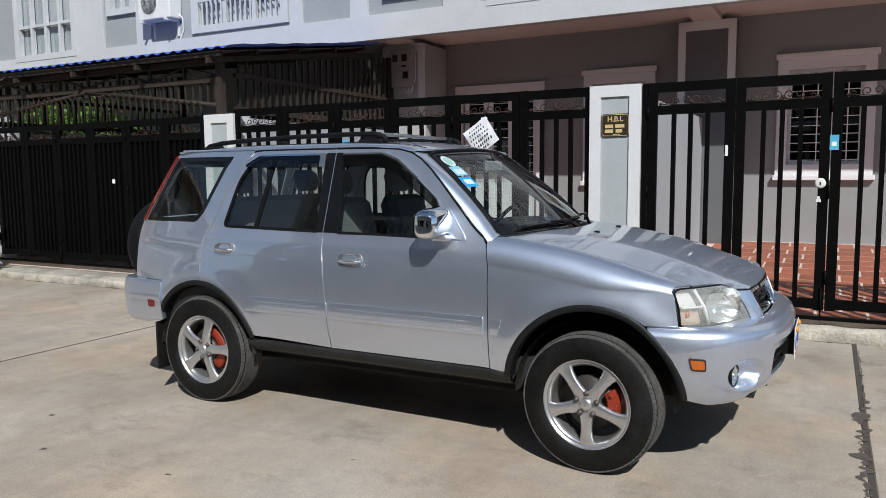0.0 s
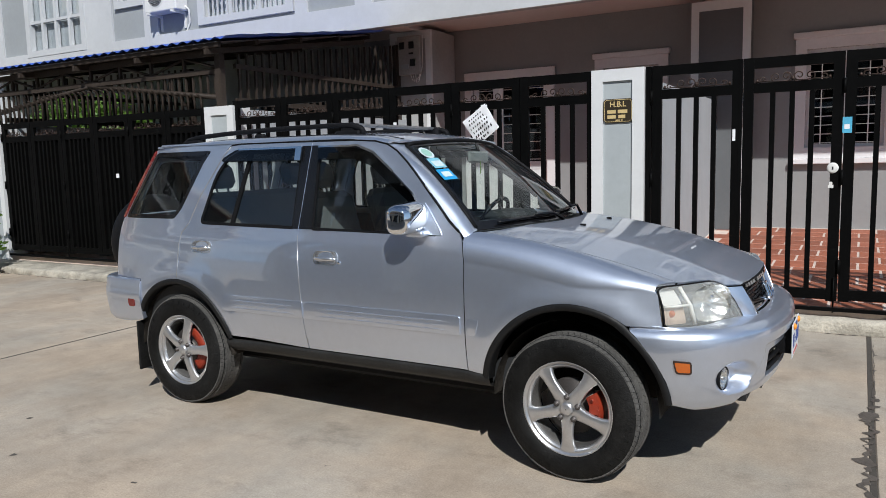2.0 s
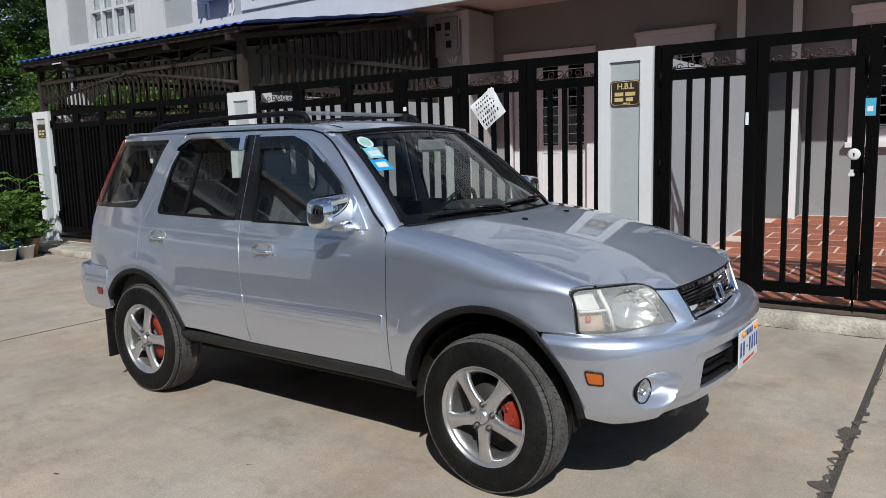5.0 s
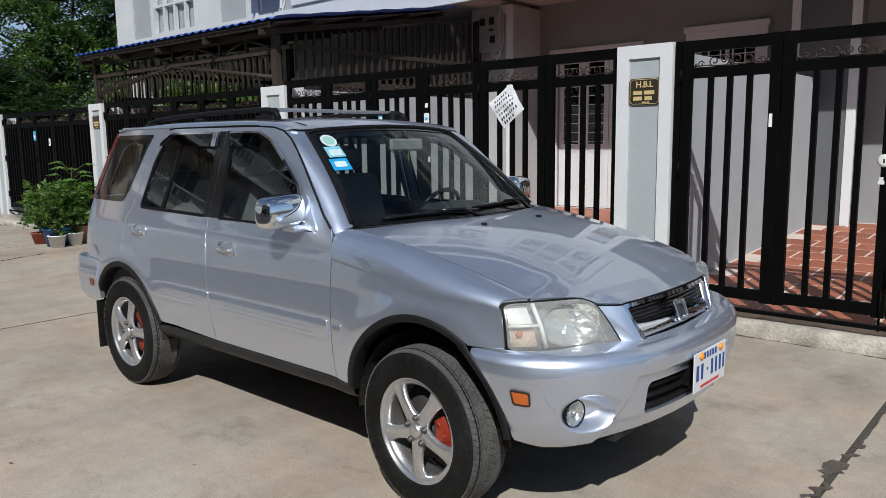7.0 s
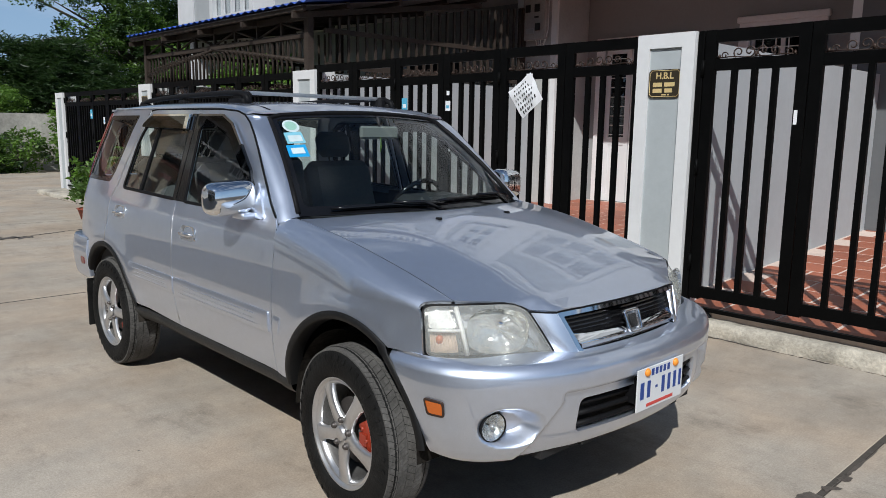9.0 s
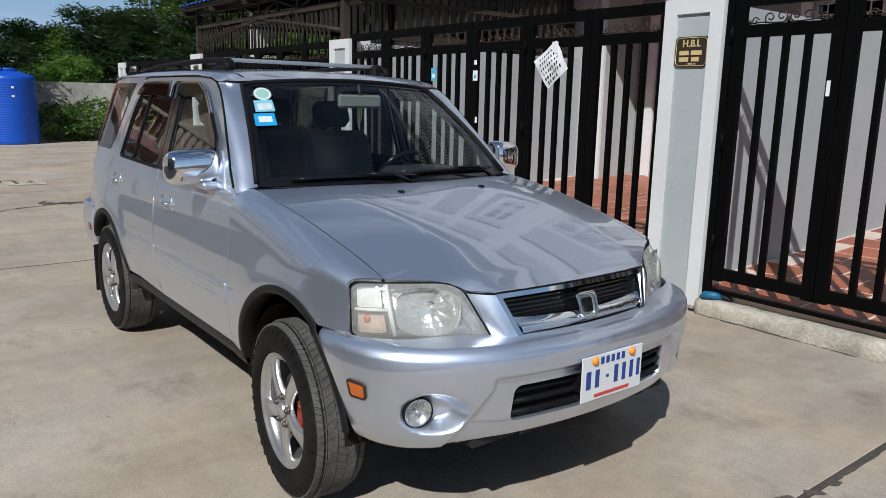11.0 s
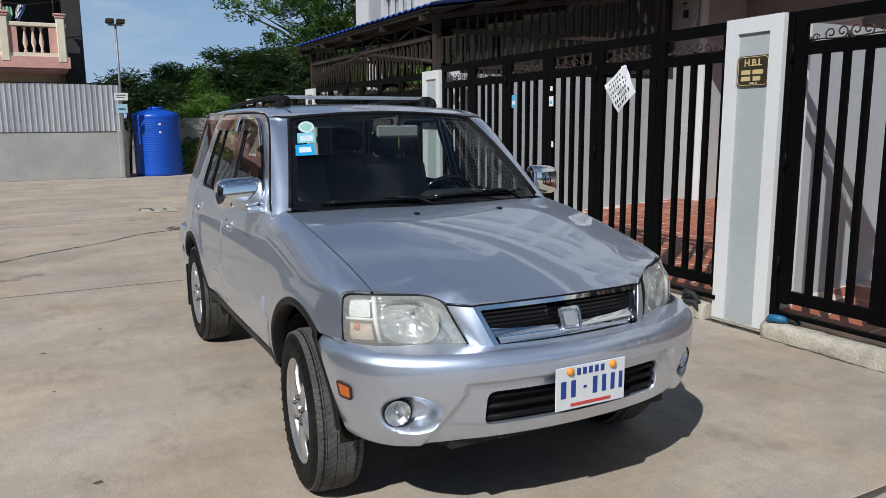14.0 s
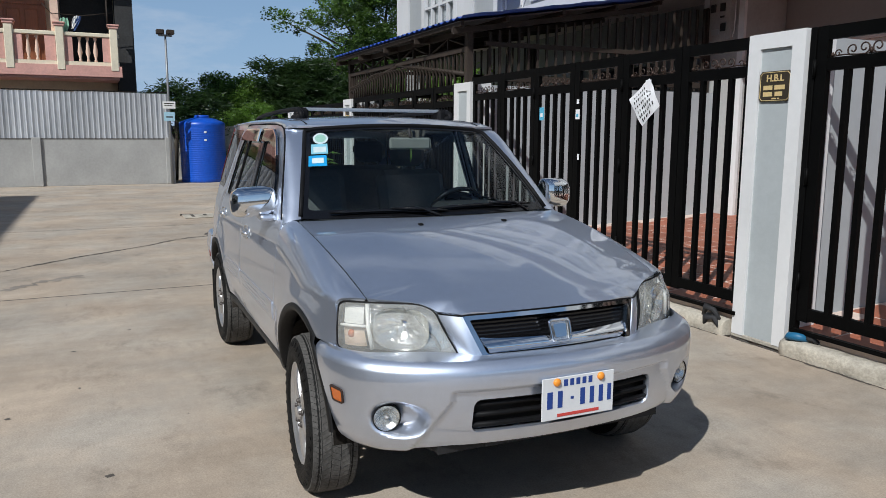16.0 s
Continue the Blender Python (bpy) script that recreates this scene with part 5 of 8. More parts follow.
for s in (-1, 1):
    near = s < 0
    fs = flank_at(s)
    fd = sheet("front_door", shrunk(front_door, G), fs, (0.05, 0.035), PAINT, car, "silver front door", [front_glass])
    rd = sheet("rear_door", shrunk(rear_door, G), fs, (0.05, 0.035), PAINT, car, "silver rear door", [rear_glass])
    qp = sheet("rear_quarter_panel", shrunk(quarter, G), fs, (0.05, 0.035), PAINT, car, "", [quarter_glass])
    fp = sheet("front_wing", shrunk(fender, 0.003), fender_at(s), (0.035, 0.055), PAINT, car)
    sheet("window", shrunk(front_glass, -0.006), fs, (0.08, 0.06), SIDEGLASS, fd, "tinted side window", flange=0, lift=-0.008)
    sheet("window", shrunk(rear_glass, -0.006), fs, (0.08, 0.06), SIDEGLASS, rd, "tinted side window", flange=0, lift=-0.008)
    sheet("window", shrunk(quarter_glass, -0.004), fs, (0.08, 0.06), SIDEGLASS, qp, "tinted side window", flange=0, lift=-0.003)
    # black window surrounds
    sheet("window_seal", shrunk(front_glass, -0.005), fs, (0.1, 0.06), TRIM, fd, "black rubber seal", [shrunk(front_glass, 0.013)], 0.008, lift=0.002)
    sheet("window_seal", shrunk(rear_glass, -0.005), fs, (0.1, 0.06), TRIM, rd, "black rubber seal", [shrunk(rear_glass, 0.013)], 0.008, lift=0.002)
    sheet("window_seal", shrunk(quarter_glass, 0.001), fs, (0.1, 0.06), GLOSSBLACK, qp, "black border", [shrunk(quarter_glass, 0.028)], 0.004, lift=0.001)
    sheet("pillar_trim", [(-1.648, 1.150), (-1.638, 1.622), (-1.588, 1.622), (-1.553, 1.150)], fs, (0.05, 0.06), GLOSSBLACK, fd, "black pillar trim", lift=0.004)
    sheet("pillar_trim", [(-1.656, 1.150), (-1.646, 1.622), (-1.706, 1.622), (-1.692, 1.150)], fs, (0.05, 0.06), GLOSSBLACK, rd, "black pillar trim", lift=0.004)
    sheet("window_divider", [(-2.20, 1.16), (-2.13, 1.59), (-2.105, 1.59), (-2.172, 1.16)], fs, (0.05, 0.06), TRIM, rd, "black window divider", lift=0.0)
    # smoked visors with bright ends
    vis = sheet("window_visor", rounded([(-1.575, 1.606), (-1.57, 1.535), (-1.324, 1.540), (-1.19, 1.495), (-1.083, 1.418), (-0.912, 1.300), (-0.86, 1.24), (-0.845, 1.258), (-0.905, 1.352), (-1.045, 1.462), (-1.19, 1.566), (-1.30, 1.604)], 0.012, 3), fs, (0.04, 0.03), SMOKED, fd, "smoked window visor", lift=0.022, flange=0.02)
    sheet("visor_trim", [(-1.575, 1.613), (-1.575, 1.604), (-1.30, 1.602), (-1.19, 1.562), (-1.045, 1.458), (-1.038, 1.467), (-1.184, 1.574), (-1.30, 1.613)], fs, (0.05, 0.03), CHROME, fd, "bright visor edge", lift=0.024)
    sheet("window_visor", rounded([(-1.73, 1.608), (-2.23, 1.607), (-2.325, 1.56), (-2.335, 1.54), (-1.73, 1.535)], 0.012, 3), fs, (0.05, 0.03), SMOKED, rd, "smoked window visor", lift=0.022, flange=0.02)
    sheet("visor_trim", [(-1.70, 1.616), (-1.70, 1.535), (-1.742, 1.535), (-1.744, 1.604), (-2.20, 1.604), (-2.215, 1.615)], fs, (0.05, 0.03), CHROME, rd, "bright visor edge", lift=0.024)
    # tail lamp
    sheet("tail_lamp", [(-2.995, 1.630), (-3.015, 1.618), (-3.268, 1.187), (-3.238, 1.184), (-2.99, 1.612)], lambda x, z, s=s: (x, s * (width(x, z) - 0.002), z), (0.03, 0.05), TAILRED, car, "slim red tail lamp", lift=0.006)
    # side mouldings
    for (x0, x1), own in (((-1.578, -0.575), fd), ((-2.215, -1.596), rd)):
        mo = sheet("side_moulding", rounded([(x0, 0.645), (x1, 0.645), (x1, 0.742), (x0, 0.742)], 0.012, 3), lambda x, z, s=s: (x, s * (width(x, z) + 0.0085 - 1.6 * (z - 0.6935) ** 2), z), (0.08, 0.012), PAINT, own, "silver protective moulding", flange=0.02)
        for zz in (0.668, 0.69, 0.712):
            bm = bmesh.new()
            tube(bm, [(x0 + 0.03 + (x1 - x0 - 0.06) * i / 8, s * (width(x0 + 0.03 + (x1 - x0 - 0.06) * i / 8, zz) + (0.0072 if 0 < i < 8 else 0.003)), zz) for i in range(9)], 0.0034, 5)
            part("rib", bm, PAINT, mo)
    wm = sheet("side_moulding", rounded([(-0.535, 0.650), (-0.492, 0.650), (-0.470, 0.735), (-0.535, 0.735)], 0.010, 3), lambda x, z, s=s: (x, s * (width(x, z) + 0.005 - 2.5 * (z - 0.6935) ** 2), z), (0.03, 0.015), PAINT, fp, "short silver moulding end", flange=0.015)
    # handles
    for hx, hz, own in ((-1.433, 0.998, fd), (-2.413, 1.024, rd)):
        y = width(hx, hz)
        h = sheet("handle_plate", rounded([(hx - 0.085, hz - 0.037), (hx + 0.085, hz - 0.037), (hx + 0.085, hz + 0.037), (hx - 0.085, hz + 0.037)], 0.034, 6), lambda x, z, s=s, hx=hx, hz=hz: (x, s * (width(x, z) + 0.006 - 0.018 * math.exp(-(((x - hx) / 0.05) ** 2) - ((z - hz - 0.008) / 0.022) ** 2)), z), (0.012, 0.01), SATIN, own, "satin chrome handle plate")
        bm = bmesh.new()
        tube(bm, [(hx - 0.075, s * (y + 0.004), hz - 0.008), (hx - 0.05, s * (y + 0.02), hz - 0.006), (hx, s * (y + 0.021), hz - 0.004), (hx + 0.05, s * (y + 0.02), hz - 0.004), (hx + 0.072, s * (y + 0.004), hz - 0.006)], [0.008, 0.012, 0.013, 0.012, 0.008], 8)
        part("handle", bm, SATIN, own, "satin chrome door handle")
    for own, pts in ((fd, [(-1.586, 0.50), (-1.605, 0.75), (-1.630, 0.95), (-1.650, 1.115)]), (rd, [(-2.610, 0.83), (-2.614, 0.90), (-2.616, 1.036), (-2.606, 1.105), (-2.556, 1.165), (-2.489, 1.341), (-2.341, 1.587), (-2.285, 1.644)])):
        part("edge_guard", tube(bmesh.new(), [(x, s * (width(x, z) + 0.0015), z) for x, z in pts], 0.0032, 6), ALLOY, own, "bright door edge strip")
    for own, pts in ((fd, front_door[4:15]), (rd, [(-1.652, 1.648), (-1.9, 1.650), (-2.1, 1.6505), (-2.215, 1.650), (-2.285, 1.644), (-2.318, 1.615)])):
        part("door_seal", tube(bmesh.new(), [(x, s * (width(x, z) + 0.0005), z) for x, z in pts], 0.0048, 6), TRIM, own, "black door seal")
    part("keyhole", lathe(bmesh.new(), [(0.003, 0), (0.009, 0.002), (0.009, 0.006), (0.003, 0.007)], 12, "y", (-1.335, s * (width(-1.335, 0.99) + 0.002) - (0.01 if near else 0), 0.975)), CHROME, fd)
    # black wheel-arch lips
    for cx, r0, r1, a0, a1, nm in ((WF, 0.438, 0.472, 171, 9, "front"), (WR, 0.420, 0.455, 152, 14, "rear")):
        bm, rings = bmesh.new(), []
        for i in range(41):
            a = radians(a0 + (a1 - a0) * i / 40)
            row = []
            for r, o in ((r1, 0.001), (r1 - 0.003, 0.007), ((r0 + r1) / 2, 0.009), (r0 + 0.005, 0.006), (r0, -0.002), (r0 - 0.004, -0.06)):
                x, z = cx + r * math.cos(a), 0.36 + r * math.sin(a) * (1 + (0.04 * ss(25, 65, math.degrees(a)) if cx == WF else 0))
                k = (r1 + 0.004)
                w = width(cx + k * math.cos(a), max(0.42, 0.36 + k * math.sin(a)))
                if x > 0.2 and z < 0.757:
                    w = spl_y(x) - 0.05 * max(0.0, z - 0.69)
                row.append(bm.verts.new((x, s * (w + o), z)))
            rings.append(row)
        for a_, b_ in zip(rings, rings[1:]):
            for j in range(5):
                f = bm.faces.new((a_[j], a_[j + 1], b_[j + 1], b_[j]))
                f.smooth = True
        part("arch_lip", bm, LIPBLACK, car, "black plastic wheel-arch lip")
        bm = bmesh.new()
        rings = []
        for i in range(25):
            a = radians(181 - 182 * i / 24)
            rings.append([bm.verts.new((cx + 0.408 * math.cos(a), s * y, 0.36 + 0.408 * math.sin(a))) for y in (0.84, 0.55)])
        for a_, b_ in zip(rings, rings[1:]):
            f = bm.faces.new((a_[0], a_[1], b_[1], b_[0]))
            f.smooth = True
        bm.faces.new([r[1] for r in rings])
        part("wheel_well", bm, MUDDY, car, "dark wheel well")
    # sill
    bm = bmesh.new()
    rows = []
    for i in range(25):
        x = -0.43 - 1.81 * i / 24
        rows.append([bm.verts.new((x, s * (width(x, 0.46) + o), z)) for o, z in ((-0.02, 0.462), (0.002, 0.456), (0.004, 0.440), (-0.006, 0.412), (-0.03, 0.388), (-0.12, 0.38))])
    for a_, b_ in zip(rows, rows[1:]):
        for j in range(5):
            f = bm.faces.new((a_[j], a_[j + 1], b_[j + 1], b_[j]))
            f.smooth = True
    part("sill", bm, DUSTY, car, "black plastic sill")
    # mud flaps
    part("mud_flap", box(WR - 0.435, WR - 0.42, s * 0.87 - (0 if near else 0.22), s * 0.87 + (0.22 if near else 0), 0.17, 0.50, 0.004), RUBBER, car, "black rubber mud flap")
    # pillar beside the windscreen
    def a_post(u, v, s=s):
        z = 1.118 + (1.634 - 1.118) * v
        x = post_x(z) + 0.006
        q0 = Vector((x, width(x, z), z))
        q1 = Vector(screen(1.0, (v - 0.06) / 0.94))
        d = q1 - q0
        a, b = q0 + Vector((d.x * 0.55, d.y * 0.14, d.z * 0.55)), q0 + Vector((d.x * 0.97, d.y * 0.34, d.z * 0.92))
        p = q0 * (1 - u) ** 3 + a * (3 * u * (1 - u) ** 2) + b * (3 * u * u * (1 - u)) + q1 * u**3
        return (p.x, s * p.y, p.z)
    sheet("windscreen_pillar", [(0.05, 0.03), (1.02, 0.06), (1.02, 1), (0.05, 1)], a_post, (0.05, 0.05), PAINT, car, "", flange=0.012)

bonnet_front = [(x, edge_y(x)) for x in (0.449, 0.48, 0.515, 0.545, 0.567, 0.580, 0.592, 0.602, 0.612, 0.630, 0.650, 0.674)] + [(0.690, 0.28), (0.700, 0.14)]
bonnet_rear = [(-0.50 + 0.19 * (1 - (y / 0.745) ** 2), y) for y in (0.66, 0.5, 0.35, 0.18, 0, -0.18, -0.35, -0.5, -0.66)]
bonnet_side = [(x, gap_y(x) - 0.003) for x in (0.36, 0.2, 0.1, -0.1, -0.3, -0.5)]
bonnet = [(x, -y) for x, y in bonnet_front] + [(0.705, 0.0)] + bonnet_front[::-1] + bonnet_side + bonnet_rear + [(x, -y) for x, y in bonnet_side[::-1]]
sheet("bonnet", shrunk(bonnet, 0.002), lambda x, y: (x, y, hood_z(x, y)), (0.03, 0.03), PAINT, car, "silver bonnet", flange=0.02)

for s in (-1, 1):
    # dark joints beside the bonnet and ahead of the front doors
    part("joint", tube(bmesh.new(), [(x, s * gap_y(x), gap_z(x) - 0.0075) for x in (-0.50, -0.4, -0.3, -0.2, -0.1, 0.0, 0.1, 0.2, 0.3, 0.36, 0.42, 0.447)], 0.0058, 6), TRIM, car, "dark joint beside the bonnet")
    part("joint", tube(bmesh.new(), [(x, s * (width(x, z) - 0.0065), z) for x, z in ((-0.548, 0.47), (-0.5485, 0.6), (-0.549, 0.75), (-0.554, 0.9), (-0.560, 1.0), (-0.569, 1.06), (-0.580, 1.11))], 0.0055, 6), TRIM, car, "dark joint ahead of the door")

# roof
roof_c = spl([-3.05, -2.95, -2.8, -2.2, -1.6, -1.25, -1.05, -0.98], [1.642, 1.668, 1.690, 1.708, 1.706, 1.690, 1.654, 1.636])


def roof_at(x, v):
    zc = roof_c(x)
    if abs(v) <= 1:
        return (x, 0.60 * v, zc - 0.024 * v * v)
    a = (abs(v) - 1) * math.pi / 2
    ze = 1.654 - 0.034 * ss(-1.42, -1.08, x)
    return (x, math.copysign(0.60 + 0.066 * math.sin(a), v), ze + max(0.0, zc - 0.024 - ze) * math.cos(a))


front_edge = [(-1.115, -2.0), (-1.10, -1.3), (-1.07, -0.95), (-1.03, -0.6), (-1.005, -0.3), (-0.998, 0), (-1.005, 0.3), (-1.03, 0.6), (-1.07, 0.95), (-1.10, 1.3), (-1.115, 2.0)]
for s in (-1, 1):
    sheet("roof_side_rail", [(-1.15, 1.592), (-1.20, 1.612), (-1.34, 1.630), (-2.6, 1.638), (-2.98, 1.635), (-2.96, 1.668), (-1.25, 1.662), (-1.14, 1.622)], flank_at(s), (0.06, 0.03), PAINT, car, "", flange=0.0, lift=-0.005)
roof = sheet("roof", front_edge + [(-2.96, 2.0), (-3.02, 1.0), (-3.03, 0), (-3.02, -1.0), (-2.96, -2.0)], roof_at, (0.06, 0.08), PAINT, car, "silver roof", mid=(-2, 0, 1.0))
for s in (-1, 1):
    bm = bmesh.new()
    tube(bm, [(x, s * 0.545, roof_at(x, 0.908)[2] - 0.001) for x in (-1.09, -1.15, -1.3, -1.6, -2.0, -2.4, -2.8, -2.96)], 0.005, 6)
    part("roof_moulding", bm, TRIM, roof, "black roof joint strip")
    bm = bmesh.new()
    xs_ = [-1.385, -1.41, -1.47, -1.62, -2.1, -2.5, -2.74, -2.85, -2.90]
    zs_ = [0.006, 0.034, 0.050, 0.052, 0.046, 0.040, 0.036, 0.026, 0.010]
    tube(bm, [(x, s * 0.50, roof_at(x, 0.83)[2] + z) for x, z in zip(xs_, zs_)], [0.014, 0.018, 0.017, 0.015, 0.015, 0.015, 0.016, 0.017, 0.014], 8)
    rk = part("roof_rail", bm, TRIM, car, "black roof rail")
    for x, l in ((-1.50, 0.09), (-2.2, 0.04), (-2.80, 0.07)):
        bm = boxes((x - l, x + l, s * 0.50 - 0.024, s * 0.50 + 0.024, roof_at(x, 0.83)[2] - 0.012, roof_at(x, 0.83)[2] + 0.022), r=0.012)
        part("rail_foot", bm, TRIM, rk)


bm = bmesh.new()
zb_ = roof_at(-1.5, 0.0)[2] + 0.038
bx(bm, -1.528, -1.476, -0.47, 0.47, zb_ - 0.010, zb_ + 0.010)
bmesh.ops.bevel(bm, geom=bm.edges[:], offset=0.007, segments=2, affect="EDGES")
part("roof_crossbar", bm, ALLOY, car, "silver roof cross bar")
for s in (-1, 1):
    z0 = roof_at(-1.5, 0.83)[2]
    part("crossbar_foot", boxes((-1.56, -1.445, s * 0.475 - 0.035, s * 0.475 + 0.035, z0 - 0.01, z0 + 0.062), r=0.016), TRIM, car, "black cross bar foot")

ws = sheet("windscreen", [(-1, 0), (1, 0), (1, 1), (-1, 1)], screen, (0.1, 0.1), SCREEN, car, "clear windscreen", flange=0, lift=-0.004)
sheet("screen_border", [(-1.0, 0.0), (1.0, 0.0), (1.0, 1.0), (-1.0, 1.0)], screen, (0.1, 0.1), GLOSSBLACK, ws, "black screen border", [rounded([(-0.958, 0.075), (0.958, 0.075), (0.950, 0.955), (-0.950, 0.955)], 0.04)], 0.004, lift=0.0)
part("screen_seal", tube(bmesh.new(), [screen(-1.004, b) for b in (0.02, 0.2, 0.4, 0.6, 0.8, 0.97)] + [screen(a / 10, 1.002) for a in range(-9, 10, 2)] + [screen(1.004, b) for b in (0.97, 0.8, 0.6, 0.4, 0.2, 0.02)], 0.0125, 8), TRIM, ws, "black rubber seal")
STK = shade("pale_green_sticker", (0.30, 0.52, 0.44), 0.4, 0, 0.3, 40)
STB = shade("blue_sticker", (0.02, 0.30, 0.62), 0.4)
STW = shade("white_sticker", (0.56, 0.66, 0.68), 0.4)
STC = shade("cyan_sticker", (0.20, 0.48, 0.60), 0.4)
stick = [("round", -0.856, 0.860, 0.070, 0.074, STW), ("ring", -0.856, 0.860, 0.050, 0.052, STK), ("card", -0.870, 0.720, 0.072, 0.062, STC), ("card_white", -0.868, 0.710, 0.054, 0.034, STW), ("card", -0.888, 0.575, 0.074, 0.062, STB), ("card_white", -0.886, 0.575, 0.048, 0.030, STW)]
for i, (k, a, b, ra, rb, m) in enumerate(stick):
    pts = [(a + ra * math.cos(t), b + rb * math.sin(t)) for t in (2 * math.pi * j / 24 for j in range(24))] if k in ("round", "ring") else [(a - ra, b - rb), (a + ra, b - rb), (a + ra, b + rb), (a - ra, b + rb)]
    sheet("sticker", pts, screen, (0.1, 0.1), m, ws, ("round permit sticker" if k in ("round", "ring") else "rectangular permit sticker"), flange=0, lift=0.001 + 0.0012 * i)
part("cowl", box(-0.60, -0.33, -0.66, 0.66, 1.08, 1.128, 0.01), TRIM, car, "black cowl under the windscreen")
sheet("cowl_panel", [(-1.0, -0.10), (1.0, -0.10), (1.0, 0.012), (-1.0, 0.012)], lambda a, b: (screen(a, 0)[0] - b * 0.6, screen(a, 0)[1], 1.150 + b * 0.12 + 0.006 * (1 - a * a)), (0.1, 0.05), TRIM, car, "black cowl panel", flange=0.004)
for y0, y1, ln in ((-0.58, 0.02, 0), (-0.02, 0.60, 1)):
    bm = bmesh.new()
    pts = []
    for i in range(9):
        f = i / 8
        y = y0 + (y1 - y0) * f
        a = y / 0.71
        p = Vector(screen(a, 0.03 + 0.05 * f * (1 - f) + (0.02 if ln else 0.0)))
        pts.append((p.x + 0.010, p.y, p.z + 0.012))
    tube(bm, pts, [0.006] + [0.010] * 7 + [0.004], 6)
    w = part("wiper", bm, GLOSSBLACK, car, "black windscreen wiper")
    part("wiper_arm", tube(bmesh.new(), [(pts[8][0] + 0.06, y1 - 0.02, 1.150), (pts[6][0] + 0.03, pts[6][1], pts[6][2] + 0.012), (pts[4][0] + 0.006, pts[4][1], pts[4][2] + 0.010)], [0.012, 0.008, 0.006], 6), GLOSSBLACK, w)
for y in (-0.225, 0.235):
    part("washer_nozzle", boxes((-0.175, -0.145, y - 0.011, y + 0.011, hood_z(-0.16, y) - 0.004, hood_z(-0.16, y) + 0.009), r=0.004), TRIM, car, "black washer nozzle")

# ---- front end ----
plan = [(0.868, 0.0), (0.864, 0.12), (0.850, 0.27), (0.825, 0.42), (0.779, 0.558), (0.711, 0.684), (0.618, 0.788), (0.506, 0.850), (0.395, 0.877), (0.285, 0.884)]
lens_ = [0.0]
for (xa, ya), (xb, yb) in zip(plan, plan[1:]):
    lens_.append(lens_[-1] + math.hypot(xb - xa, yb - ya))
LEN = lens_[-1]
plan_x, plan_y = spl(lens_, [p[0] for p in plan]), spl(lens_, [p[1] for p in plan])
ledge = spl([0.0, 0.3, 0.45, 0.62, 0.8, 0.95, 1.1, LEN], [0.116, 0.118, 0.140, 0.140, 0.100, 0.062, 0.035, 0.016])
lip = spl([0.36, 0.385, 0.41, 0.45, 0.52, 0.60, 0.68, 0.72, 0.745, 0.76], [0.16, 0.085, 0.05, 0.026, 0.010, 0.003, 0.0, 0.004, 0.018, 0.04])


def bumper_at(u, v):
    """u: the way round from the middle, v: height, or over 0.76 the way back over the top ledge."""
    t = abs(u)
    s = 1 if u >= 0 else -1
    e = 0.004
    x, y = plan_x(t), plan_y(t)
    tx, ty = plan_x(t + e) - plan_x(t - e), plan_y(t + e) - plan_y(t - e)
    k = math.hypot(tx, ty)
    nx, ny = ty / k, -tx / k
    if v <= 0.76:
        d, z = lip(v), v
        # recess round the lower opening
        edge = 0.50 + 0.16 * max(0.0, (0.62 - v) / 0.2)
        d += 0.026 * (1 - ss(edge - 0.018, edge + 0.012, t)) * (1 - ss(0.640, 0.661, v))
        # fog lamp bowl
        r = math.hypot((t - 0.715) / (0.150 if t < 0.715 else 0.120), (v - 0.540) / 0.080)
        d += 0.074 * (1 - ss(0.44, 1.0, r))
    else:
        f = (v - 0.76) / 0.1
        d = 0.04 + max(0.0, ledge(t) - 0.04) * f
        z = 0.76 + 0.010 * math.sin(min(1, f) * math.pi / 2) - 0.012 * (1 - ss(0.3, 0.6, t)) * f
    return (x - nx * d, s * (y - ny * d), z)


lens_rev, plan_rev = lens_[::-1], [p[0] for p in plan][::-1]
way_at = spl(plan_rev, lens_rev)  # the way round at a given x
intake = rounded([(-0.425, 0.480), (0.425, 0.480), (0.415, 0.612), (-0.415, 0.612)], 0.035)
side_edge = [(way_at(math.sqrt(0.472**2 - (z - 0.36) ** 2)), z) for z in (0.42, 0.47, 0.52, 0.57, 0.62, 0.66, 0.70, 0.735)] + [(way_at(0.274), 0.757), (way_at(0.290), 0.86)]
bump = [(-0.8, 0.395), (-0.5, 0.425), (0.5, 0.425), (0.8, 0.395), (0.90, 0.392)] + side_edge + [(-u, z) for u, z in side_edge[::-1]] + [(-0.90, 0.392)]
bp = sheet("front_bumper", bump, bumper_at, (0.013, 0.009), PAINT, car, "silver front bumper", [intake], 0.03, mid=(0.0, 0, 0.6))
part("intake_back", box(0.60, 0.72, -0.52, 0.52, 0.385, 0.70), UNLITDARK, bp, "black mesh behind the lower opening")
for z in (0.505, 0.545, 0.585):
    bm = bmesh.new()
    tube(bm, [(plan_x(abs(y)) - 0.056, y, z) for y in (-0.41, -0.3, -0.15, 0, 0.15, 0.3, 0.41)], 0.011, 6)
    part("intake_slat", bm, TRIM, bp, "black intake slat")
part("intake_tray", boxes((0.60, 0.765, -0.34, 0.34, 0.405, 0.432), (0.60, 0.715, -0.48, -0.34, 0.405, 0.432), (0.60, 0.715, 0.34, 0.48, 0.405, 0.432)), UNLITDARK, bp)
part("undertray", boxes((-0.3, 0.58, -0.50, 0.50, 0.36, 0.41), r=0.02), TRIM, car, "dark underside")
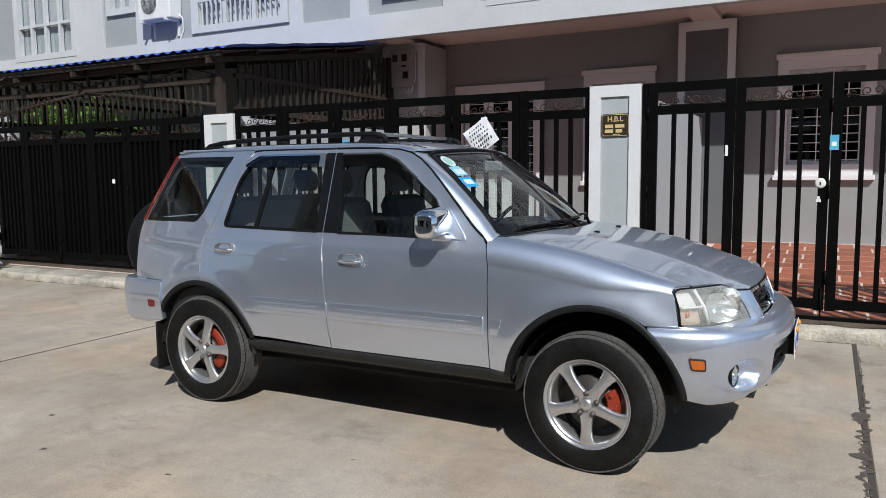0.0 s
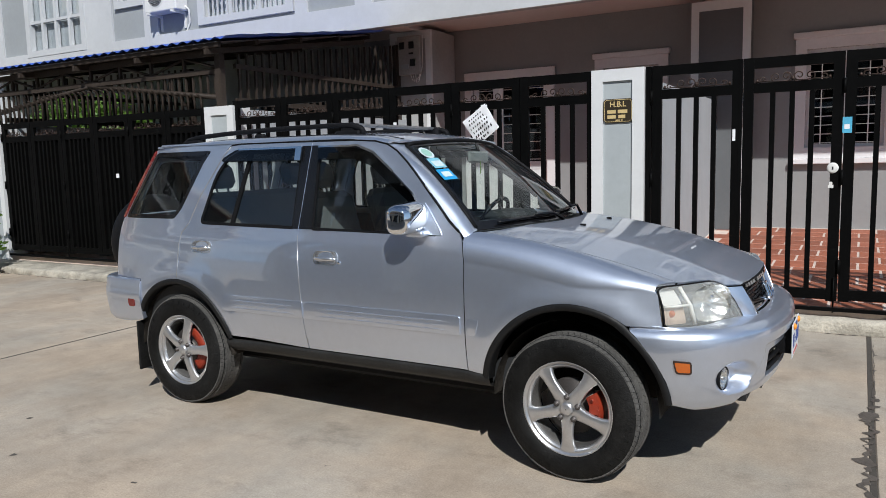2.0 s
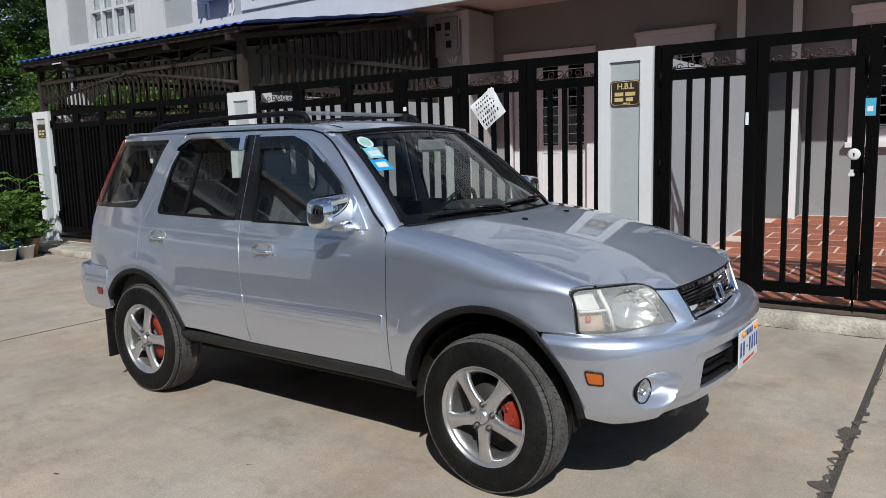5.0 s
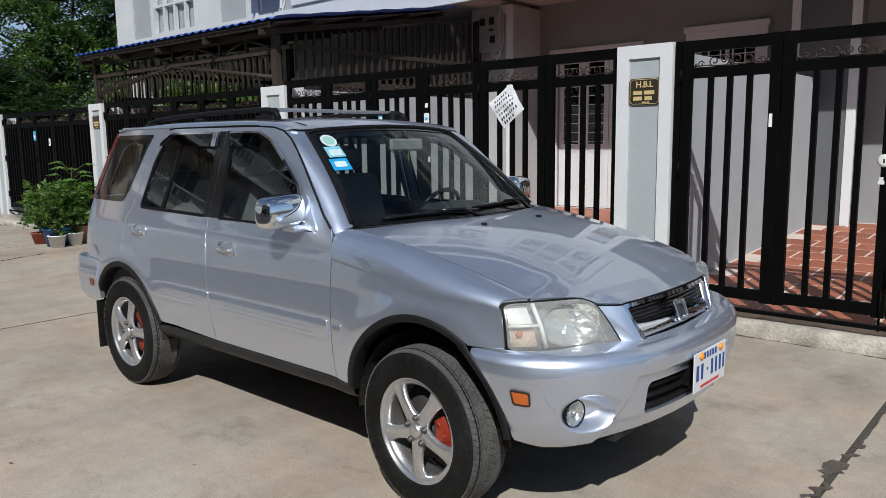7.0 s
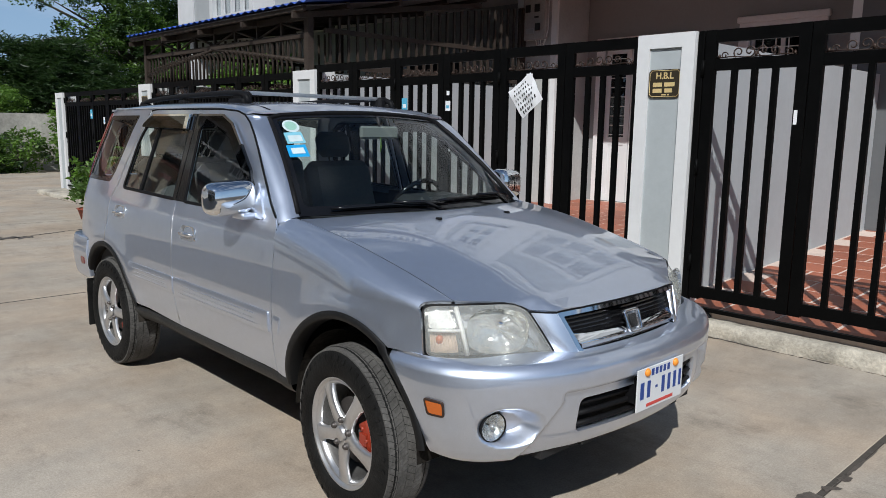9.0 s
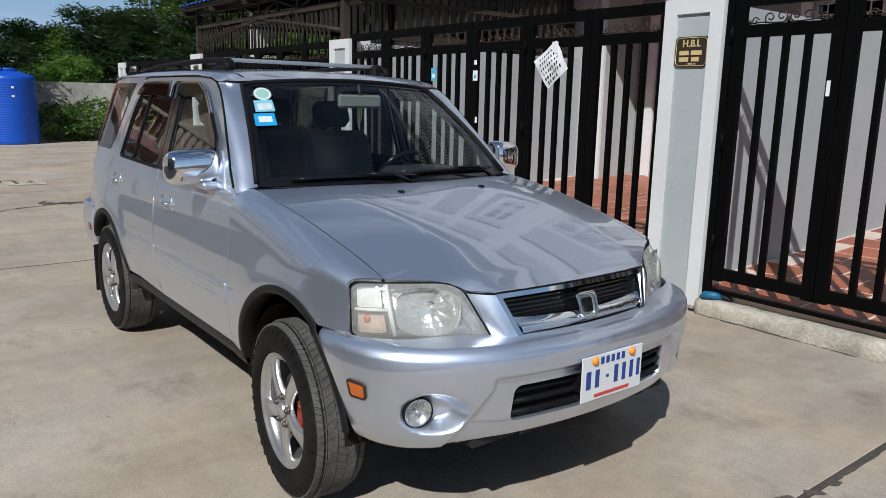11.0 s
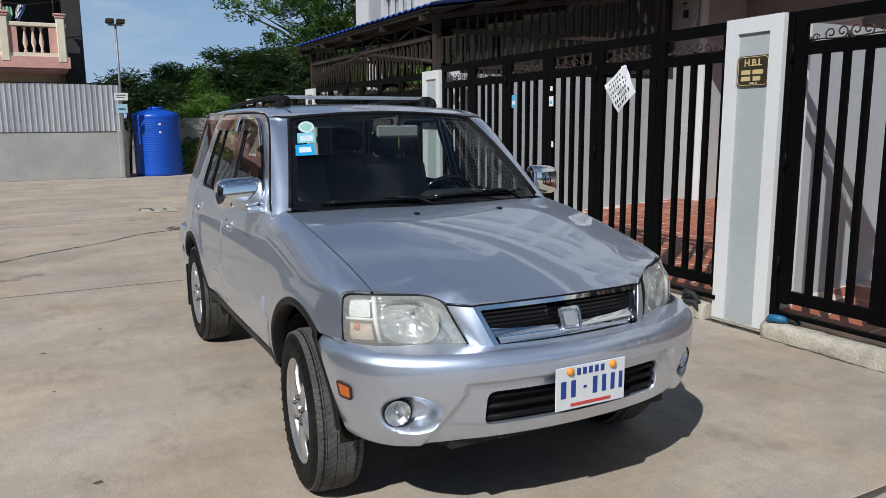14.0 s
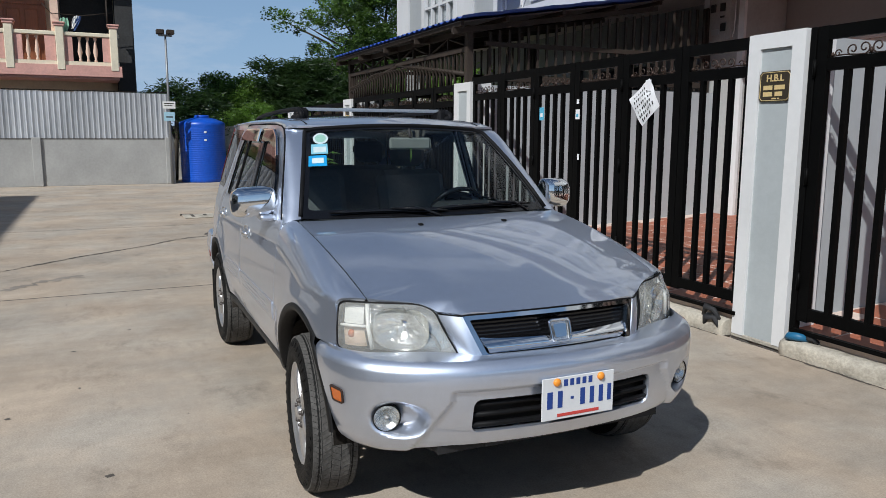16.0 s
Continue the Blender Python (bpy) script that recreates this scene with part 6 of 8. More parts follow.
for s in (-1, 1):
    bm = lathe(bmesh.new(), [(0.051, -0.012), (0.0535, 0.0), (0.0535, 0.006), (0.050, 0.009), (0.050, 0.002)], 28, "x", (0, 0, 0), False)
    fl = part("fog_lamp", bm, TRIM, car, "round clear fog lamp in a black ring")
    fl.location = (0.646, s * 0.699, 0.535)
    fl.rotation_euler = (0, 0, radians(s * 13))
    part("lamp_cup", lathe(bmesh.new(), [(0.0545, -0.004), (0.0545, -0.05), (0.004, -0.052)], 28, "x", (0, 0, 0), False), TRIM, fl)
    part("reflector", lathe(bmesh.new(), [(0.004, -0.030), (0.016, -0.026), (0.018, -0.020), (0.030, -0.014), (0.032, -0.008), (0.050, 0.001)], 16, "x", (0, 0, 0), False), REFLECTOR, fl)
    part("lens", lathe(bmesh.new(), [(0.050, 0.005), (0.036, 0.014), (0.015, 0.017), (0.003, 0.0175)], 24, "x", (0, 0, 0), False), FOGLENS, fl)
    part("bulb_cap", lathe(bmesh.new(), [(0.003, 0.006), (0.009, 0.004), (0.010, -0.01)], 12, "x", (0, 0, 0), False), ALLOY, fl)
    # side marker
    mk = sheet("side_marker", rounded([(0.944, 0.577), (1.004, 0.579), (1.018, 0.630), (0.947, 0.626)], 0.009, 3), lambda u, v, s=s: bumper_at(s * u, v), (0.02, 0.02), AMBER, car, "amber side marker lamp", mid=(0, 0, 0.6), lift=0.006)
    sheet("marker_frame", rounded([(0.940, 0.573), (1.008, 0.575), (1.022, 0.635), (0.943, 0.630)], 0.011, 3), lambda u, v, s=s: bumper_at(s * u, v), (0.02, 0.02), RUSTY, mk, "", [rounded([(0.946, 0.580), (1.002, 0.582), (1.015, 0.628), (0.949, 0.624)], 0.008, 3)], mid=(0, 0, 0.6), lift=0.008)

    # head lamp
    P = [Vector(p) for p in ((0.418, 0.814, 0.757), (0.684, 0.421, 0.757), (0.590, 0.495, 0.939), (0.384, 0.799, 0.937))]

    def lamp_at(u, v, s=s, P=P, deep=0.0):
        p = P[0].lerp(P[1], u).lerp(P[3].lerp(P[2], u), v)
        b = 0.060 * (1 - 0.5 * ss(0.45, 1.0, v)) * math.sin(math.pi * min(1, max(0, 0.08 + 0.84 * max(0.0, u) ** 0.8))) + 0.010 * math.sin(math.pi * v) - deep
        p = p + Vector((0.80, 0.60, 0.12)) * b - Vector((0.8, 0.6, 0.1)) * 0.010
        return (p.x, s * p.y, p.z)

    outl = rounded([(0, 0), (1, 0), (1, 1), (0, 1)], [0.14, 0.02, 0.24, 0.13], 8)

    def rim(d, outl=outl):
        """The lamp's outline moved inwards by a true width."""
        return [(a / 0.47, b / 0.185) for a, b in shrunk([(a * 0.47, b * 0.185) for a, b in outl], d)]

    hb = sheet("head_lamp", outl, lamp_at, (0.07, 0.1), LENS, car, "large clear headlamp with amber indicator", flange=0.0, mid=(0, 0, 0.7))
    sheet("lamp_seal", rim(-0.0058), lamp_at, (0.07, 0.1), TRIM, hb, "black seal", [rim(0.001)], 0.008, mid=(0, 0, 0.7), lift=0.0005)
    sheet("lamp_back", outl, lambda u, v, la=lamp_at: la(u, v, deep=0.070), (0.07, 0.1), BOWL, hb, "pale aged reflector housing", flange=0, mid=(0, 0, 0.7))
    # squarish faceted reflector with its bulb shield
    bm, rings = bmesh.new(), []
    for k, d in ((0.07, -0.052), (0.30, -0.050), (0.55, -0.040), (0.78, -0.022), (0.94, -0.004), (1.0, 0.008)):
        ring = []
        for i in range(28):
            a = 2 * math.pi * (i + 0.5) / 28
            c, sn = math.cos(a), math.sin(a)
            ring.append(bm.verts.new((d + (0.006 if i % 4 < 2 else 0.0) * math.sin(math.pi * k), math.copysign(abs(c) ** 0.72, c) * 0.112 * k, math.copysign(abs(sn) ** 0.72, sn) * 0.083 * k)))
        rings.append(ring)
    for ra, rb in zip(rings, rings[1:]):
        for i in range(28):
            bm.faces.new((ra[i], ra[(i + 1) % 28], rb[(i + 1) % 28], rb[i]))
    bm.faces.new(rings[0])
    bowl = part("reflector", bm, BOWL, hb, "bright faceted reflector")
    bowl.location, bowl.rotation_euler = Vector(lamp_at(0.62, 0.50, deep=0.018)), (0, 0, radians(s * 37))
    part("bulb_shield", lathe(bmesh.new(), [(0.003, 0.002), (0.013, -0.001), (0.016, -0.03)], 16, "x", (0, 0.01, 0.022), False), CHROME, bowl)
    for v0, v1, nm in ((0.08, 0.50, "turn_lens"), (0.55, 0.92, "position_lens")):
        sheet(nm, rounded([(0.045, v0), (0.255, v0), (0.255, v1), (0.045, v1)], 0.03, 3), lambda u, v, la=lamp_at: la(u, v, deep=0.034), (0.05, 0.06), WARMHAZE if nm == "turn_lens" else HAZE, hb, "ribbed bright lamp section", flange=0.004, mid=(0, 0, 0.7))
        for j in range(9):
            u = 0.060 + 0.18 * j / 8
            part("lens_rib", tube(bmesh.new(), [lamp_at(u, v0 + 0.03, deep=0.030), lamp_at(u, (v0 + v1) / 2, deep=0.030), lamp_at(u, v1 - 0.03, deep=0.030)], 0.0036, 5), FOGLENS, hb)
    ab = part("indicator_bulb", lathe(bmesh.new(), [(0.003, 0.016), (0.014, 0.012), (0.021, 0.0), (0.014, -0.012)], 14, "x", (0, 0, 0), False), AMBER, hb, "amber indicator bulb")
    ab.location = Vector(lamp_at(0.13, 0.34, deep=0.044))
    part("lamp_divider", tube(bmesh.new(), [lamp_at(0.315, 0.05, deep=0.014), lamp_at(0.315, 0.5, deep=0.014), lamp_at(0.315, 0.96, deep=0.014)], 0.009, 6), HAZE, hb)
    part("lamp_divider", tube(bmesh.new(), [lamp_at(0.03, 0.525, deep=0.014), lamp_at(0.16, 0.525, deep=0.014), lamp_at(0.30, 0.525, deep=0.014)], 0.006, 6), HAZE, hb)
    part("lamp_divider", tube(bmesh.new(), [lamp_at(0.88, 0.08, deep=0.016), lamp_at(0.875, 0.3, deep=0.016), lamp_at(0.84, 0.55, deep=0.016), lamp_at(0.775, 0.78, deep=0.016), lamp_at(0.70, 0.95, deep=0.016)], 0.005, 6), SEAT, hb)

    # silver cheek between lamp and grille
    C = [Vector(p) for p in ((0.688, 0.419, 0.752), (0.742, 0.338, 0.744), (0.676, 0.400, 0.902), (0.610, 0.475, 0.905))]

    def cheek(u, v, s=s, C=C):
        p = C[0].lerp(C[1], u).lerp(C[3].lerp(C[2], u), v)
        b = 0.012 * math.sin(math.pi * u) * (1 - 0.6 * v) + 0.006 * math.sin(math.pi * v)
        return (p.x + b, s * (p.y + 0.3 * b), p.z)

    gc = sheet("grille_cheek", [(0, 0), (1, 0), (1, 1), (0, 1)], cheek, (0.12, 0.12), PAINT, car, "", flange=0.03, mid=(0, 0, 0.7))
    part("joint", tube(bmesh.new(), [cheek(i / 5, -0.012) for i in range(-1, 7)], 0.0032, 5), TRIM, gc, "dark joint over the bumper")
    part("joint", tube(bmesh.new(), [cheek(i / 5, 1.012) for i in range(0, 6)], 0.0036, 5), TRIM, gc, "dark joint under the bonnet")

# grille
GT, GB = [Vector((0.670, -0.397, 0.899)), Vector((0.670, 0.397, 0.899))], [Vector((0.740, -0.332, 0.747)), Vector((0.740, 0.332, 0.747))]


def grille_at(u, v, deep=0.0):
    p = GB[0].lerp(GB[1], u).lerp(GT[0].lerp(GT[1], u), v)
    k = 4 * u * (1 - u)
    return (p.x + (0.020 + 0.014 * v) * k - deep, p.y, p.z + 0.004 * k * v)


gr_out = rounded([(0.0, 0.0), (1.0, 0.0), (1.0, 1.0), (0.0, 1.0)], [0.10, 0.10, 0.03, 0.03], 6)
gr = sheet("grille", shrunk(gr_out, -0.01), grille_at, (0.05, 0.1), CHROME, car, "chrome grille frame with black slats", [[(p[0] * 0.955 + 0.0225, 0.055 + p[1] * 0.855) for p in gr_out]], 0.05, mid=(0, 0, 0.7), lift=0.006)
part("joint", tube(bmesh.new(), [grille_at(-0.02 + 1.04 * i / 20, 1.035) for i in range(21)], 0.0045, 5), TRIM, gr, "dark joint under the bonnet")
sheet("grille_back", gr_out, lambda u, v: grille_at(u, v, 0.06), (0.1, 0.2), UNLITDARK, gr, "", flange=0.0, mid=(0, 0, 0.7))
for v in (0.46, 0.555, 0.65, 0.745, 0.84):
    sheet("grille_slat", [(0.03, v - 0.022), (0.97, v - 0.022), (0.97, v + 0.022), (0.03, v + 0.022)], lambda u, w, v=v: (grille_at(u, w, 0.028 + 0.35 * (w - v))[0], grille_at(u, w)[1], grille_at(u, w)[2]), (0.08, 0.02), GLOSSBLACK, gr, "black grille slat", flange=0.03, mid=(0, 0, 0.7))
sheet("grille_bar", rounded([(0.045, 0.085), (0.955, 0.085), (0.965, 0.47), (0.90, 0.425), (0.5, 0.36), (0.10, 0.425), (0.035, 0.47)], [0.03, 0.03, 0.02, 0.1, 0.3, 0.1, 0.02], 4), lambda u, w: grille_at(u, w, 0.014 - 0.016 * math.sin(math.pi * min(1, max(0, (w - 0.085) / 0.35)))), (0.04, 0.03), CHROME, gr, "broad chrome lower bar", flange=0.03, mid=(0, 0, 0.7))
bm = bmesh.new()
ec = Vector(grille_at(0.5, 0.49))
loop = rounded([(-0.042, -0.040), (0.042, -0.040), (0.048, 0.040), (-0.048, 0.040)], 0.016, 4)
tube(bm, [(ec.x + 0.010 - 0.40 * z, ec.y + y, ec.z + z) for y, z in loop + [loop[0]]], 0.0065, 6, False)
part("badge", bm, CHROME, gr, "plain chrome badge frame")
bm = bmesh.new()
f = bm.faces.new([bm.verts.new((ec.x + 0.001 - 0.40 * z, ec.y + y, ec.z + z)) for y, z in loop])
part("badge_plate", bm, SATIN, gr)
bm = bmesh.new()
inner = [(y * 0.62, z * 0.62) for y, z in loop]
f = bm.faces.new([bm.verts.new((ec.x + 0.009 - 0.40 * z, ec.y + y, ec.z + z)) for y, z in inner])
part("badge_boss", bm, CHROME, gr, "plain bright boss")

# number plate
pl = part("number_plate", boxes((0.874, 0.879, -0.164, 0.164, 0.515, 0.682), r=0.002), PLATE, car, "white number plate with blue bars of writing")
rows_ = [(-0.145, -0.108), (-0.098, -0.064), (-0.036, -0.022), (0.004, 0.038), (0.048, 0.08), (0.09, 0.122), (0.130, 0.160)]
for a, b in rows_:
    part("plate_bar", boxes((0.879, 0.8805, a + 0.004, b - 0.009, 0.562, 0.628) if b - a > 0.02 else (0.879, 0.8805, a, b, 0.59, 0.60)), PLATEBLUE, pl, "dark blue bar of writing")
for a in (-0.068, -0.04, -0.012, 0.016, 0.044):
    part("plate_bar", boxes((0.879, 0.8805, a, a + 0.017, 0.645, 0.671)), PLATEBLUE, pl, "dark blue bar of writing")
part("plate_bars", boxes((0.879, 0.8805, -0.095, 0.095, 0.526, 0.538)), PLATERED, pl, "thin red bar of writing")
for y in (-0.10, 0.10):
    part("plate_screw", lathe(bmesh.new(), [(0.016, 0.878), (0.016, 0.884), (0.010, 0.890), (0.002, 0.891)], 12, "x", (0, y, 0.664)), ORANGE, pl, "orange screw cap")
part("plate_holder", boxes((0.80, 0.8738, -0.12, 0.12, 0.53, 0.67), r=0.003), TRIM, pl)

# ---- mirrors ----
for s in (-1, 1):
    sx, sy, hy, hz = (0.0, 0.0, 0.116, 0.080) if s < 0 else (0.03, 0.055, 0.090, 0.089)  # the far one is folded out further
    # a boxy rounded shell, flatter on its inner end
    bm, rings = bmesh.new(), []
    for i in range(17):
        ph = -math.pi / 2 + math.pi * i / 16
        sp, cp_ = math.sin(ph), math.cos(ph)
        py = math.copysign(abs(sp) ** 0.55, sp) * hy
        k = max(0.04, cp_ ** (0.30 if sp > 0 else 0.42))
        ring = []
        for j in range(28):
            a = 2 * math.pi * j / 28
            c, sn = math.cos(a), math.sin(a)
            px, pz = math.copysign(abs(c) ** 0.75, c) * 0.078 * k * (1.0 if c > 0 else 0.72), math.copysign(abs(sn) ** 0.52, sn) * hz * k
            ring.append(bm.verts.new((-0.862 + sx + px, s * (0.905 - py) + sy, 1.232 + pz + 0.06 * py)))
        rings.append(ring)
    for ra, rb in zip(rings, rings[1:]):
        for j in range(28):
            f = bm.faces.new((ra[j], ra[(j + 1) % 28], rb[(j + 1) % 28], rb[j]))
            f.smooth = True
    bm.faces.new(rings[0])
    bm.faces.new(rings[-1])
    bmesh.ops.recalc_face_normals(bm, faces=bm.faces[:])
    mi = part("door_mirror", bm, CHROME, car, "chrome door mirror")
    sheet("mirror_base", rounded([(-0.700, 1.138), (-0.835, 1.140), (-0.842, 1.30), (-0.826, 1.305), (-0.775, 1.245), (-0.712, 1.165)], 0.014, 4), flank_at(s), (0.04, 0.03), PAINT, mi, "silver mirror base", lift=0.007, flange=0.012)
    part("mirror_arm", box(-0.885, -0.775, s * 0.832 - 0.05, s * 0.832 + 0.05 + sy, 1.132, 1.166, 0.016, 4), PAINT, mi, "silver mirror arm")
    part("mirror_glass", boxes((-0.9185 + sx, -0.9165 + sx, s * 0.915 - 0.085 + sy, s * 0.915 + 0.085 + sy, 1.185, 1.277)), CHROME, mi)


# ---- wheels ----
def wheel_at(cx, s):
    w = part("wheel", tyre_me, None, car, "worn black tyre on a five-spoke alloy rim", (cx + (s * 0.007 if cx == WF else 0), s * (0.784 if cx == WF else 0.770), WZ))
    # the front pair is steered a little
    w.rotation_euler = (0, 0, (math.pi if s > 0 else 0) - (radians(4) if cx == WF else 0))
    r = part("rim", rim_me, None, w, "silver five-spoke alloy rim")
    part("rim_barrel", barrel_me, None, w, "dusty dark inner rim")
    sp_ = part("spokes", spoke_me, None, w, "silver five-spoke alloy rim")
    tagged(part("tread", tread_me, None, w, "dusty tread blocks"), "dusty tread blocks", "", "", "stuff")
    tagged(part("sidewall_ribs", sidewall_me, None, w), "", "", "", "stuff")
    turn = math.pi if cx == WF else 0.25
    sp_.rotation_euler = (0, turn, 0)
    part("hub_cap", cap_me, None, w)
    part("brake_disc", disc_me, None, w, "dark brake disc")
    part("brake_caliper", cal_me if cx == WF else rear_cal_me, None, w, "orange-red brake caliper")
    for i in range(5):
        a = radians(90 + 36 + 72 * i) - turn
        part("wheel_nut", nut_me, None, w, "", (0.056 * math.cos(a), 0, 0.056 * math.sin(a)))
    return w


bm = bmesh.new()
prof = [(0.222, 0.085), (0.228, 0.098), (0.245, 0.108), (0.275, 0.112), (0.305, 0.107), (0.327, 0.098), (0.340, 0.088), (0.3475, 0.070)]
prof = prof + [(0.350, 0.045), (0.3505, 0.0)]
prof = [(r, -y) for r, y in prof] + [(r, y) for r, y in prof[:-1][::-1]]
n = 72
rings = []
for r, y in prof:
    rings.append([bm.verts.new((r * math.cos(2 * math.pi * k / n), y, r * math.sin(2 * math.pi * k / n))) for k in range(n)])
for a, b in zip(rings, rings[1:]):
    for k in range(n):
        f = bm.faces.new((a[k], b[k], b[(k + 1) % n], a[(k + 1) % n]))
        f.smooth = True
tyre_me = mesh_of("tyre", bm, RUBBER)
bm = bmesh.new()
# tread blocks
rng = random.Random(4)
for row, (y0, y1, m, off) in enumerate(((-0.094, -0.061, 84, 0), (-0.058, -0.021, 72, 0.5), (-0.018, 0.018, 72, 0), (0.021, 0.058, 72, 0.5), (0.061, 0.094, 84, 0.3))):
    for k in range(m):
        a0, a1 = 2 * math.pi * (k + off) / m, 2 * math.pi * (k + off + 0.92) / m
        rr = 0.3535 if abs(row - 2) < 2 else 0.3490
        inn = 0.345 if abs(row - 2) < 2 else 0.334
        sk = 0.25 * (y1 - y0) / 0.35 * (1 if row % 2 else -1)
        v = []
        for r in (inn, rr):
            edge = 0.006 if (abs(row - 2) == 2 and r == rr) else 0
            for a, y, d in ((a0, y0, -sk), (a1, y0, -sk), (a1, y1, sk), (a0, y1, sk)):
                q = r - (0.008 if (abs(row - 2) == 2 and r == rr and abs(y) > 0.08) else 0)
                v.append(bm.verts.new((q * math.cos(a + d), y, q * math.sin(a + d))))
        for f in ((4, 5, 6, 7), (0, 1, 5, 4), (1, 2, 6, 5), (2, 3, 7, 6), (3, 0, 4, 7)):
            bm.faces.new([v[i] for i in f])
tread_me = mesh_of("tread", bm, TREAD)
bm = bmesh.new()
# raised sidewall ribs
for k in range(40):
    a = 2 * math.pi * k / 40
    for r0, r1 in ((0.300, 0.322),):
        v = [bm.verts.new((r * math.cos(a + d), y, r * math.sin(a + d))) for r, y in ((r0, -0.1085), (r1, -0.1015)) for d in (0, 0.035)]
        v2 = [bm.verts.new((p.co.x, p.co.y - 0.003, p.co.z)) for p in v]
        bm.faces.new((v2[0], v2[1], v2[3], v2[2]))
        for i, j in ((0, 1), (1, 3), (3, 2), (2, 0)):
            bm.faces.new((v[i], v[j], v2[j], v2[i]))
sidewall_me = mesh_of("sidewall_ribs", bm, RUBBER)
rim_me = mesh_of("rim", lathe(bmesh.new(), [(0.193, -0.062), (0.197, -0.074), (0.205, -0.084), (0.2095, -0.086), (0.2115, -0.082), (0.217, -0.084), (0.222, -0.095), (0.2275, -0.098), (0.2275, -0.090)], 64, "y", (0, 0, 0), False), ALLOY)
barrel_me = mesh_of("rim_barrel", lathe(bmesh.new(), [(0.226, 0.085), (0.212, 0.06), (0.190, 0.02), (0.188, -0.055), (0.194, -0.066)], 64, "y", (0, 0, 0), False), BARREL)
bm = bmesh.new()
for i in range(5):
    a = radians(90 + 72 * i)
    ca, sa = math.cos(a), math.sin(a)
    rows = []
    for r, hw, yo, hh in ((0.018, 0.034, -0.086, 0.024), (0.05, 0.034, -0.090, 0.024), (0.085, 0.029, -0.094, 0.022), (0.13, 0.027, -0.094, 0.02), (0.17, 0.031, -0.090, 0.02), (0.195, 0.040, -0.086, 0.02), (0.212, 0.048, -0.084, 0.018)):
        row = []
        for t, y in ((-hw, yo + hh), (-hw * 1.0, yo + 0.006), (-hw * 0.72, yo), (hw * 0.72, yo), (hw * 1.0, yo + 0.006), (hw, yo + hh)):
            row.append(bm.verts.new((r * ca - t * sa, y, r * sa + t * ca)))
        rows.append(row)
    for p, q in zip(rows, rows[1:]):
        for j in range(5):
            f = bm.faces.new((p[j], p[j + 1], q[j + 1], q[j]))
            f.smooth = True
spoke_me = mesh_of("spokes", bm, ALLOY)
cap_me = mesh_of("hub_cap", lathe(bmesh.new(), [(0.003, -0.106), (0.022, -0.105), (0.030, -0.101), (0.032, -0.09)], 24, "y", (0, 0, 0), False), ALLOY)
nut_me = mesh_of("wheel_nut", lathe(bmesh.new(), [(0.014, -0.088), (0.014, -0.0945), (0.010, -0.0945), (0.010, -0.102), (0.006, -0.106), (0.001, -0.106)], 12, "y", (0, 0, 0), False), DISC)
disc_me = mesh_of("brake_disc", lathe(bmesh.new(), [(0.05, -0.042), (0.06, -0.030), (0.135, -0.030), (0.135, -0.01), (0.06, -0.01)], 40, "y", (0, 0, 0), False), DISC)
bm = bmesh.new()
rows = []
for i in range(9):
    a = radians(-28 + 62 * i / 8)
    rows.append([bm.verts.new((r * math.cos(a), y, r * math.sin(a))) for r, y in ((0.095, -0.032), (0.10, -0.062), (0.125, -0.068), (0.155, -0.064), (0.162, -0.04), (0.162, 0.01))])
for p, q in zip(rows, rows[1:]):
    for j in range(5):
        bm.faces.new((p[j], p[j + 1], q[j + 1], q[j]))
bm.faces.new(rows[0])
bm.faces.new(rows[-1])
bx(bm, 0.105, 0.15, -0.074, -0.060, -0.012, 0.035)
for r_, a_ in ((0.128, -18), (0.128, 24), (0.145, 4)):
    lathe(bm, [(0.009, -0.064), (0.009, -0.073), (0.004, -0.075)], 8, "y", (r_ * math.cos(radians(a_)), 0, r_ * math.sin(radians(a_))), False)
cal_me = mesh_of("brake_caliper", bm, CALIPER)
bm = bmesh.new()
rows = []
for i in range(17):
    a = radians(-62 + 135 * i / 16)
    rows.append([bm.verts.new((r * math.cos(a), y, r * math.sin(a))) for r, y in ((0.085, -0.036), (0.09, -0.046), (0.12, -0.050), (0.150, -0.046), (0.158, -0.03), (0.158, 0.0))])
for p, q in zip(rows, rows[1:]):
    for j in range(5):
        f = bm.faces.new((p[j], p[j + 1], q[j + 1], q[j]))
        f.smooth = True
bm.faces.new(rows[0])
bm.faces.new(rows[-1])
rear_cal_me = mesh_of("brake_shield", bm, CALIPER)
for cx in (WF, WR):
    for s in (-1, 1):
        wheel_at(cx, s)

# ---- rear end ----
def tail(y, z):
    up = max(0.0, z - 1.19)
    return (-3.335 + 0.10 * (abs(y) / 0.82) ** 3 + 0.585 * up + 0.05 * ss(1.1, 1.25, z) * 0.3, y, z)


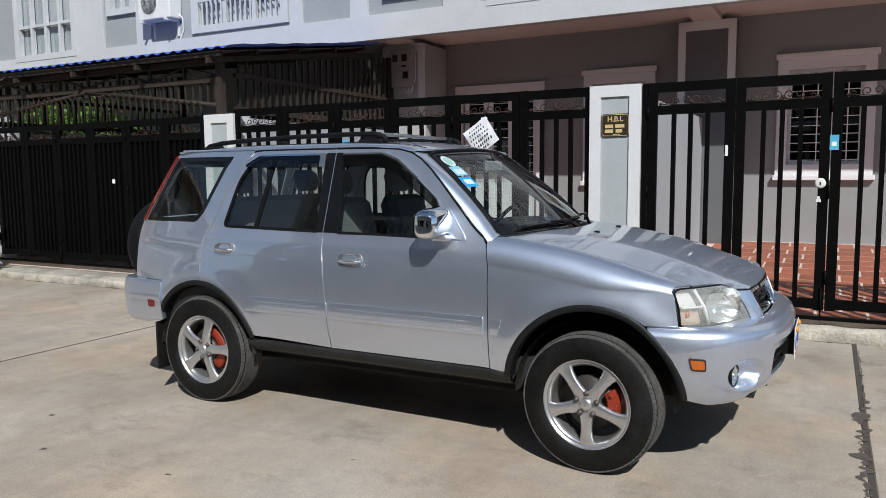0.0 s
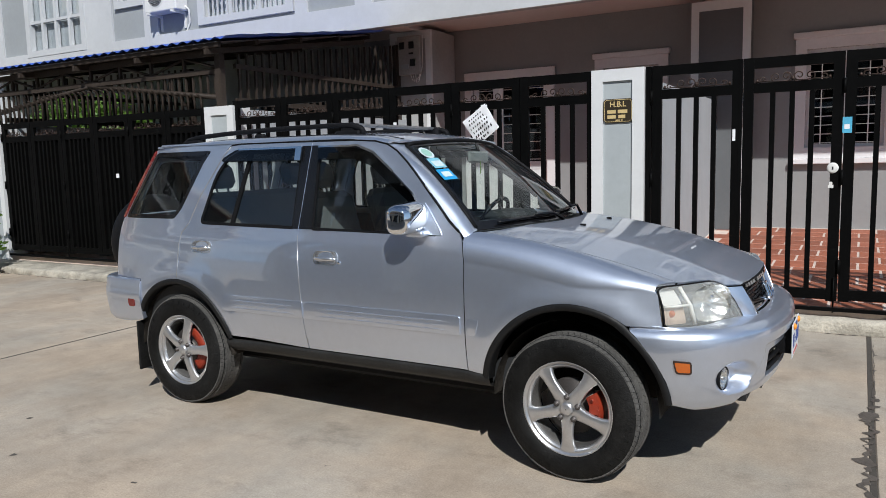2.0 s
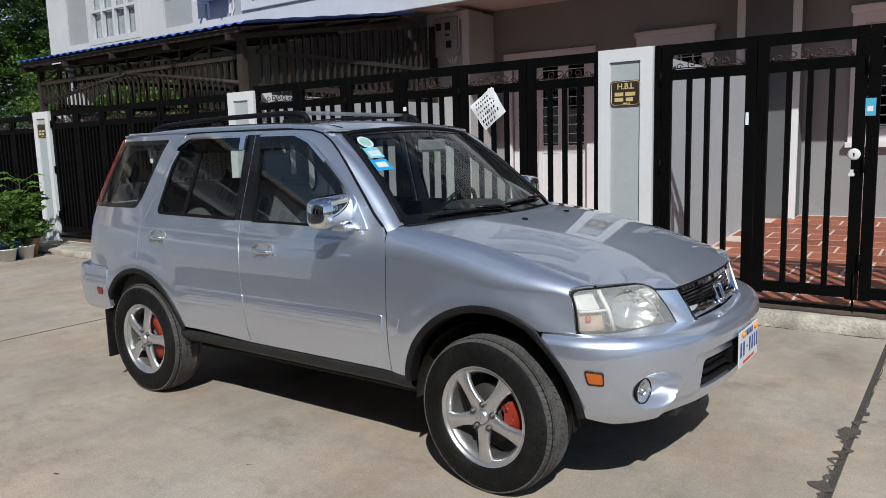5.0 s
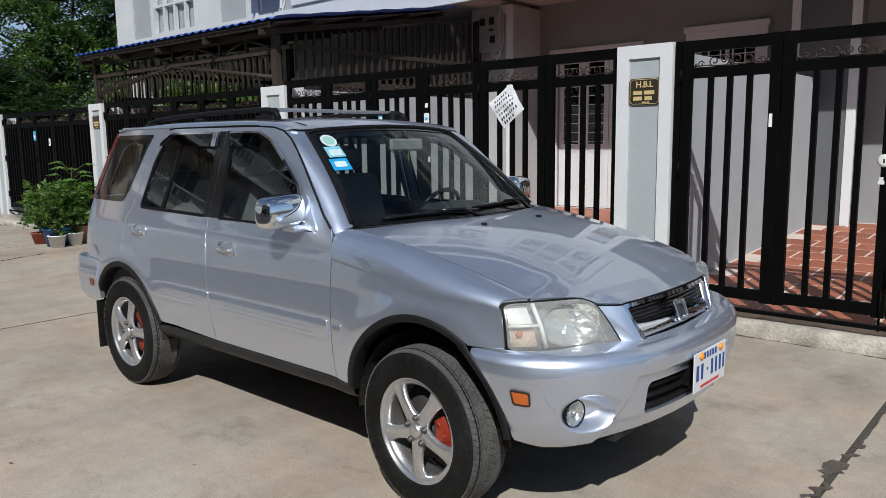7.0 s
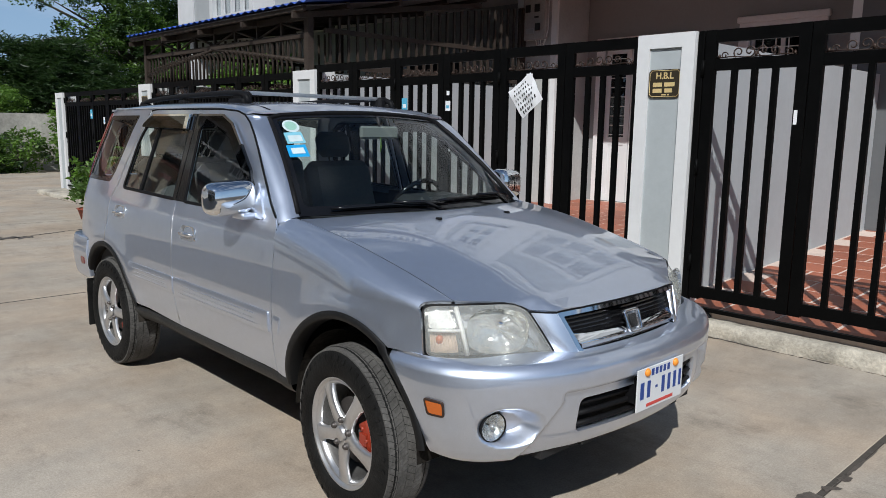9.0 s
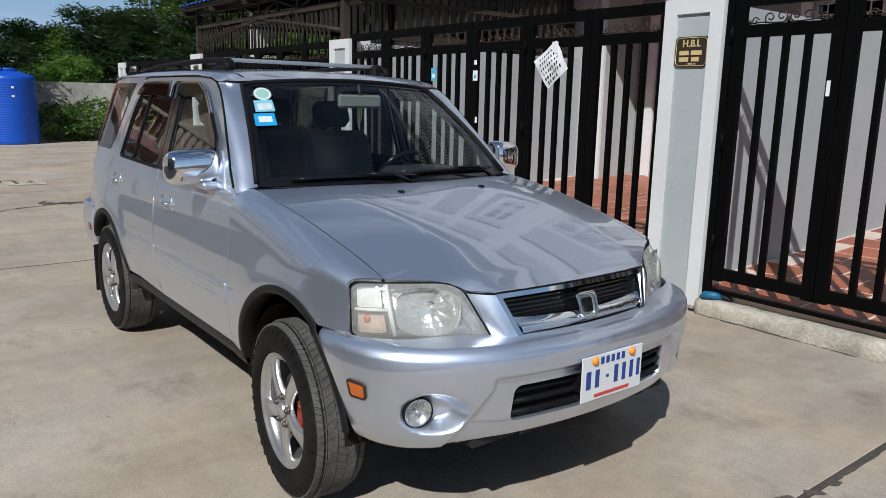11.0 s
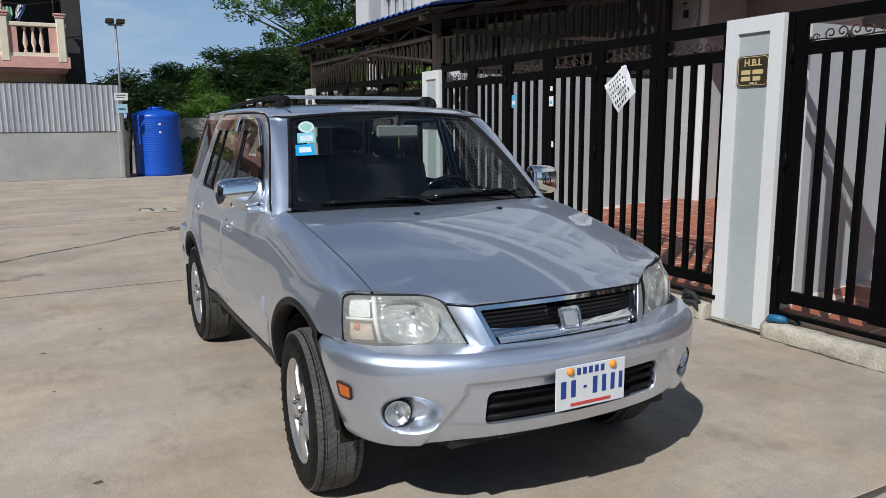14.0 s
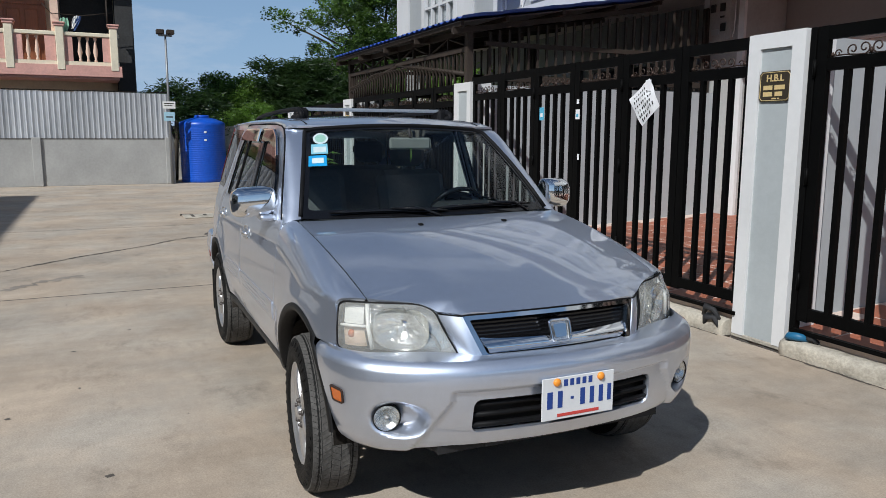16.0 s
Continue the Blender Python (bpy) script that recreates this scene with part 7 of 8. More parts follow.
sheet("tailgate", [(-0.785, 0.78), (0.785, 0.78), (0.735, 1.15), (0.632, 1.63), (-0.632, 1.63), (-0.735, 1.15)], tail, (0.06, 0.05), PAINT, car, "silver tailgate", [rounded([(-0.66, 1.20), (0.66, 1.20), (0.575, 1.56), (-0.575, 1.56)], 0.05)], mid=(-1.4, 0, 0.9))
sheet("rear_window", rounded([(-0.67, 1.19), (0.67, 1.19), (0.585, 1.57), (-0.585, 1.57)], 0.05), tail, (0.08, 0.06), SIDEGLASS, car, "tinted rear window", flange=0, mid=(-1.4, 0, 0.9), lift=-0.006)
rplan = [(-3.51, 0.0), (-3.505, 0.3), (-3.49, 0.55), (-3.455, 0.74), (-3.385, 0.836), (-3.26, 0.872), (-2.985, 0.880)]
rl = [0.0]
for (xa, ya), (xb, yb) in zip(rplan, rplan[1:]):
    rl.append(rl[-1] + math.hypot(xb - xa, yb - ya))
rpx, rpy = spl(rl, [p[0] for p in rplan]), spl(rl, [p[1] for p in rplan])
rlip = spl([0.48, 0.52, 0.58, 0.64, 0.70, 0.76, 0.80, 0.84], [0.05, 0.018, 0.006, 0.0, 0.0, 0.006, 0.02, 0.12])


def rear_bumper_at(u, v):
    t, s, e = abs(u), (1 if u >= 0 else -1), 0.004
    tx, ty = rpx(t + e) - rpx(t - e), rpy(t + e) - rpy(t - e)
    k = math.hypot(tx, ty)
    d = rlip(v) - 0.004 * ss(0.655, 0.66, v) * (1 - ss(0.70, 0.705, v))
    return (rpx(t) + ty / k * d, s * (rpy(t) - tx / k * d), min(v, 0.79))


sheet("rear_bumper", [(-rl[-1], 0.52), (-1.1, 0.49), (1.1, 0.49), (rl[-1], 0.52), (rl[-1] + 0.0, 0.83), (-rl[-1], 0.83)], rear_bumper_at, (0.03, 0.02), PAINT, car, "silver rear bumper", flange=0.03, mid=(-2.8, 0, 0.6))
for s in (-1, 1):
    sheet("rear_marker", rounded([(rl[-1] - 0.115, 0.605), (rl[-1] - 0.06, 0.605), (rl[-1] - 0.055, 0.655), (rl[-1] - 0.12, 0.655)], 0.008, 3), lambda u, v, s=s: rear_bumper_at(s * u, v), (0.02, 0.02), TAILRED, car, "small red side marker", mid=(-2.8, 0, 0.6), lift=0.005)
sp = part("spare_wheel", lathe(bmesh.new(), [(0.03, -0.215), (0.22, -0.215), (0.29, -0.205), (0.325, -0.18), (0.348, -0.14), (0.352, -0.10), (0.352, -0.05), (0.33, -0.01), (0.25, 0.01)], 48, "x", (-3.50, -0.235, 0.965)), TRIM, car, "black covered spare wheel")

# ---- cabin ----
part("cabin_floor", boxes((-3.15, -0.2, -0.74, 0.74, 0.36, 0.52)), CABIN, car, "dark cabin floor")
part("underbody", boxes((-3.05, -0.45, -0.60, 0.60, 0.27, 0.358), r=0.02), TRIM, car, "dark underbody")
# unseen box added in the nose to stop light through the wheel wells
part("light_blocker", boxes((-0.45, 0.64, -0.53, 0.53, 0.36, 0.742), r=0.02), UNLITDARK, car, "unseen dark box that blocks light through the wheel wells")
part("fire_wall", boxes((-0.58, -0.50, -0.76, 0.76, 0.52, 1.08)), CABIN, car)
bm = boxes((-0.98, -0.50, -0.74, 0.74, 0.86, 1.12), r=0.04)
dash = part("dashboard", bm, CABIN, car, "dark dashboard")
part("dash_top", boxes((-0.92, -0.42, -0.70, 0.70, 1.121, 1.145), r=0.01), CABIN, dash)
part("instrument_hood", boxes((-0.99, -0.74, 0.18, 0.56, 1.12, 1.19), r=0.03), CABIN, dash)
sw = bmesh.new()
cen = Vector((-1.00, 0.36, 1.10))
ax = Matrix.Rotation(radians(28), 3, "Y")
tube(sw, [cen + ax @ Vector((0, 0.185 * math.cos(a), 0.185 * math.sin(a))) for a in (2 * math.pi * i / 28 for i in range(29))], 0.014, 8, False)
for a in (0.3, math.pi - 0.3, -math.pi / 2):
    tube(sw, [cen + ax @ Vector((0.02, 0.03 * math.cos(a), 0.03 * math.sin(a))), cen + ax @ Vector((0, 0.18 * math.cos(a), 0.18 * math.sin(a)))], 0.014, 6)
lathe(sw, [(0.01, 0.0), (0.06, 0.005), (0.06, 0.03)], 16, "x", cen + Vector((-0.005, 0, 0)))
part("steering_wheel", sw, GLOSSBLACK, car, "black steering wheel")


def seat(x, y, w, rows):
    bm = boxes((x - 0.27, x + 0.25, y - w / 2, y + w / 2, 0.62, 0.80), r=0.05)
    st = part("seat", bm, SEAT, car, "grey cloth seat")
    bm = boxes((-0.07, 0.07, y - w / 2, y + w / 2, 0.0, 0.60), r=0.05)
    m = Matrix.Translation((x - 0.24, 0, 0.76)) @ Matrix.Rotation(radians(-16), 4, "Y")
    bm.transform(m)
    part("backrest", bm, SEAT, st)
    part("seat_base", boxes((x - 0.22, x + 0.2, y - w / 2 + 0.03, y + w / 2 - 0.03, 0.52, 0.625)), CABIN, st)
    for yy in rows:
        bm = boxes((-0.05, 0.05, yy - 0.13, yy + 0.13, 0.63, 0.80), r=0.04)
        for d in (-0.05, 0.05):
            tube(bm, [(0, yy + d, 0.56), (0, yy + d, 0.66)], 0.007, 6)
        bm.transform(m)
        part("headrest", bm, SEAT, st)


seat(-1.42, -0.37, 0.50, (-0.37,))
seat(-1.42, 0.37, 0.50, (0.37,))
seat(-2.28, 0.0, 1.26, (-0.38, 0.38))
sheet("headlining", [(-2.9, -1.0), (-1.14, -1.0), (-1.14, 1.0), (-2.9, 1.0)], lambda x, v: (x, 0.585 * v, roof_c(x) - 0.034 * v * v - 0.045), (0.2, 0.25), LINING, car, "pale headlining", flange=0)
for s in (-1, 1):
    fs = flank_at(s)
    sheet("door_card", [(-0.62, 0.50), (-3.1, 0.50), (-3.1, 1.16), (-2.4, 1.135), (-0.66, 1.11)], fs, (0.1, 0.1), CABIN, car, "dark door lining", flange=0, lift=-0.055)
    part("pillar_lining", boxes((-1.70, -1.58, s * 0.74 - 0.02, s * 0.74 + 0.02, 0.5, 1.14)), CABIN, car)
bm = boxes((-0.925, -0.905, -0.13 + 0.02, 0.13 + 0.02, 1.500, 1.572), r=0.012)
rv = part("rear_view_mirror", bm, LINING, car, "interior mirror with a hanging charm")
part("mirror_glass", boxes((-0.928, -0.9255, -0.10, 0.14, 1.515, 1.568)), CHROME, rv)
part("mirror_stem", tube(bmesh.new(), [(-0.91, 0.02, 1.57), (-0.93, 0.02, 1.62)], 0.009, 6), CABIN, rv)
part("charm", tube(bmesh.new(), [(-0.90, 0.02, 1.51), (-0.90, 0.022, 1.46), (-0.90, 0.018, 1.43)], [0.002, 0.005, 0.002], 6), LEAFLIGHT, rv)

# ---- notices and small things at the gates ----
PAPER = shade("white_paper", (0.80, 0.80, 0.82), 0.8, 0, 0.04, 20, 0.06, 0.03, 60)
INK = shade("black_ink", (0.02, 0.02, 0.022), 0.8)
STICKER = shade("blue_label", (0.10, 0.42, 0.62), 0.5)
HOSE = shade("blue_pipe", (0.015, 0.12, 0.24), 0.5)
note = thing("paper_notice", "crumpled white paper notice with black writing tied to the gate", "notice", (-3.42, GY - 0.035, 1.88))
bm, rows = bmesh.new(), []
for i in range(11):
    row = []
    for j in range(13):
        u, v = i / 10 - 0.5, j / 12 - 0.5
        x, z = 0.31 * u, 0.30 * v
        c, sn = math.cos(0.60), math.sin(0.60)
        y = 0.014 * noise.noise((u * 3, v * 3, 2)) + 0.02 * abs(u + v) - 0.012
        row.append(bm.verts.new((x * c - z * sn, y - 0.01, x * sn + z * c)))
    rows.append(row)
for a, b in zip(rows, rows[1:]):
    for j in range(12):
        bm.faces.new((a[j], b[j], b[j + 1], a[j + 1]))
part("sheet", bm, PAPER, note)
part("fold", box(0.0, 0.07, -0.012, -0.006, 0.10, 0.20), PAPER, note, "folded white tab")
rng = random.Random(8)
for v, n_, u_, hh in ((0.36, 6, -0.30, 0.035), (0.22, 7, -0.36, 0.045), (0.07, 8, -0.40, 0.04), (-0.08, 7, -0.38, 0.05), (-0.24, 8, -0.40, 0.055), (-0.39, 5, -0.36, 0.05)):
    for q in range(n_):
        u0 = u_ + 0.098 * q + rng.uniform(-0.008, 0.008)
        bm = bmesh.new()
        c, sn = math.cos(0.60), math.sin(0.60)
        row = []
        for u in (u0, u0 + 0.03 + rng.uniform(0, 0.03)):
            pts = []
            for dv in (-hh * rng.uniform(0.6, 1.0), hh * rng.uniform(0.6, 1.0)):
                x, z = 0.31 * (u + dv * 0.25), 0.30 * (v + dv)
                y = 0.014 * noise.noise((u * 3, (v + dv) * 3, 2)) + 0.02 * abs(u + v + dv) - 0.012
                pts.append(bm.verts.new((x * c - z * sn, y - 0.0135, x * sn + z * c)))
            row.append(pts)
        bm.faces.new((row[0][0], row[1][0], row[1][1], row[0][1]))
        part("writing_bar", bm, INK, note, "black bar of writing")
for x, z, w, h, m, lab in ((-0.085, 1.73, 0.035, 0.065, STICKER, "torn pale blue label on the gate stile"), (-5.18, 1.82, 0.045, 0.07, STICKER, "pale blue label on the gate stile"), (-4.49, 1.80, 0.035, 0.05, PAPER, "small white label on the gate stile"), (-4.49, 1.93, 0.02, 0.022, PAPER, "small white label on the gate stile"), (-4.46, 1.36, 0.015, 0.03, PAPER, "small white label on the gate stile"), (-15.0, 1.75, 0.06, 0.09, STICKER, "pale blue label on the far gate"), (-14.3, 1.62, 0.04, 0.07, PAPER, "small white label on the far gate"), (-9.2, 1.42, 0.03, 0.03, PAPER, "small white label on the black gate"), (-0.96, 1.68, 0.012, 0.05, PAPER, "thin white scrap on the gate stile")):
    t = thing("gate_label", lab, "label", (x, GY - 0.024, z))
    part("card", box(-w, w, -0.003, 0.0, -h, h), m, t)
    if w > 0.03:
        part("mark", box(-w * 0.6, w * 0.5, -0.0045, -0.0025, -h * 0.5, h * 0.1), PAPER if m is STICKER else STICKER, t)
lock = thing("gate_lock", "round pale lock plate on the black gate stile", "lock", (-0.18, GY - 0.022, 1.38))
part("plate", lathe(bmesh.new(), [(0.045, 0.0), (0.045, -0.006), (0.03, -0.010), (0.004, -0.011)], 20, "y", (0, 0, 0)), ACWHITE, lock)
part("keyhole", box(-0.006, 0.006, -0.013, -0.008, -0.015, 0.012), INK, lock)
lt = thing("latch", "small white latch on the gate stile", "latch", (-0.19, GY - 0.022, 1.235))
part("latch_body", boxes((-0.02, 0.02, -0.012, 0, -0.02, 0.005), (-0.012, 0.012, -0.012, 0, 0.005, 0.03)), ACWHITE, lt)
hp = thing("water_pipe", "bent blue plastic pipe end beside the pillar foot", "pipe", (-1.62, 7.262, 0.12))
part("pipe", tube(bmesh.new(), [(-0.07, -0.02, 0.01), (-0.03, -0.04, 0.035), (0.03, -0.03, 0.04), (0.08, 0.02, 0.03)], [0.018, 0.030, 0.030, 0.024], 10), HOSE, hp)
part("wrap", tube(bmesh.new(), [(0.07, 0.01, 0.035), (0.12, 0.02, 0.04), (0.15, 0.04, 0.01)], [0.024, 0.022, 0.012], 8), INK, hp)
rg = thing("rag", "dark rag stuffed at the foot of the gate", "rag", (-2.42, 7.24, 0.10))
bm = bmesh.new()
for pts in (((-0.10, 0, 0.02), (-0.04, -0.03, 0.10), (0.04, -0.03, 0.09), (0.10, 0.0, 0.0)), ((-0.06, -0.02, -0.06), (-0.02, -0.05, 0.02), (0.06, -0.04, 0.03), (0.12, -0.01, -0.08))):
    tube(bm, pts, [0.014, 0.028, 0.024, 0.012], 7)
part("cloth", bm, INK, rg)


# ---- plants ----
def leaves(bm, rng, centre, spread_, count, size, flat=0.4, slim=0.27):
    """Small bent leaves scattered through a clump."""
    for _ in range(count):
        while True:
            p = Vector((rng.uniform(-1, 1), rng.uniform(-1, 1), rng.uniform(-1, 1)))
            if p.length < 1:
                break
        p = Vector((centre[0] + p.x * spread_[0], centre[1] + p.y * spread_[1], centre[2] + p.z * spread_[2]))
        a, t = rng.uniform(0, 2 * math.pi), rng.gauss(0, flat)
        d = Vector((math.cos(a) * math.cos(t), math.sin(a) * math.cos(t), math.sin(t)))
        q = d.orthogonal().normalized()
        q.rotate(Matrix.Rotation(rng.uniform(-0.9, 0.9), 3, d))
        l = size * rng.uniform(0.6, 1.35)
        up = d.cross(q) * l * 0.12
        v = [bm.verts.new(x) for x in (p, p + d * l * 0.5 + q * l * slim + up, p + d * l, p + d * l * 0.5 - q * l * slim + up)]
        bm.faces.new((v[0], v[1], v[2]))
        bm.faces.new((v[0], v[2], v[3]))


def tree(name, label, base, trunk, blobs, clumps, per, size, mats, seed, clump=0.45, slim=0.27):
    """A tree or shrub: trunk, limbs to each mass of its crown, and leaves in uneven clumps."""
    rng = random.Random(seed)
    t = thing(name, label, "tree" if name == "tree" else "shrub", base)
    h = trunk[-1][2]
    part("trunk", tube(bmesh.new(), trunk, [0.22 * (h / 6) * (1 - 0.6 * i / (len(trunk) - 1)) for i in range(len(trunk))], 9), BARK, t)
    for (cx, cy, cz), (rx, ry, rz) in blobs:
        j = max(0, min(len(trunk) - 1, int(len(trunk) * 0.55)))
        s0 = Vector(trunk[j])
        e = Vector((cx, cy, cz))
        mid_ = s0.lerp(e, 0.55) + Vector((0, 0, 0.25))
        part("limb", tube(bmesh.new(), [s0, mid_, e], [0.07 * h / 6 + 0.02, 0.045 * h / 6 + 0.012, 0.012], 6), BARK, t)
    vol = [rx * ry * rz for _, (rx, ry, rz) in blobs]
    bms = [bmesh.new() for _ in mats]
    for (c, r), w in zip(blobs, vol):
        for _ in range(max(4, int(clumps * w / sum(vol)))):
            while True:
                p = Vector((rng.uniform(-1, 1), rng.uniform(-1, 1), rng.uniform(-1, 1)))
                if 0.25 < p.length < 1:
                    break
            p = p.normalized() * (p.length ** 0.5)
            cc = (c[0] + p.x * r[0], c[1] + p.y * r[1], c[2] + p.z * r[2])
            k = clump * rng.uniform(0.6, 1.4)
            leaves(bms[rng.choices(range(len(mats)), [3, 2, 1][: len(mats)])[0]], rng, cc, (k, k, k * 0.6), per, size, 0.4, slim)
    for b_, m in zip(bms, mats):
        tagged(part("crown", b_, m, t), "", "", "", "stuff")
    return t


tree("tree", "broad dark green tree behind the boundary wall", (-30.5, 15.0, -0.05), [(0, 0, 0), (0.1, -0.1, 2.0), (-0.1, -0.3, 4.0), (0, -0.2, 6.0)],
     [((0, 0.3, 7.0), (2.8, 2.6, 2.4)), ((0.8, 2.6, 4.6), (2.6, 2.6, 2.6)), ((0.6, -0.8, 4.4), (2.0, 1.6, 2.0)), ((0, -2.2, 6.7), (1.2, 1.5, 0.65)), ((0.2, -3.8, 6.25), (0.8, 1.1, 0.42)), ((0.2, -4.9, 6.45), (0.5, 0.6, 0.3)), ((-0.5, 0.5, 9.3), (2.6, 2.6, 1.6)), ((0.0, -2.3, 4.4), (1.6, 1.5, 1.7)), ((0.4, 1.8, 6.2), (2.2, 2.2, 2.0)), ((-0.5, -1.5, 8.4), (2.0, 1.8, 1.4)), ((1.2, 4.5, 2.5), (2.0, 2.4, 2.4))],
     1900, 74, 0.125, (LEAFDARK, LEAF, LEAFLIGHT), 3, 0.42)
tree("tree", "leafy green tree over the far gate", (-25.8, 17.5, -0.05), [(0, 0, 0), (0, 0.1, 1.5), (0.1, 0, 3.0)],
     [((0, -1.0, 3.6), (2.2, 2.6, 2.2)), ((0.5, 1.5, 4.6), (2.2, 2.6, 2.4)), ((0, -3.4, 2.3), (1.4, 1.4, 1.6))], 620, 70, 0.115, (LEAFDARK, LEAF, LEAFLIGHT), 5)
tree("shrub", "dark feathery shrub behind the boundary wall", (-28.0, 10.3, -0.05), [(0, 0, 0), (0, 0, 1.2), (0.1, 0, 2.6)],
     [((0, 0, 2.9), (0.9, 1.2, 1.3)), ((0, -0.7, 3.7), (0.5, 0.9, 0.6)), ((0, -1.3, 4.15), (0.3, 0.4, 0.35)), ((0, 0.3, 4.1), (0.6, 0.8, 0.5)), ((0, 1.5, 2.6), (1.0, 1.1, 1.2))], 300, 100, 0.27, (LEAFDARK, LEAFDARK, LEAFDARK), 7, 0.40, 0.055)
tree("shrub", "bright green shrubs massed behind the water tank", (-29.0, 7.8, -0.05), [(0, 0, 0), (0, 0, 1.0), (0, 0, 2.4)],
     [((0, -0.6, 2.4), (1.0, 1.2, 1.1)), ((0, 0.9, 2.7), (1.1, 1.2, 1.2)), ((-0.6, 0.0, 3.3), (0.9, 1.3, 0.7))], 380, 80, 0.10, (LEAF, LEAFLIGHT, LEAFDARK), 9)
tree("shrub", "thin dark shrub beside the lamp post", (-25.2, 5.2, -0.05), [(0, 0, 0), (0, 0.1, 1.4), (0, 0.2, 2.8)],
     [((0, 0.1, 2.7), (0.5, 0.8, 0.6)), ((0, -0.6, 2.95), (0.3, 0.5, 0.25)), ((-0.2, 1.0, 2.2), (0.6, 0.7, 0.9))], 90, 50, 0.24, (LEAFDARK, LEAFDARK), 11, 0.4, 0.07)
tree("shrub", "light green bush behind the old boundary wall", (-27.0, 7.9, -0.05), [(0, 0, 0), (0, 0, 0.9), (0, 0, 1.8)],
     [((0, -0.5, 2.1), (0.5, 0.7, 0.45)), ((0, 0.6, 2.25), (0.5, 0.7, 0.5))], 110, 60, 0.085, (LEAFLIGHT, LEAFLIGHT, LEAF), 21, 0.25)
tree("shrub", "low green shrubs under the boundary wall", (-24.9, 8.4, -0.05), [(0, 0, 0), (0, 0, 0.4), (0, 0, 0.8)],
     [((0, 0, 0.7), (0.6, 0.9, 0.7)), ((0.1, -1.1, 0.6), (0.5, 0.6, 0.6))], 90, 34, 0.13, (LEAF, LEAFLIGHT, LEAFDARK), 13, 0.3)
tree("shrub", "slender upright shrub beside the far gate", (-24.6, 9.75, -0.05), [(0, 0, 0), (0, 0, 0.8), (0, 0, 1.9)],
     [((0, 0, 1.2), (0.42, 0.42, 1.15))], 70, 34, 0.12, (LEAFLIGHT, LEAF), 15, 0.22)
tree("shrub", "green garden shrubs behind the carport", (-14.5, 11.0, 0.0), [(0, 0, 0), (0, 0, 0.8), (0, 0, 1.6)],
     [((0, 0, 1.9), (1.2, 1.0, 1.2)), ((-1.6, 0.4, 2.2), (1.0, 0.9, 1.0))], 120, 34, 0.16, (LEAFLIGHT, LEAF), 17, 0.35)

POTS = {"blue": shade("blue_pot", (0.03, 0.12, 0.30), 0.5), "red": shade("red_brown_pot", (0.30, 0.07, 0.04), 0.6), "dark": shade("dark_pot", (0.04, 0.045, 0.05), 0.6), "white": shade("white_pot", (0.68, 0.69, 0.68), 0.5), "clay": shade("clay_pot", (0.42, 0.24, 0.14), 0.8)}
SOIL = shade("soil", (0.05, 0.035, 0.025), 0.95, 0, 0.3, 20, 0.3, 0.4, 60)


def potted(x, y, r, h, col, label, fol, seed):
    rng = random.Random(seed)
    p = thing("potted_plant", label, "potted plant", (x, y, 0), "pots by the gate")
    part("pot", lathe(bmesh.new(), [(r * 0.72, 0), (r * 0.98, h * 0.92), (r * 1.06, h * 0.92), (r * 1.06, h), (r * 0.94, h), (r * 0.9, h * 0.86)], 20), POTS[col], p)
    part("soil", lathe(bmesh.new(), [(0.004, h * 0.87), (r * 0.92, h * 0.86)], 20, "z", (0, 0, 0), False), SOIL, p)
    if fol:
        top, wide_, size, count = fol
        bm = bmesh.new()
        for i in range(7):
            a = 2 * math.pi * i / 7
            tube(bm, [(0, 0, h * 0.85), (0.3 * wide_ * math.cos(a), 0.3 * wide_ * math.sin(a), (h + top) * 0.55), (wide_ * 0.6 * math.cos(a), wide_ * 0.6 * math.sin(a), top * 0.92)], [0.010, 0.007, 0.003], 5)
        part("stems", bm, BARK, p)
        bm = bmesh.new()
        for i in range(count):
            a, f = rng.uniform(0, 2 * math.pi), rng.random()
            rr = wide_ * f**0.5
            leaves(bm, rng, (rr * math.cos(a), rr * math.sin(a), h + (top - h) * rng.uniform(0.1, 1)), (0.09, 0.09, 0.07), 9, size)
        tagged(part("foliage", bm, LEAFLIGHT if seed % 2 else LEAF, p), "", "", "", "stuff")
    return p


potted(-12.0, 6.28, 0.17, 0.26, "blue", "leafy plant in a blue plastic pot", (0.95, 0.34, 0.11, 50), 1)
potted(-11.72, 6.06, 0.17, 0.18, "red", "leafy plant in a shallow red-brown pot", (0.70, 0.26, 0.09, 30), 2)
potted(-11.55, 6.22, 0.16, 0.26, "dark", "leafy plant in a dark plastic pot", (0.80, 0.30, 0.10, 40), 3)
potted(-11.22, 6.08, 0.20, 0.28, "blue", "bushy plant in a large blue plastic pot", (0.92, 0.36, 0.10, 60), 4)
potted(-11.02, 6.0, 0.13, 0.19, "white", "seedling in a small white pot", (0.38, 0.10, 0.07, 6), 5)
potted(-11.1, 6.3, 0.13, 0.20, "white", "seedling in a small white pot", (0.45, 0.12, 0.07, 8), 6)
potted(-11.38, 6.45, 0.20, 0.28, "clay", "bushy plant in a clay pot", (0.95, 0.30, 0.11, 60), 7)
cas = potted(-11.5, 6.5, 0.15, 0.25, "dark", "tall plant with fingered leaves in a dark pot", None, 8)
bm = bmesh.new()
tube(bm, [(0, 0, 0.2), (0.02, -0.02, 0.7), (0.0, 0.0, 1.15)], [0.016, 0.012, 0.008], 6)
part("stem", bm, BARK, cas)
rng = random.Random(2)
bm = bmesh.new()
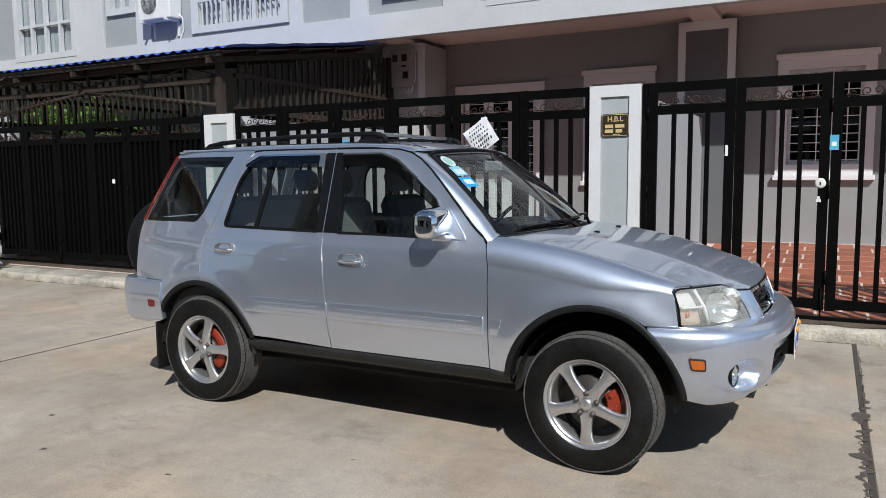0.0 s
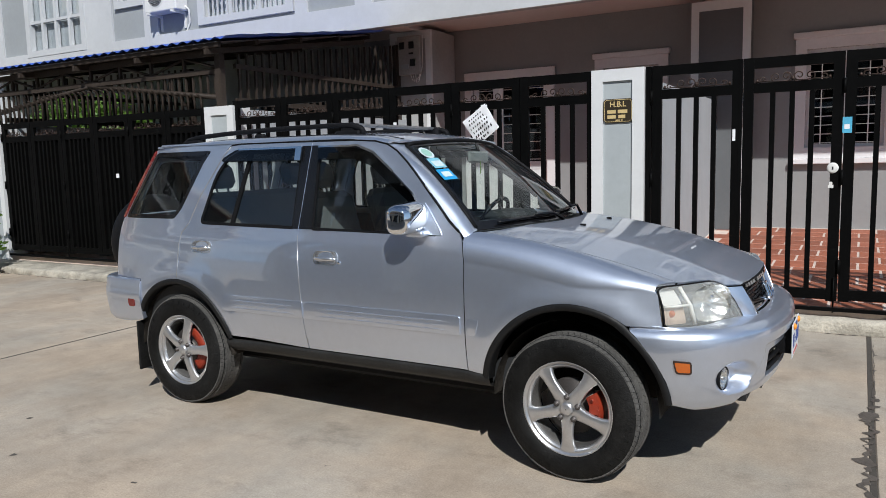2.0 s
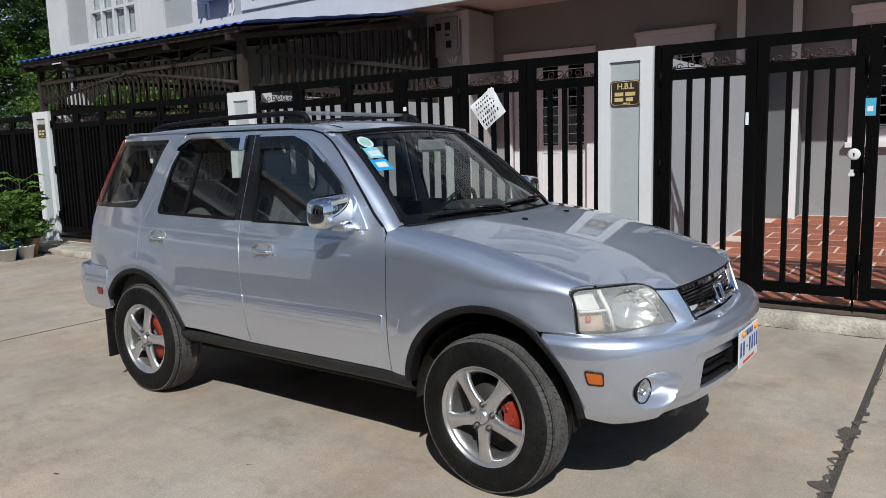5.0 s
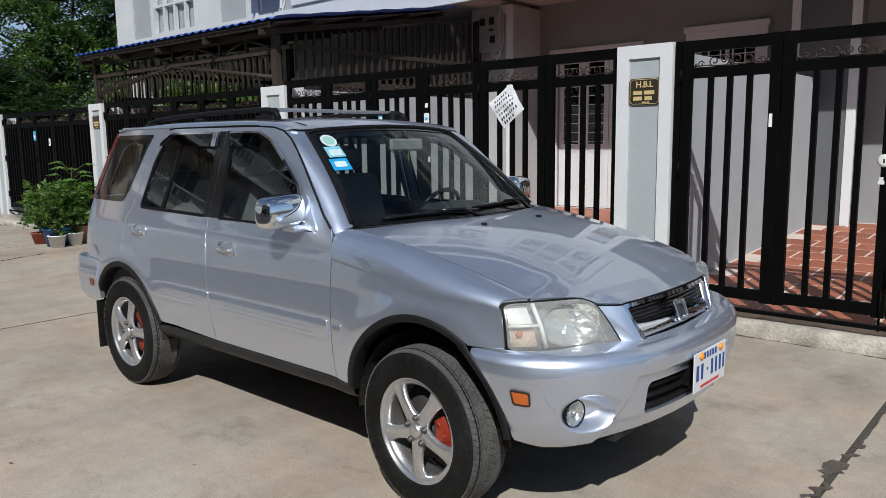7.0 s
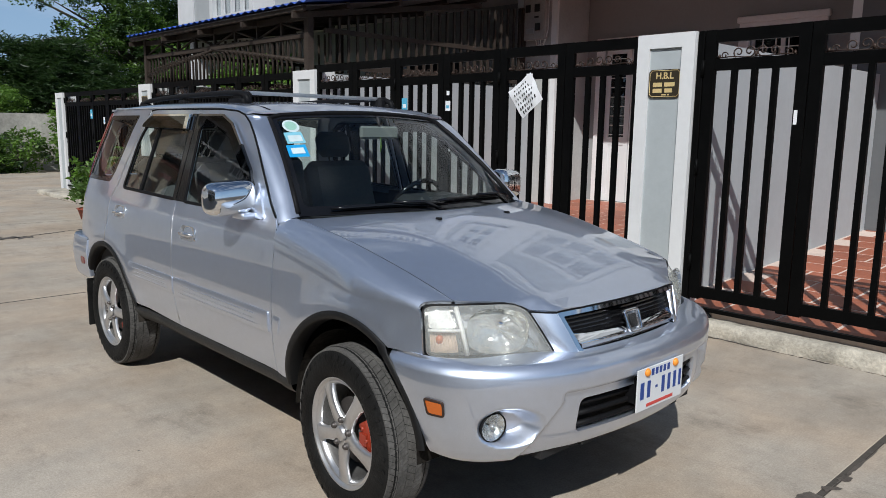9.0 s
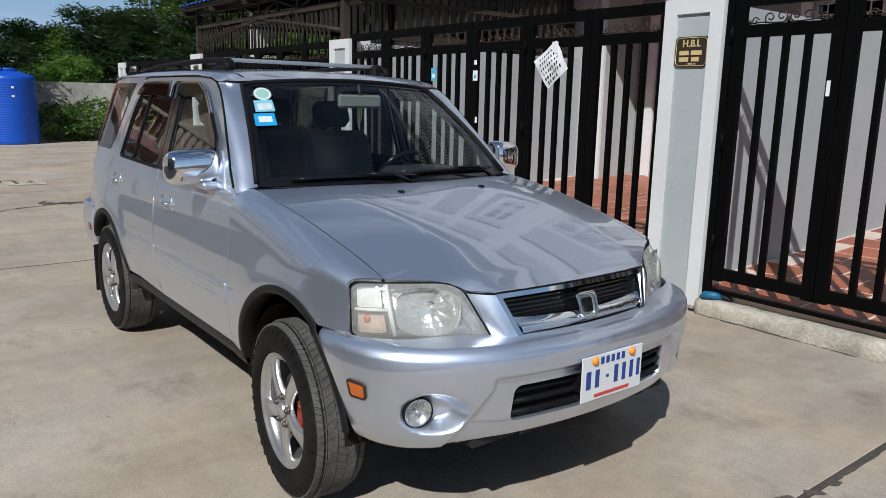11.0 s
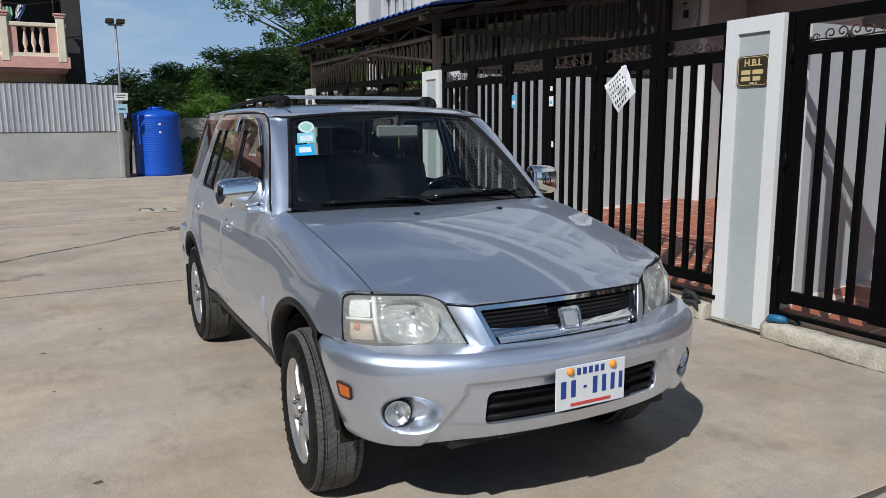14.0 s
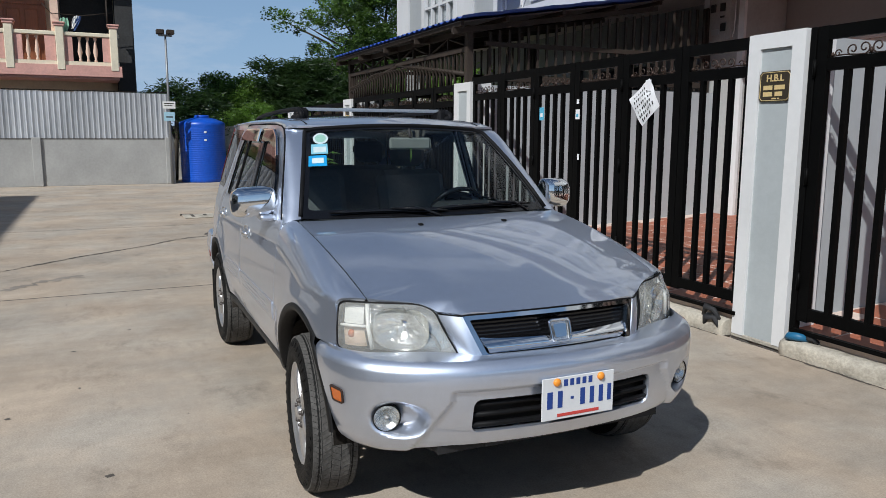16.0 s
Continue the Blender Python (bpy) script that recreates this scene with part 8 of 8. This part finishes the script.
for i in range(13):
    a, z = i * 2.4, 0.75 + 0.5 * i / 13
    c = Vector((0.24 * math.cos(a), 0.24 * math.sin(a), z + 0.10))
    tube(bm, [(0, 0, z - 0.05), c], 0.004, 4)
    for j in range(7):
        b_ = a + (j - 3) * 0.5
        d = Vector((math.cos(b_), math.sin(b_), -0.35 + 0.1 * rng.random())).normalized()
        q = Vector((-math.sin(b_), math.cos(b_), 0)) * 0.026
        l = 0.20 - 0.02 * abs(j - 3)
        v = [bm.verts.new(x) for x in (c, c + d * l * 0.55 + q, c + d * l, c + d * l * 0.55 - q)]
        bm.faces.new(v)
tagged(part("foliage", bm, LEAFLIGHT, cas), "", "", "", "stuff")

# ---- distant house ----
ROOFBROWN = shade("dark_roof", (0.075, 0.07, 0.068), 0.8, 0, 0.2, 4, 0.2, 0.1, 40)
fh = thing("distant_house", "pale house with a wide dark roof beyond the trees", "house", (-42.0, 16.5, 0))
part("wall", boxes((-7, -1.0, -2.1, 4.2, 0, 5.5)), WHITE, fh)
bm = bmesh.new()
eave = [bm.verts.new(p) for p in ((0.0, -3.1, 5.6), (0.0, 5.2, 5.6), (-8.0, 5.2, 5.6), (-8.0, -3.1, 5.6))]
ridge = [bm.verts.new(p) for p in ((-4.0, -0.2, 6.5), (-4.0, 2.4, 6.5))]
for f in ((eave[0], eave[1], ridge[1], ridge[0]), (eave[1], eave[2], ridge[1]), (eave[2], eave[3], ridge[0], ridge[1]), (eave[3], eave[0], ridge[0]), (eave[3], eave[2], eave[1], eave[0])):
    bm.faces.new(f)
bx(bm, -0.02, 0.06, -3.15, 5.25, 5.42, 5.6)
part("roof", bm, ROOFBROWN, fh, "dark low hipped roof")
for i, y in enumerate((-1.8, 0.6, 2.8)):
    part("window", boxes((-1.0, -0.96, y - 0.4, y + 0.4, 3.0, 4.4)), UNLITDARK, fh)

# ---- courtyard tiles ----
TL, TW, TG = 0.425, 0.40, 0.026
tile_me = mesh_of("tile", box(-TL / 2 + TG / 2, TL / 2 - TG / 2, -TW / 2 + TG / 2, TW / 2 - TG / 2, -0.02, 0.003, 0.002), TILE)
tf = tagged(new("floor_tiles"), "large red clay tiles laid in running bond with pale joints", "floor", "", "structure")
count, rest = 0, bmesh.new()
for bay0, bay1, near_bay in ((-1.88, 3.0, True), (-7.0, -2.1, False)):
    row = 0
    y = 7.53
    while y < WY - 0.1:
        x = bay0 + TL / 2 + (TL / 2 if row % 2 else 0)
        while x < bay1 - TL / 2:
            if count < 300:
                part("tile", tile_me, None, tf, "", (x, y, court_z(y))).rotation_euler = (math.atan(0.042), 0, 0)
                count += 1
            else:
                for v in bx(rest, x - TL / 2 + TG / 2, x + TL / 2 - TG / 2, y - TW / 2 + TG / 2, y + TW / 2 - TG / 2, -0.02, 0.003):
                    v.co.z += court_z(v.co.y)
            x += TL
        y += TW
        row += 1
tagged(part("more_tiles", rest, TILE, tf), "", "", "", "stuff")
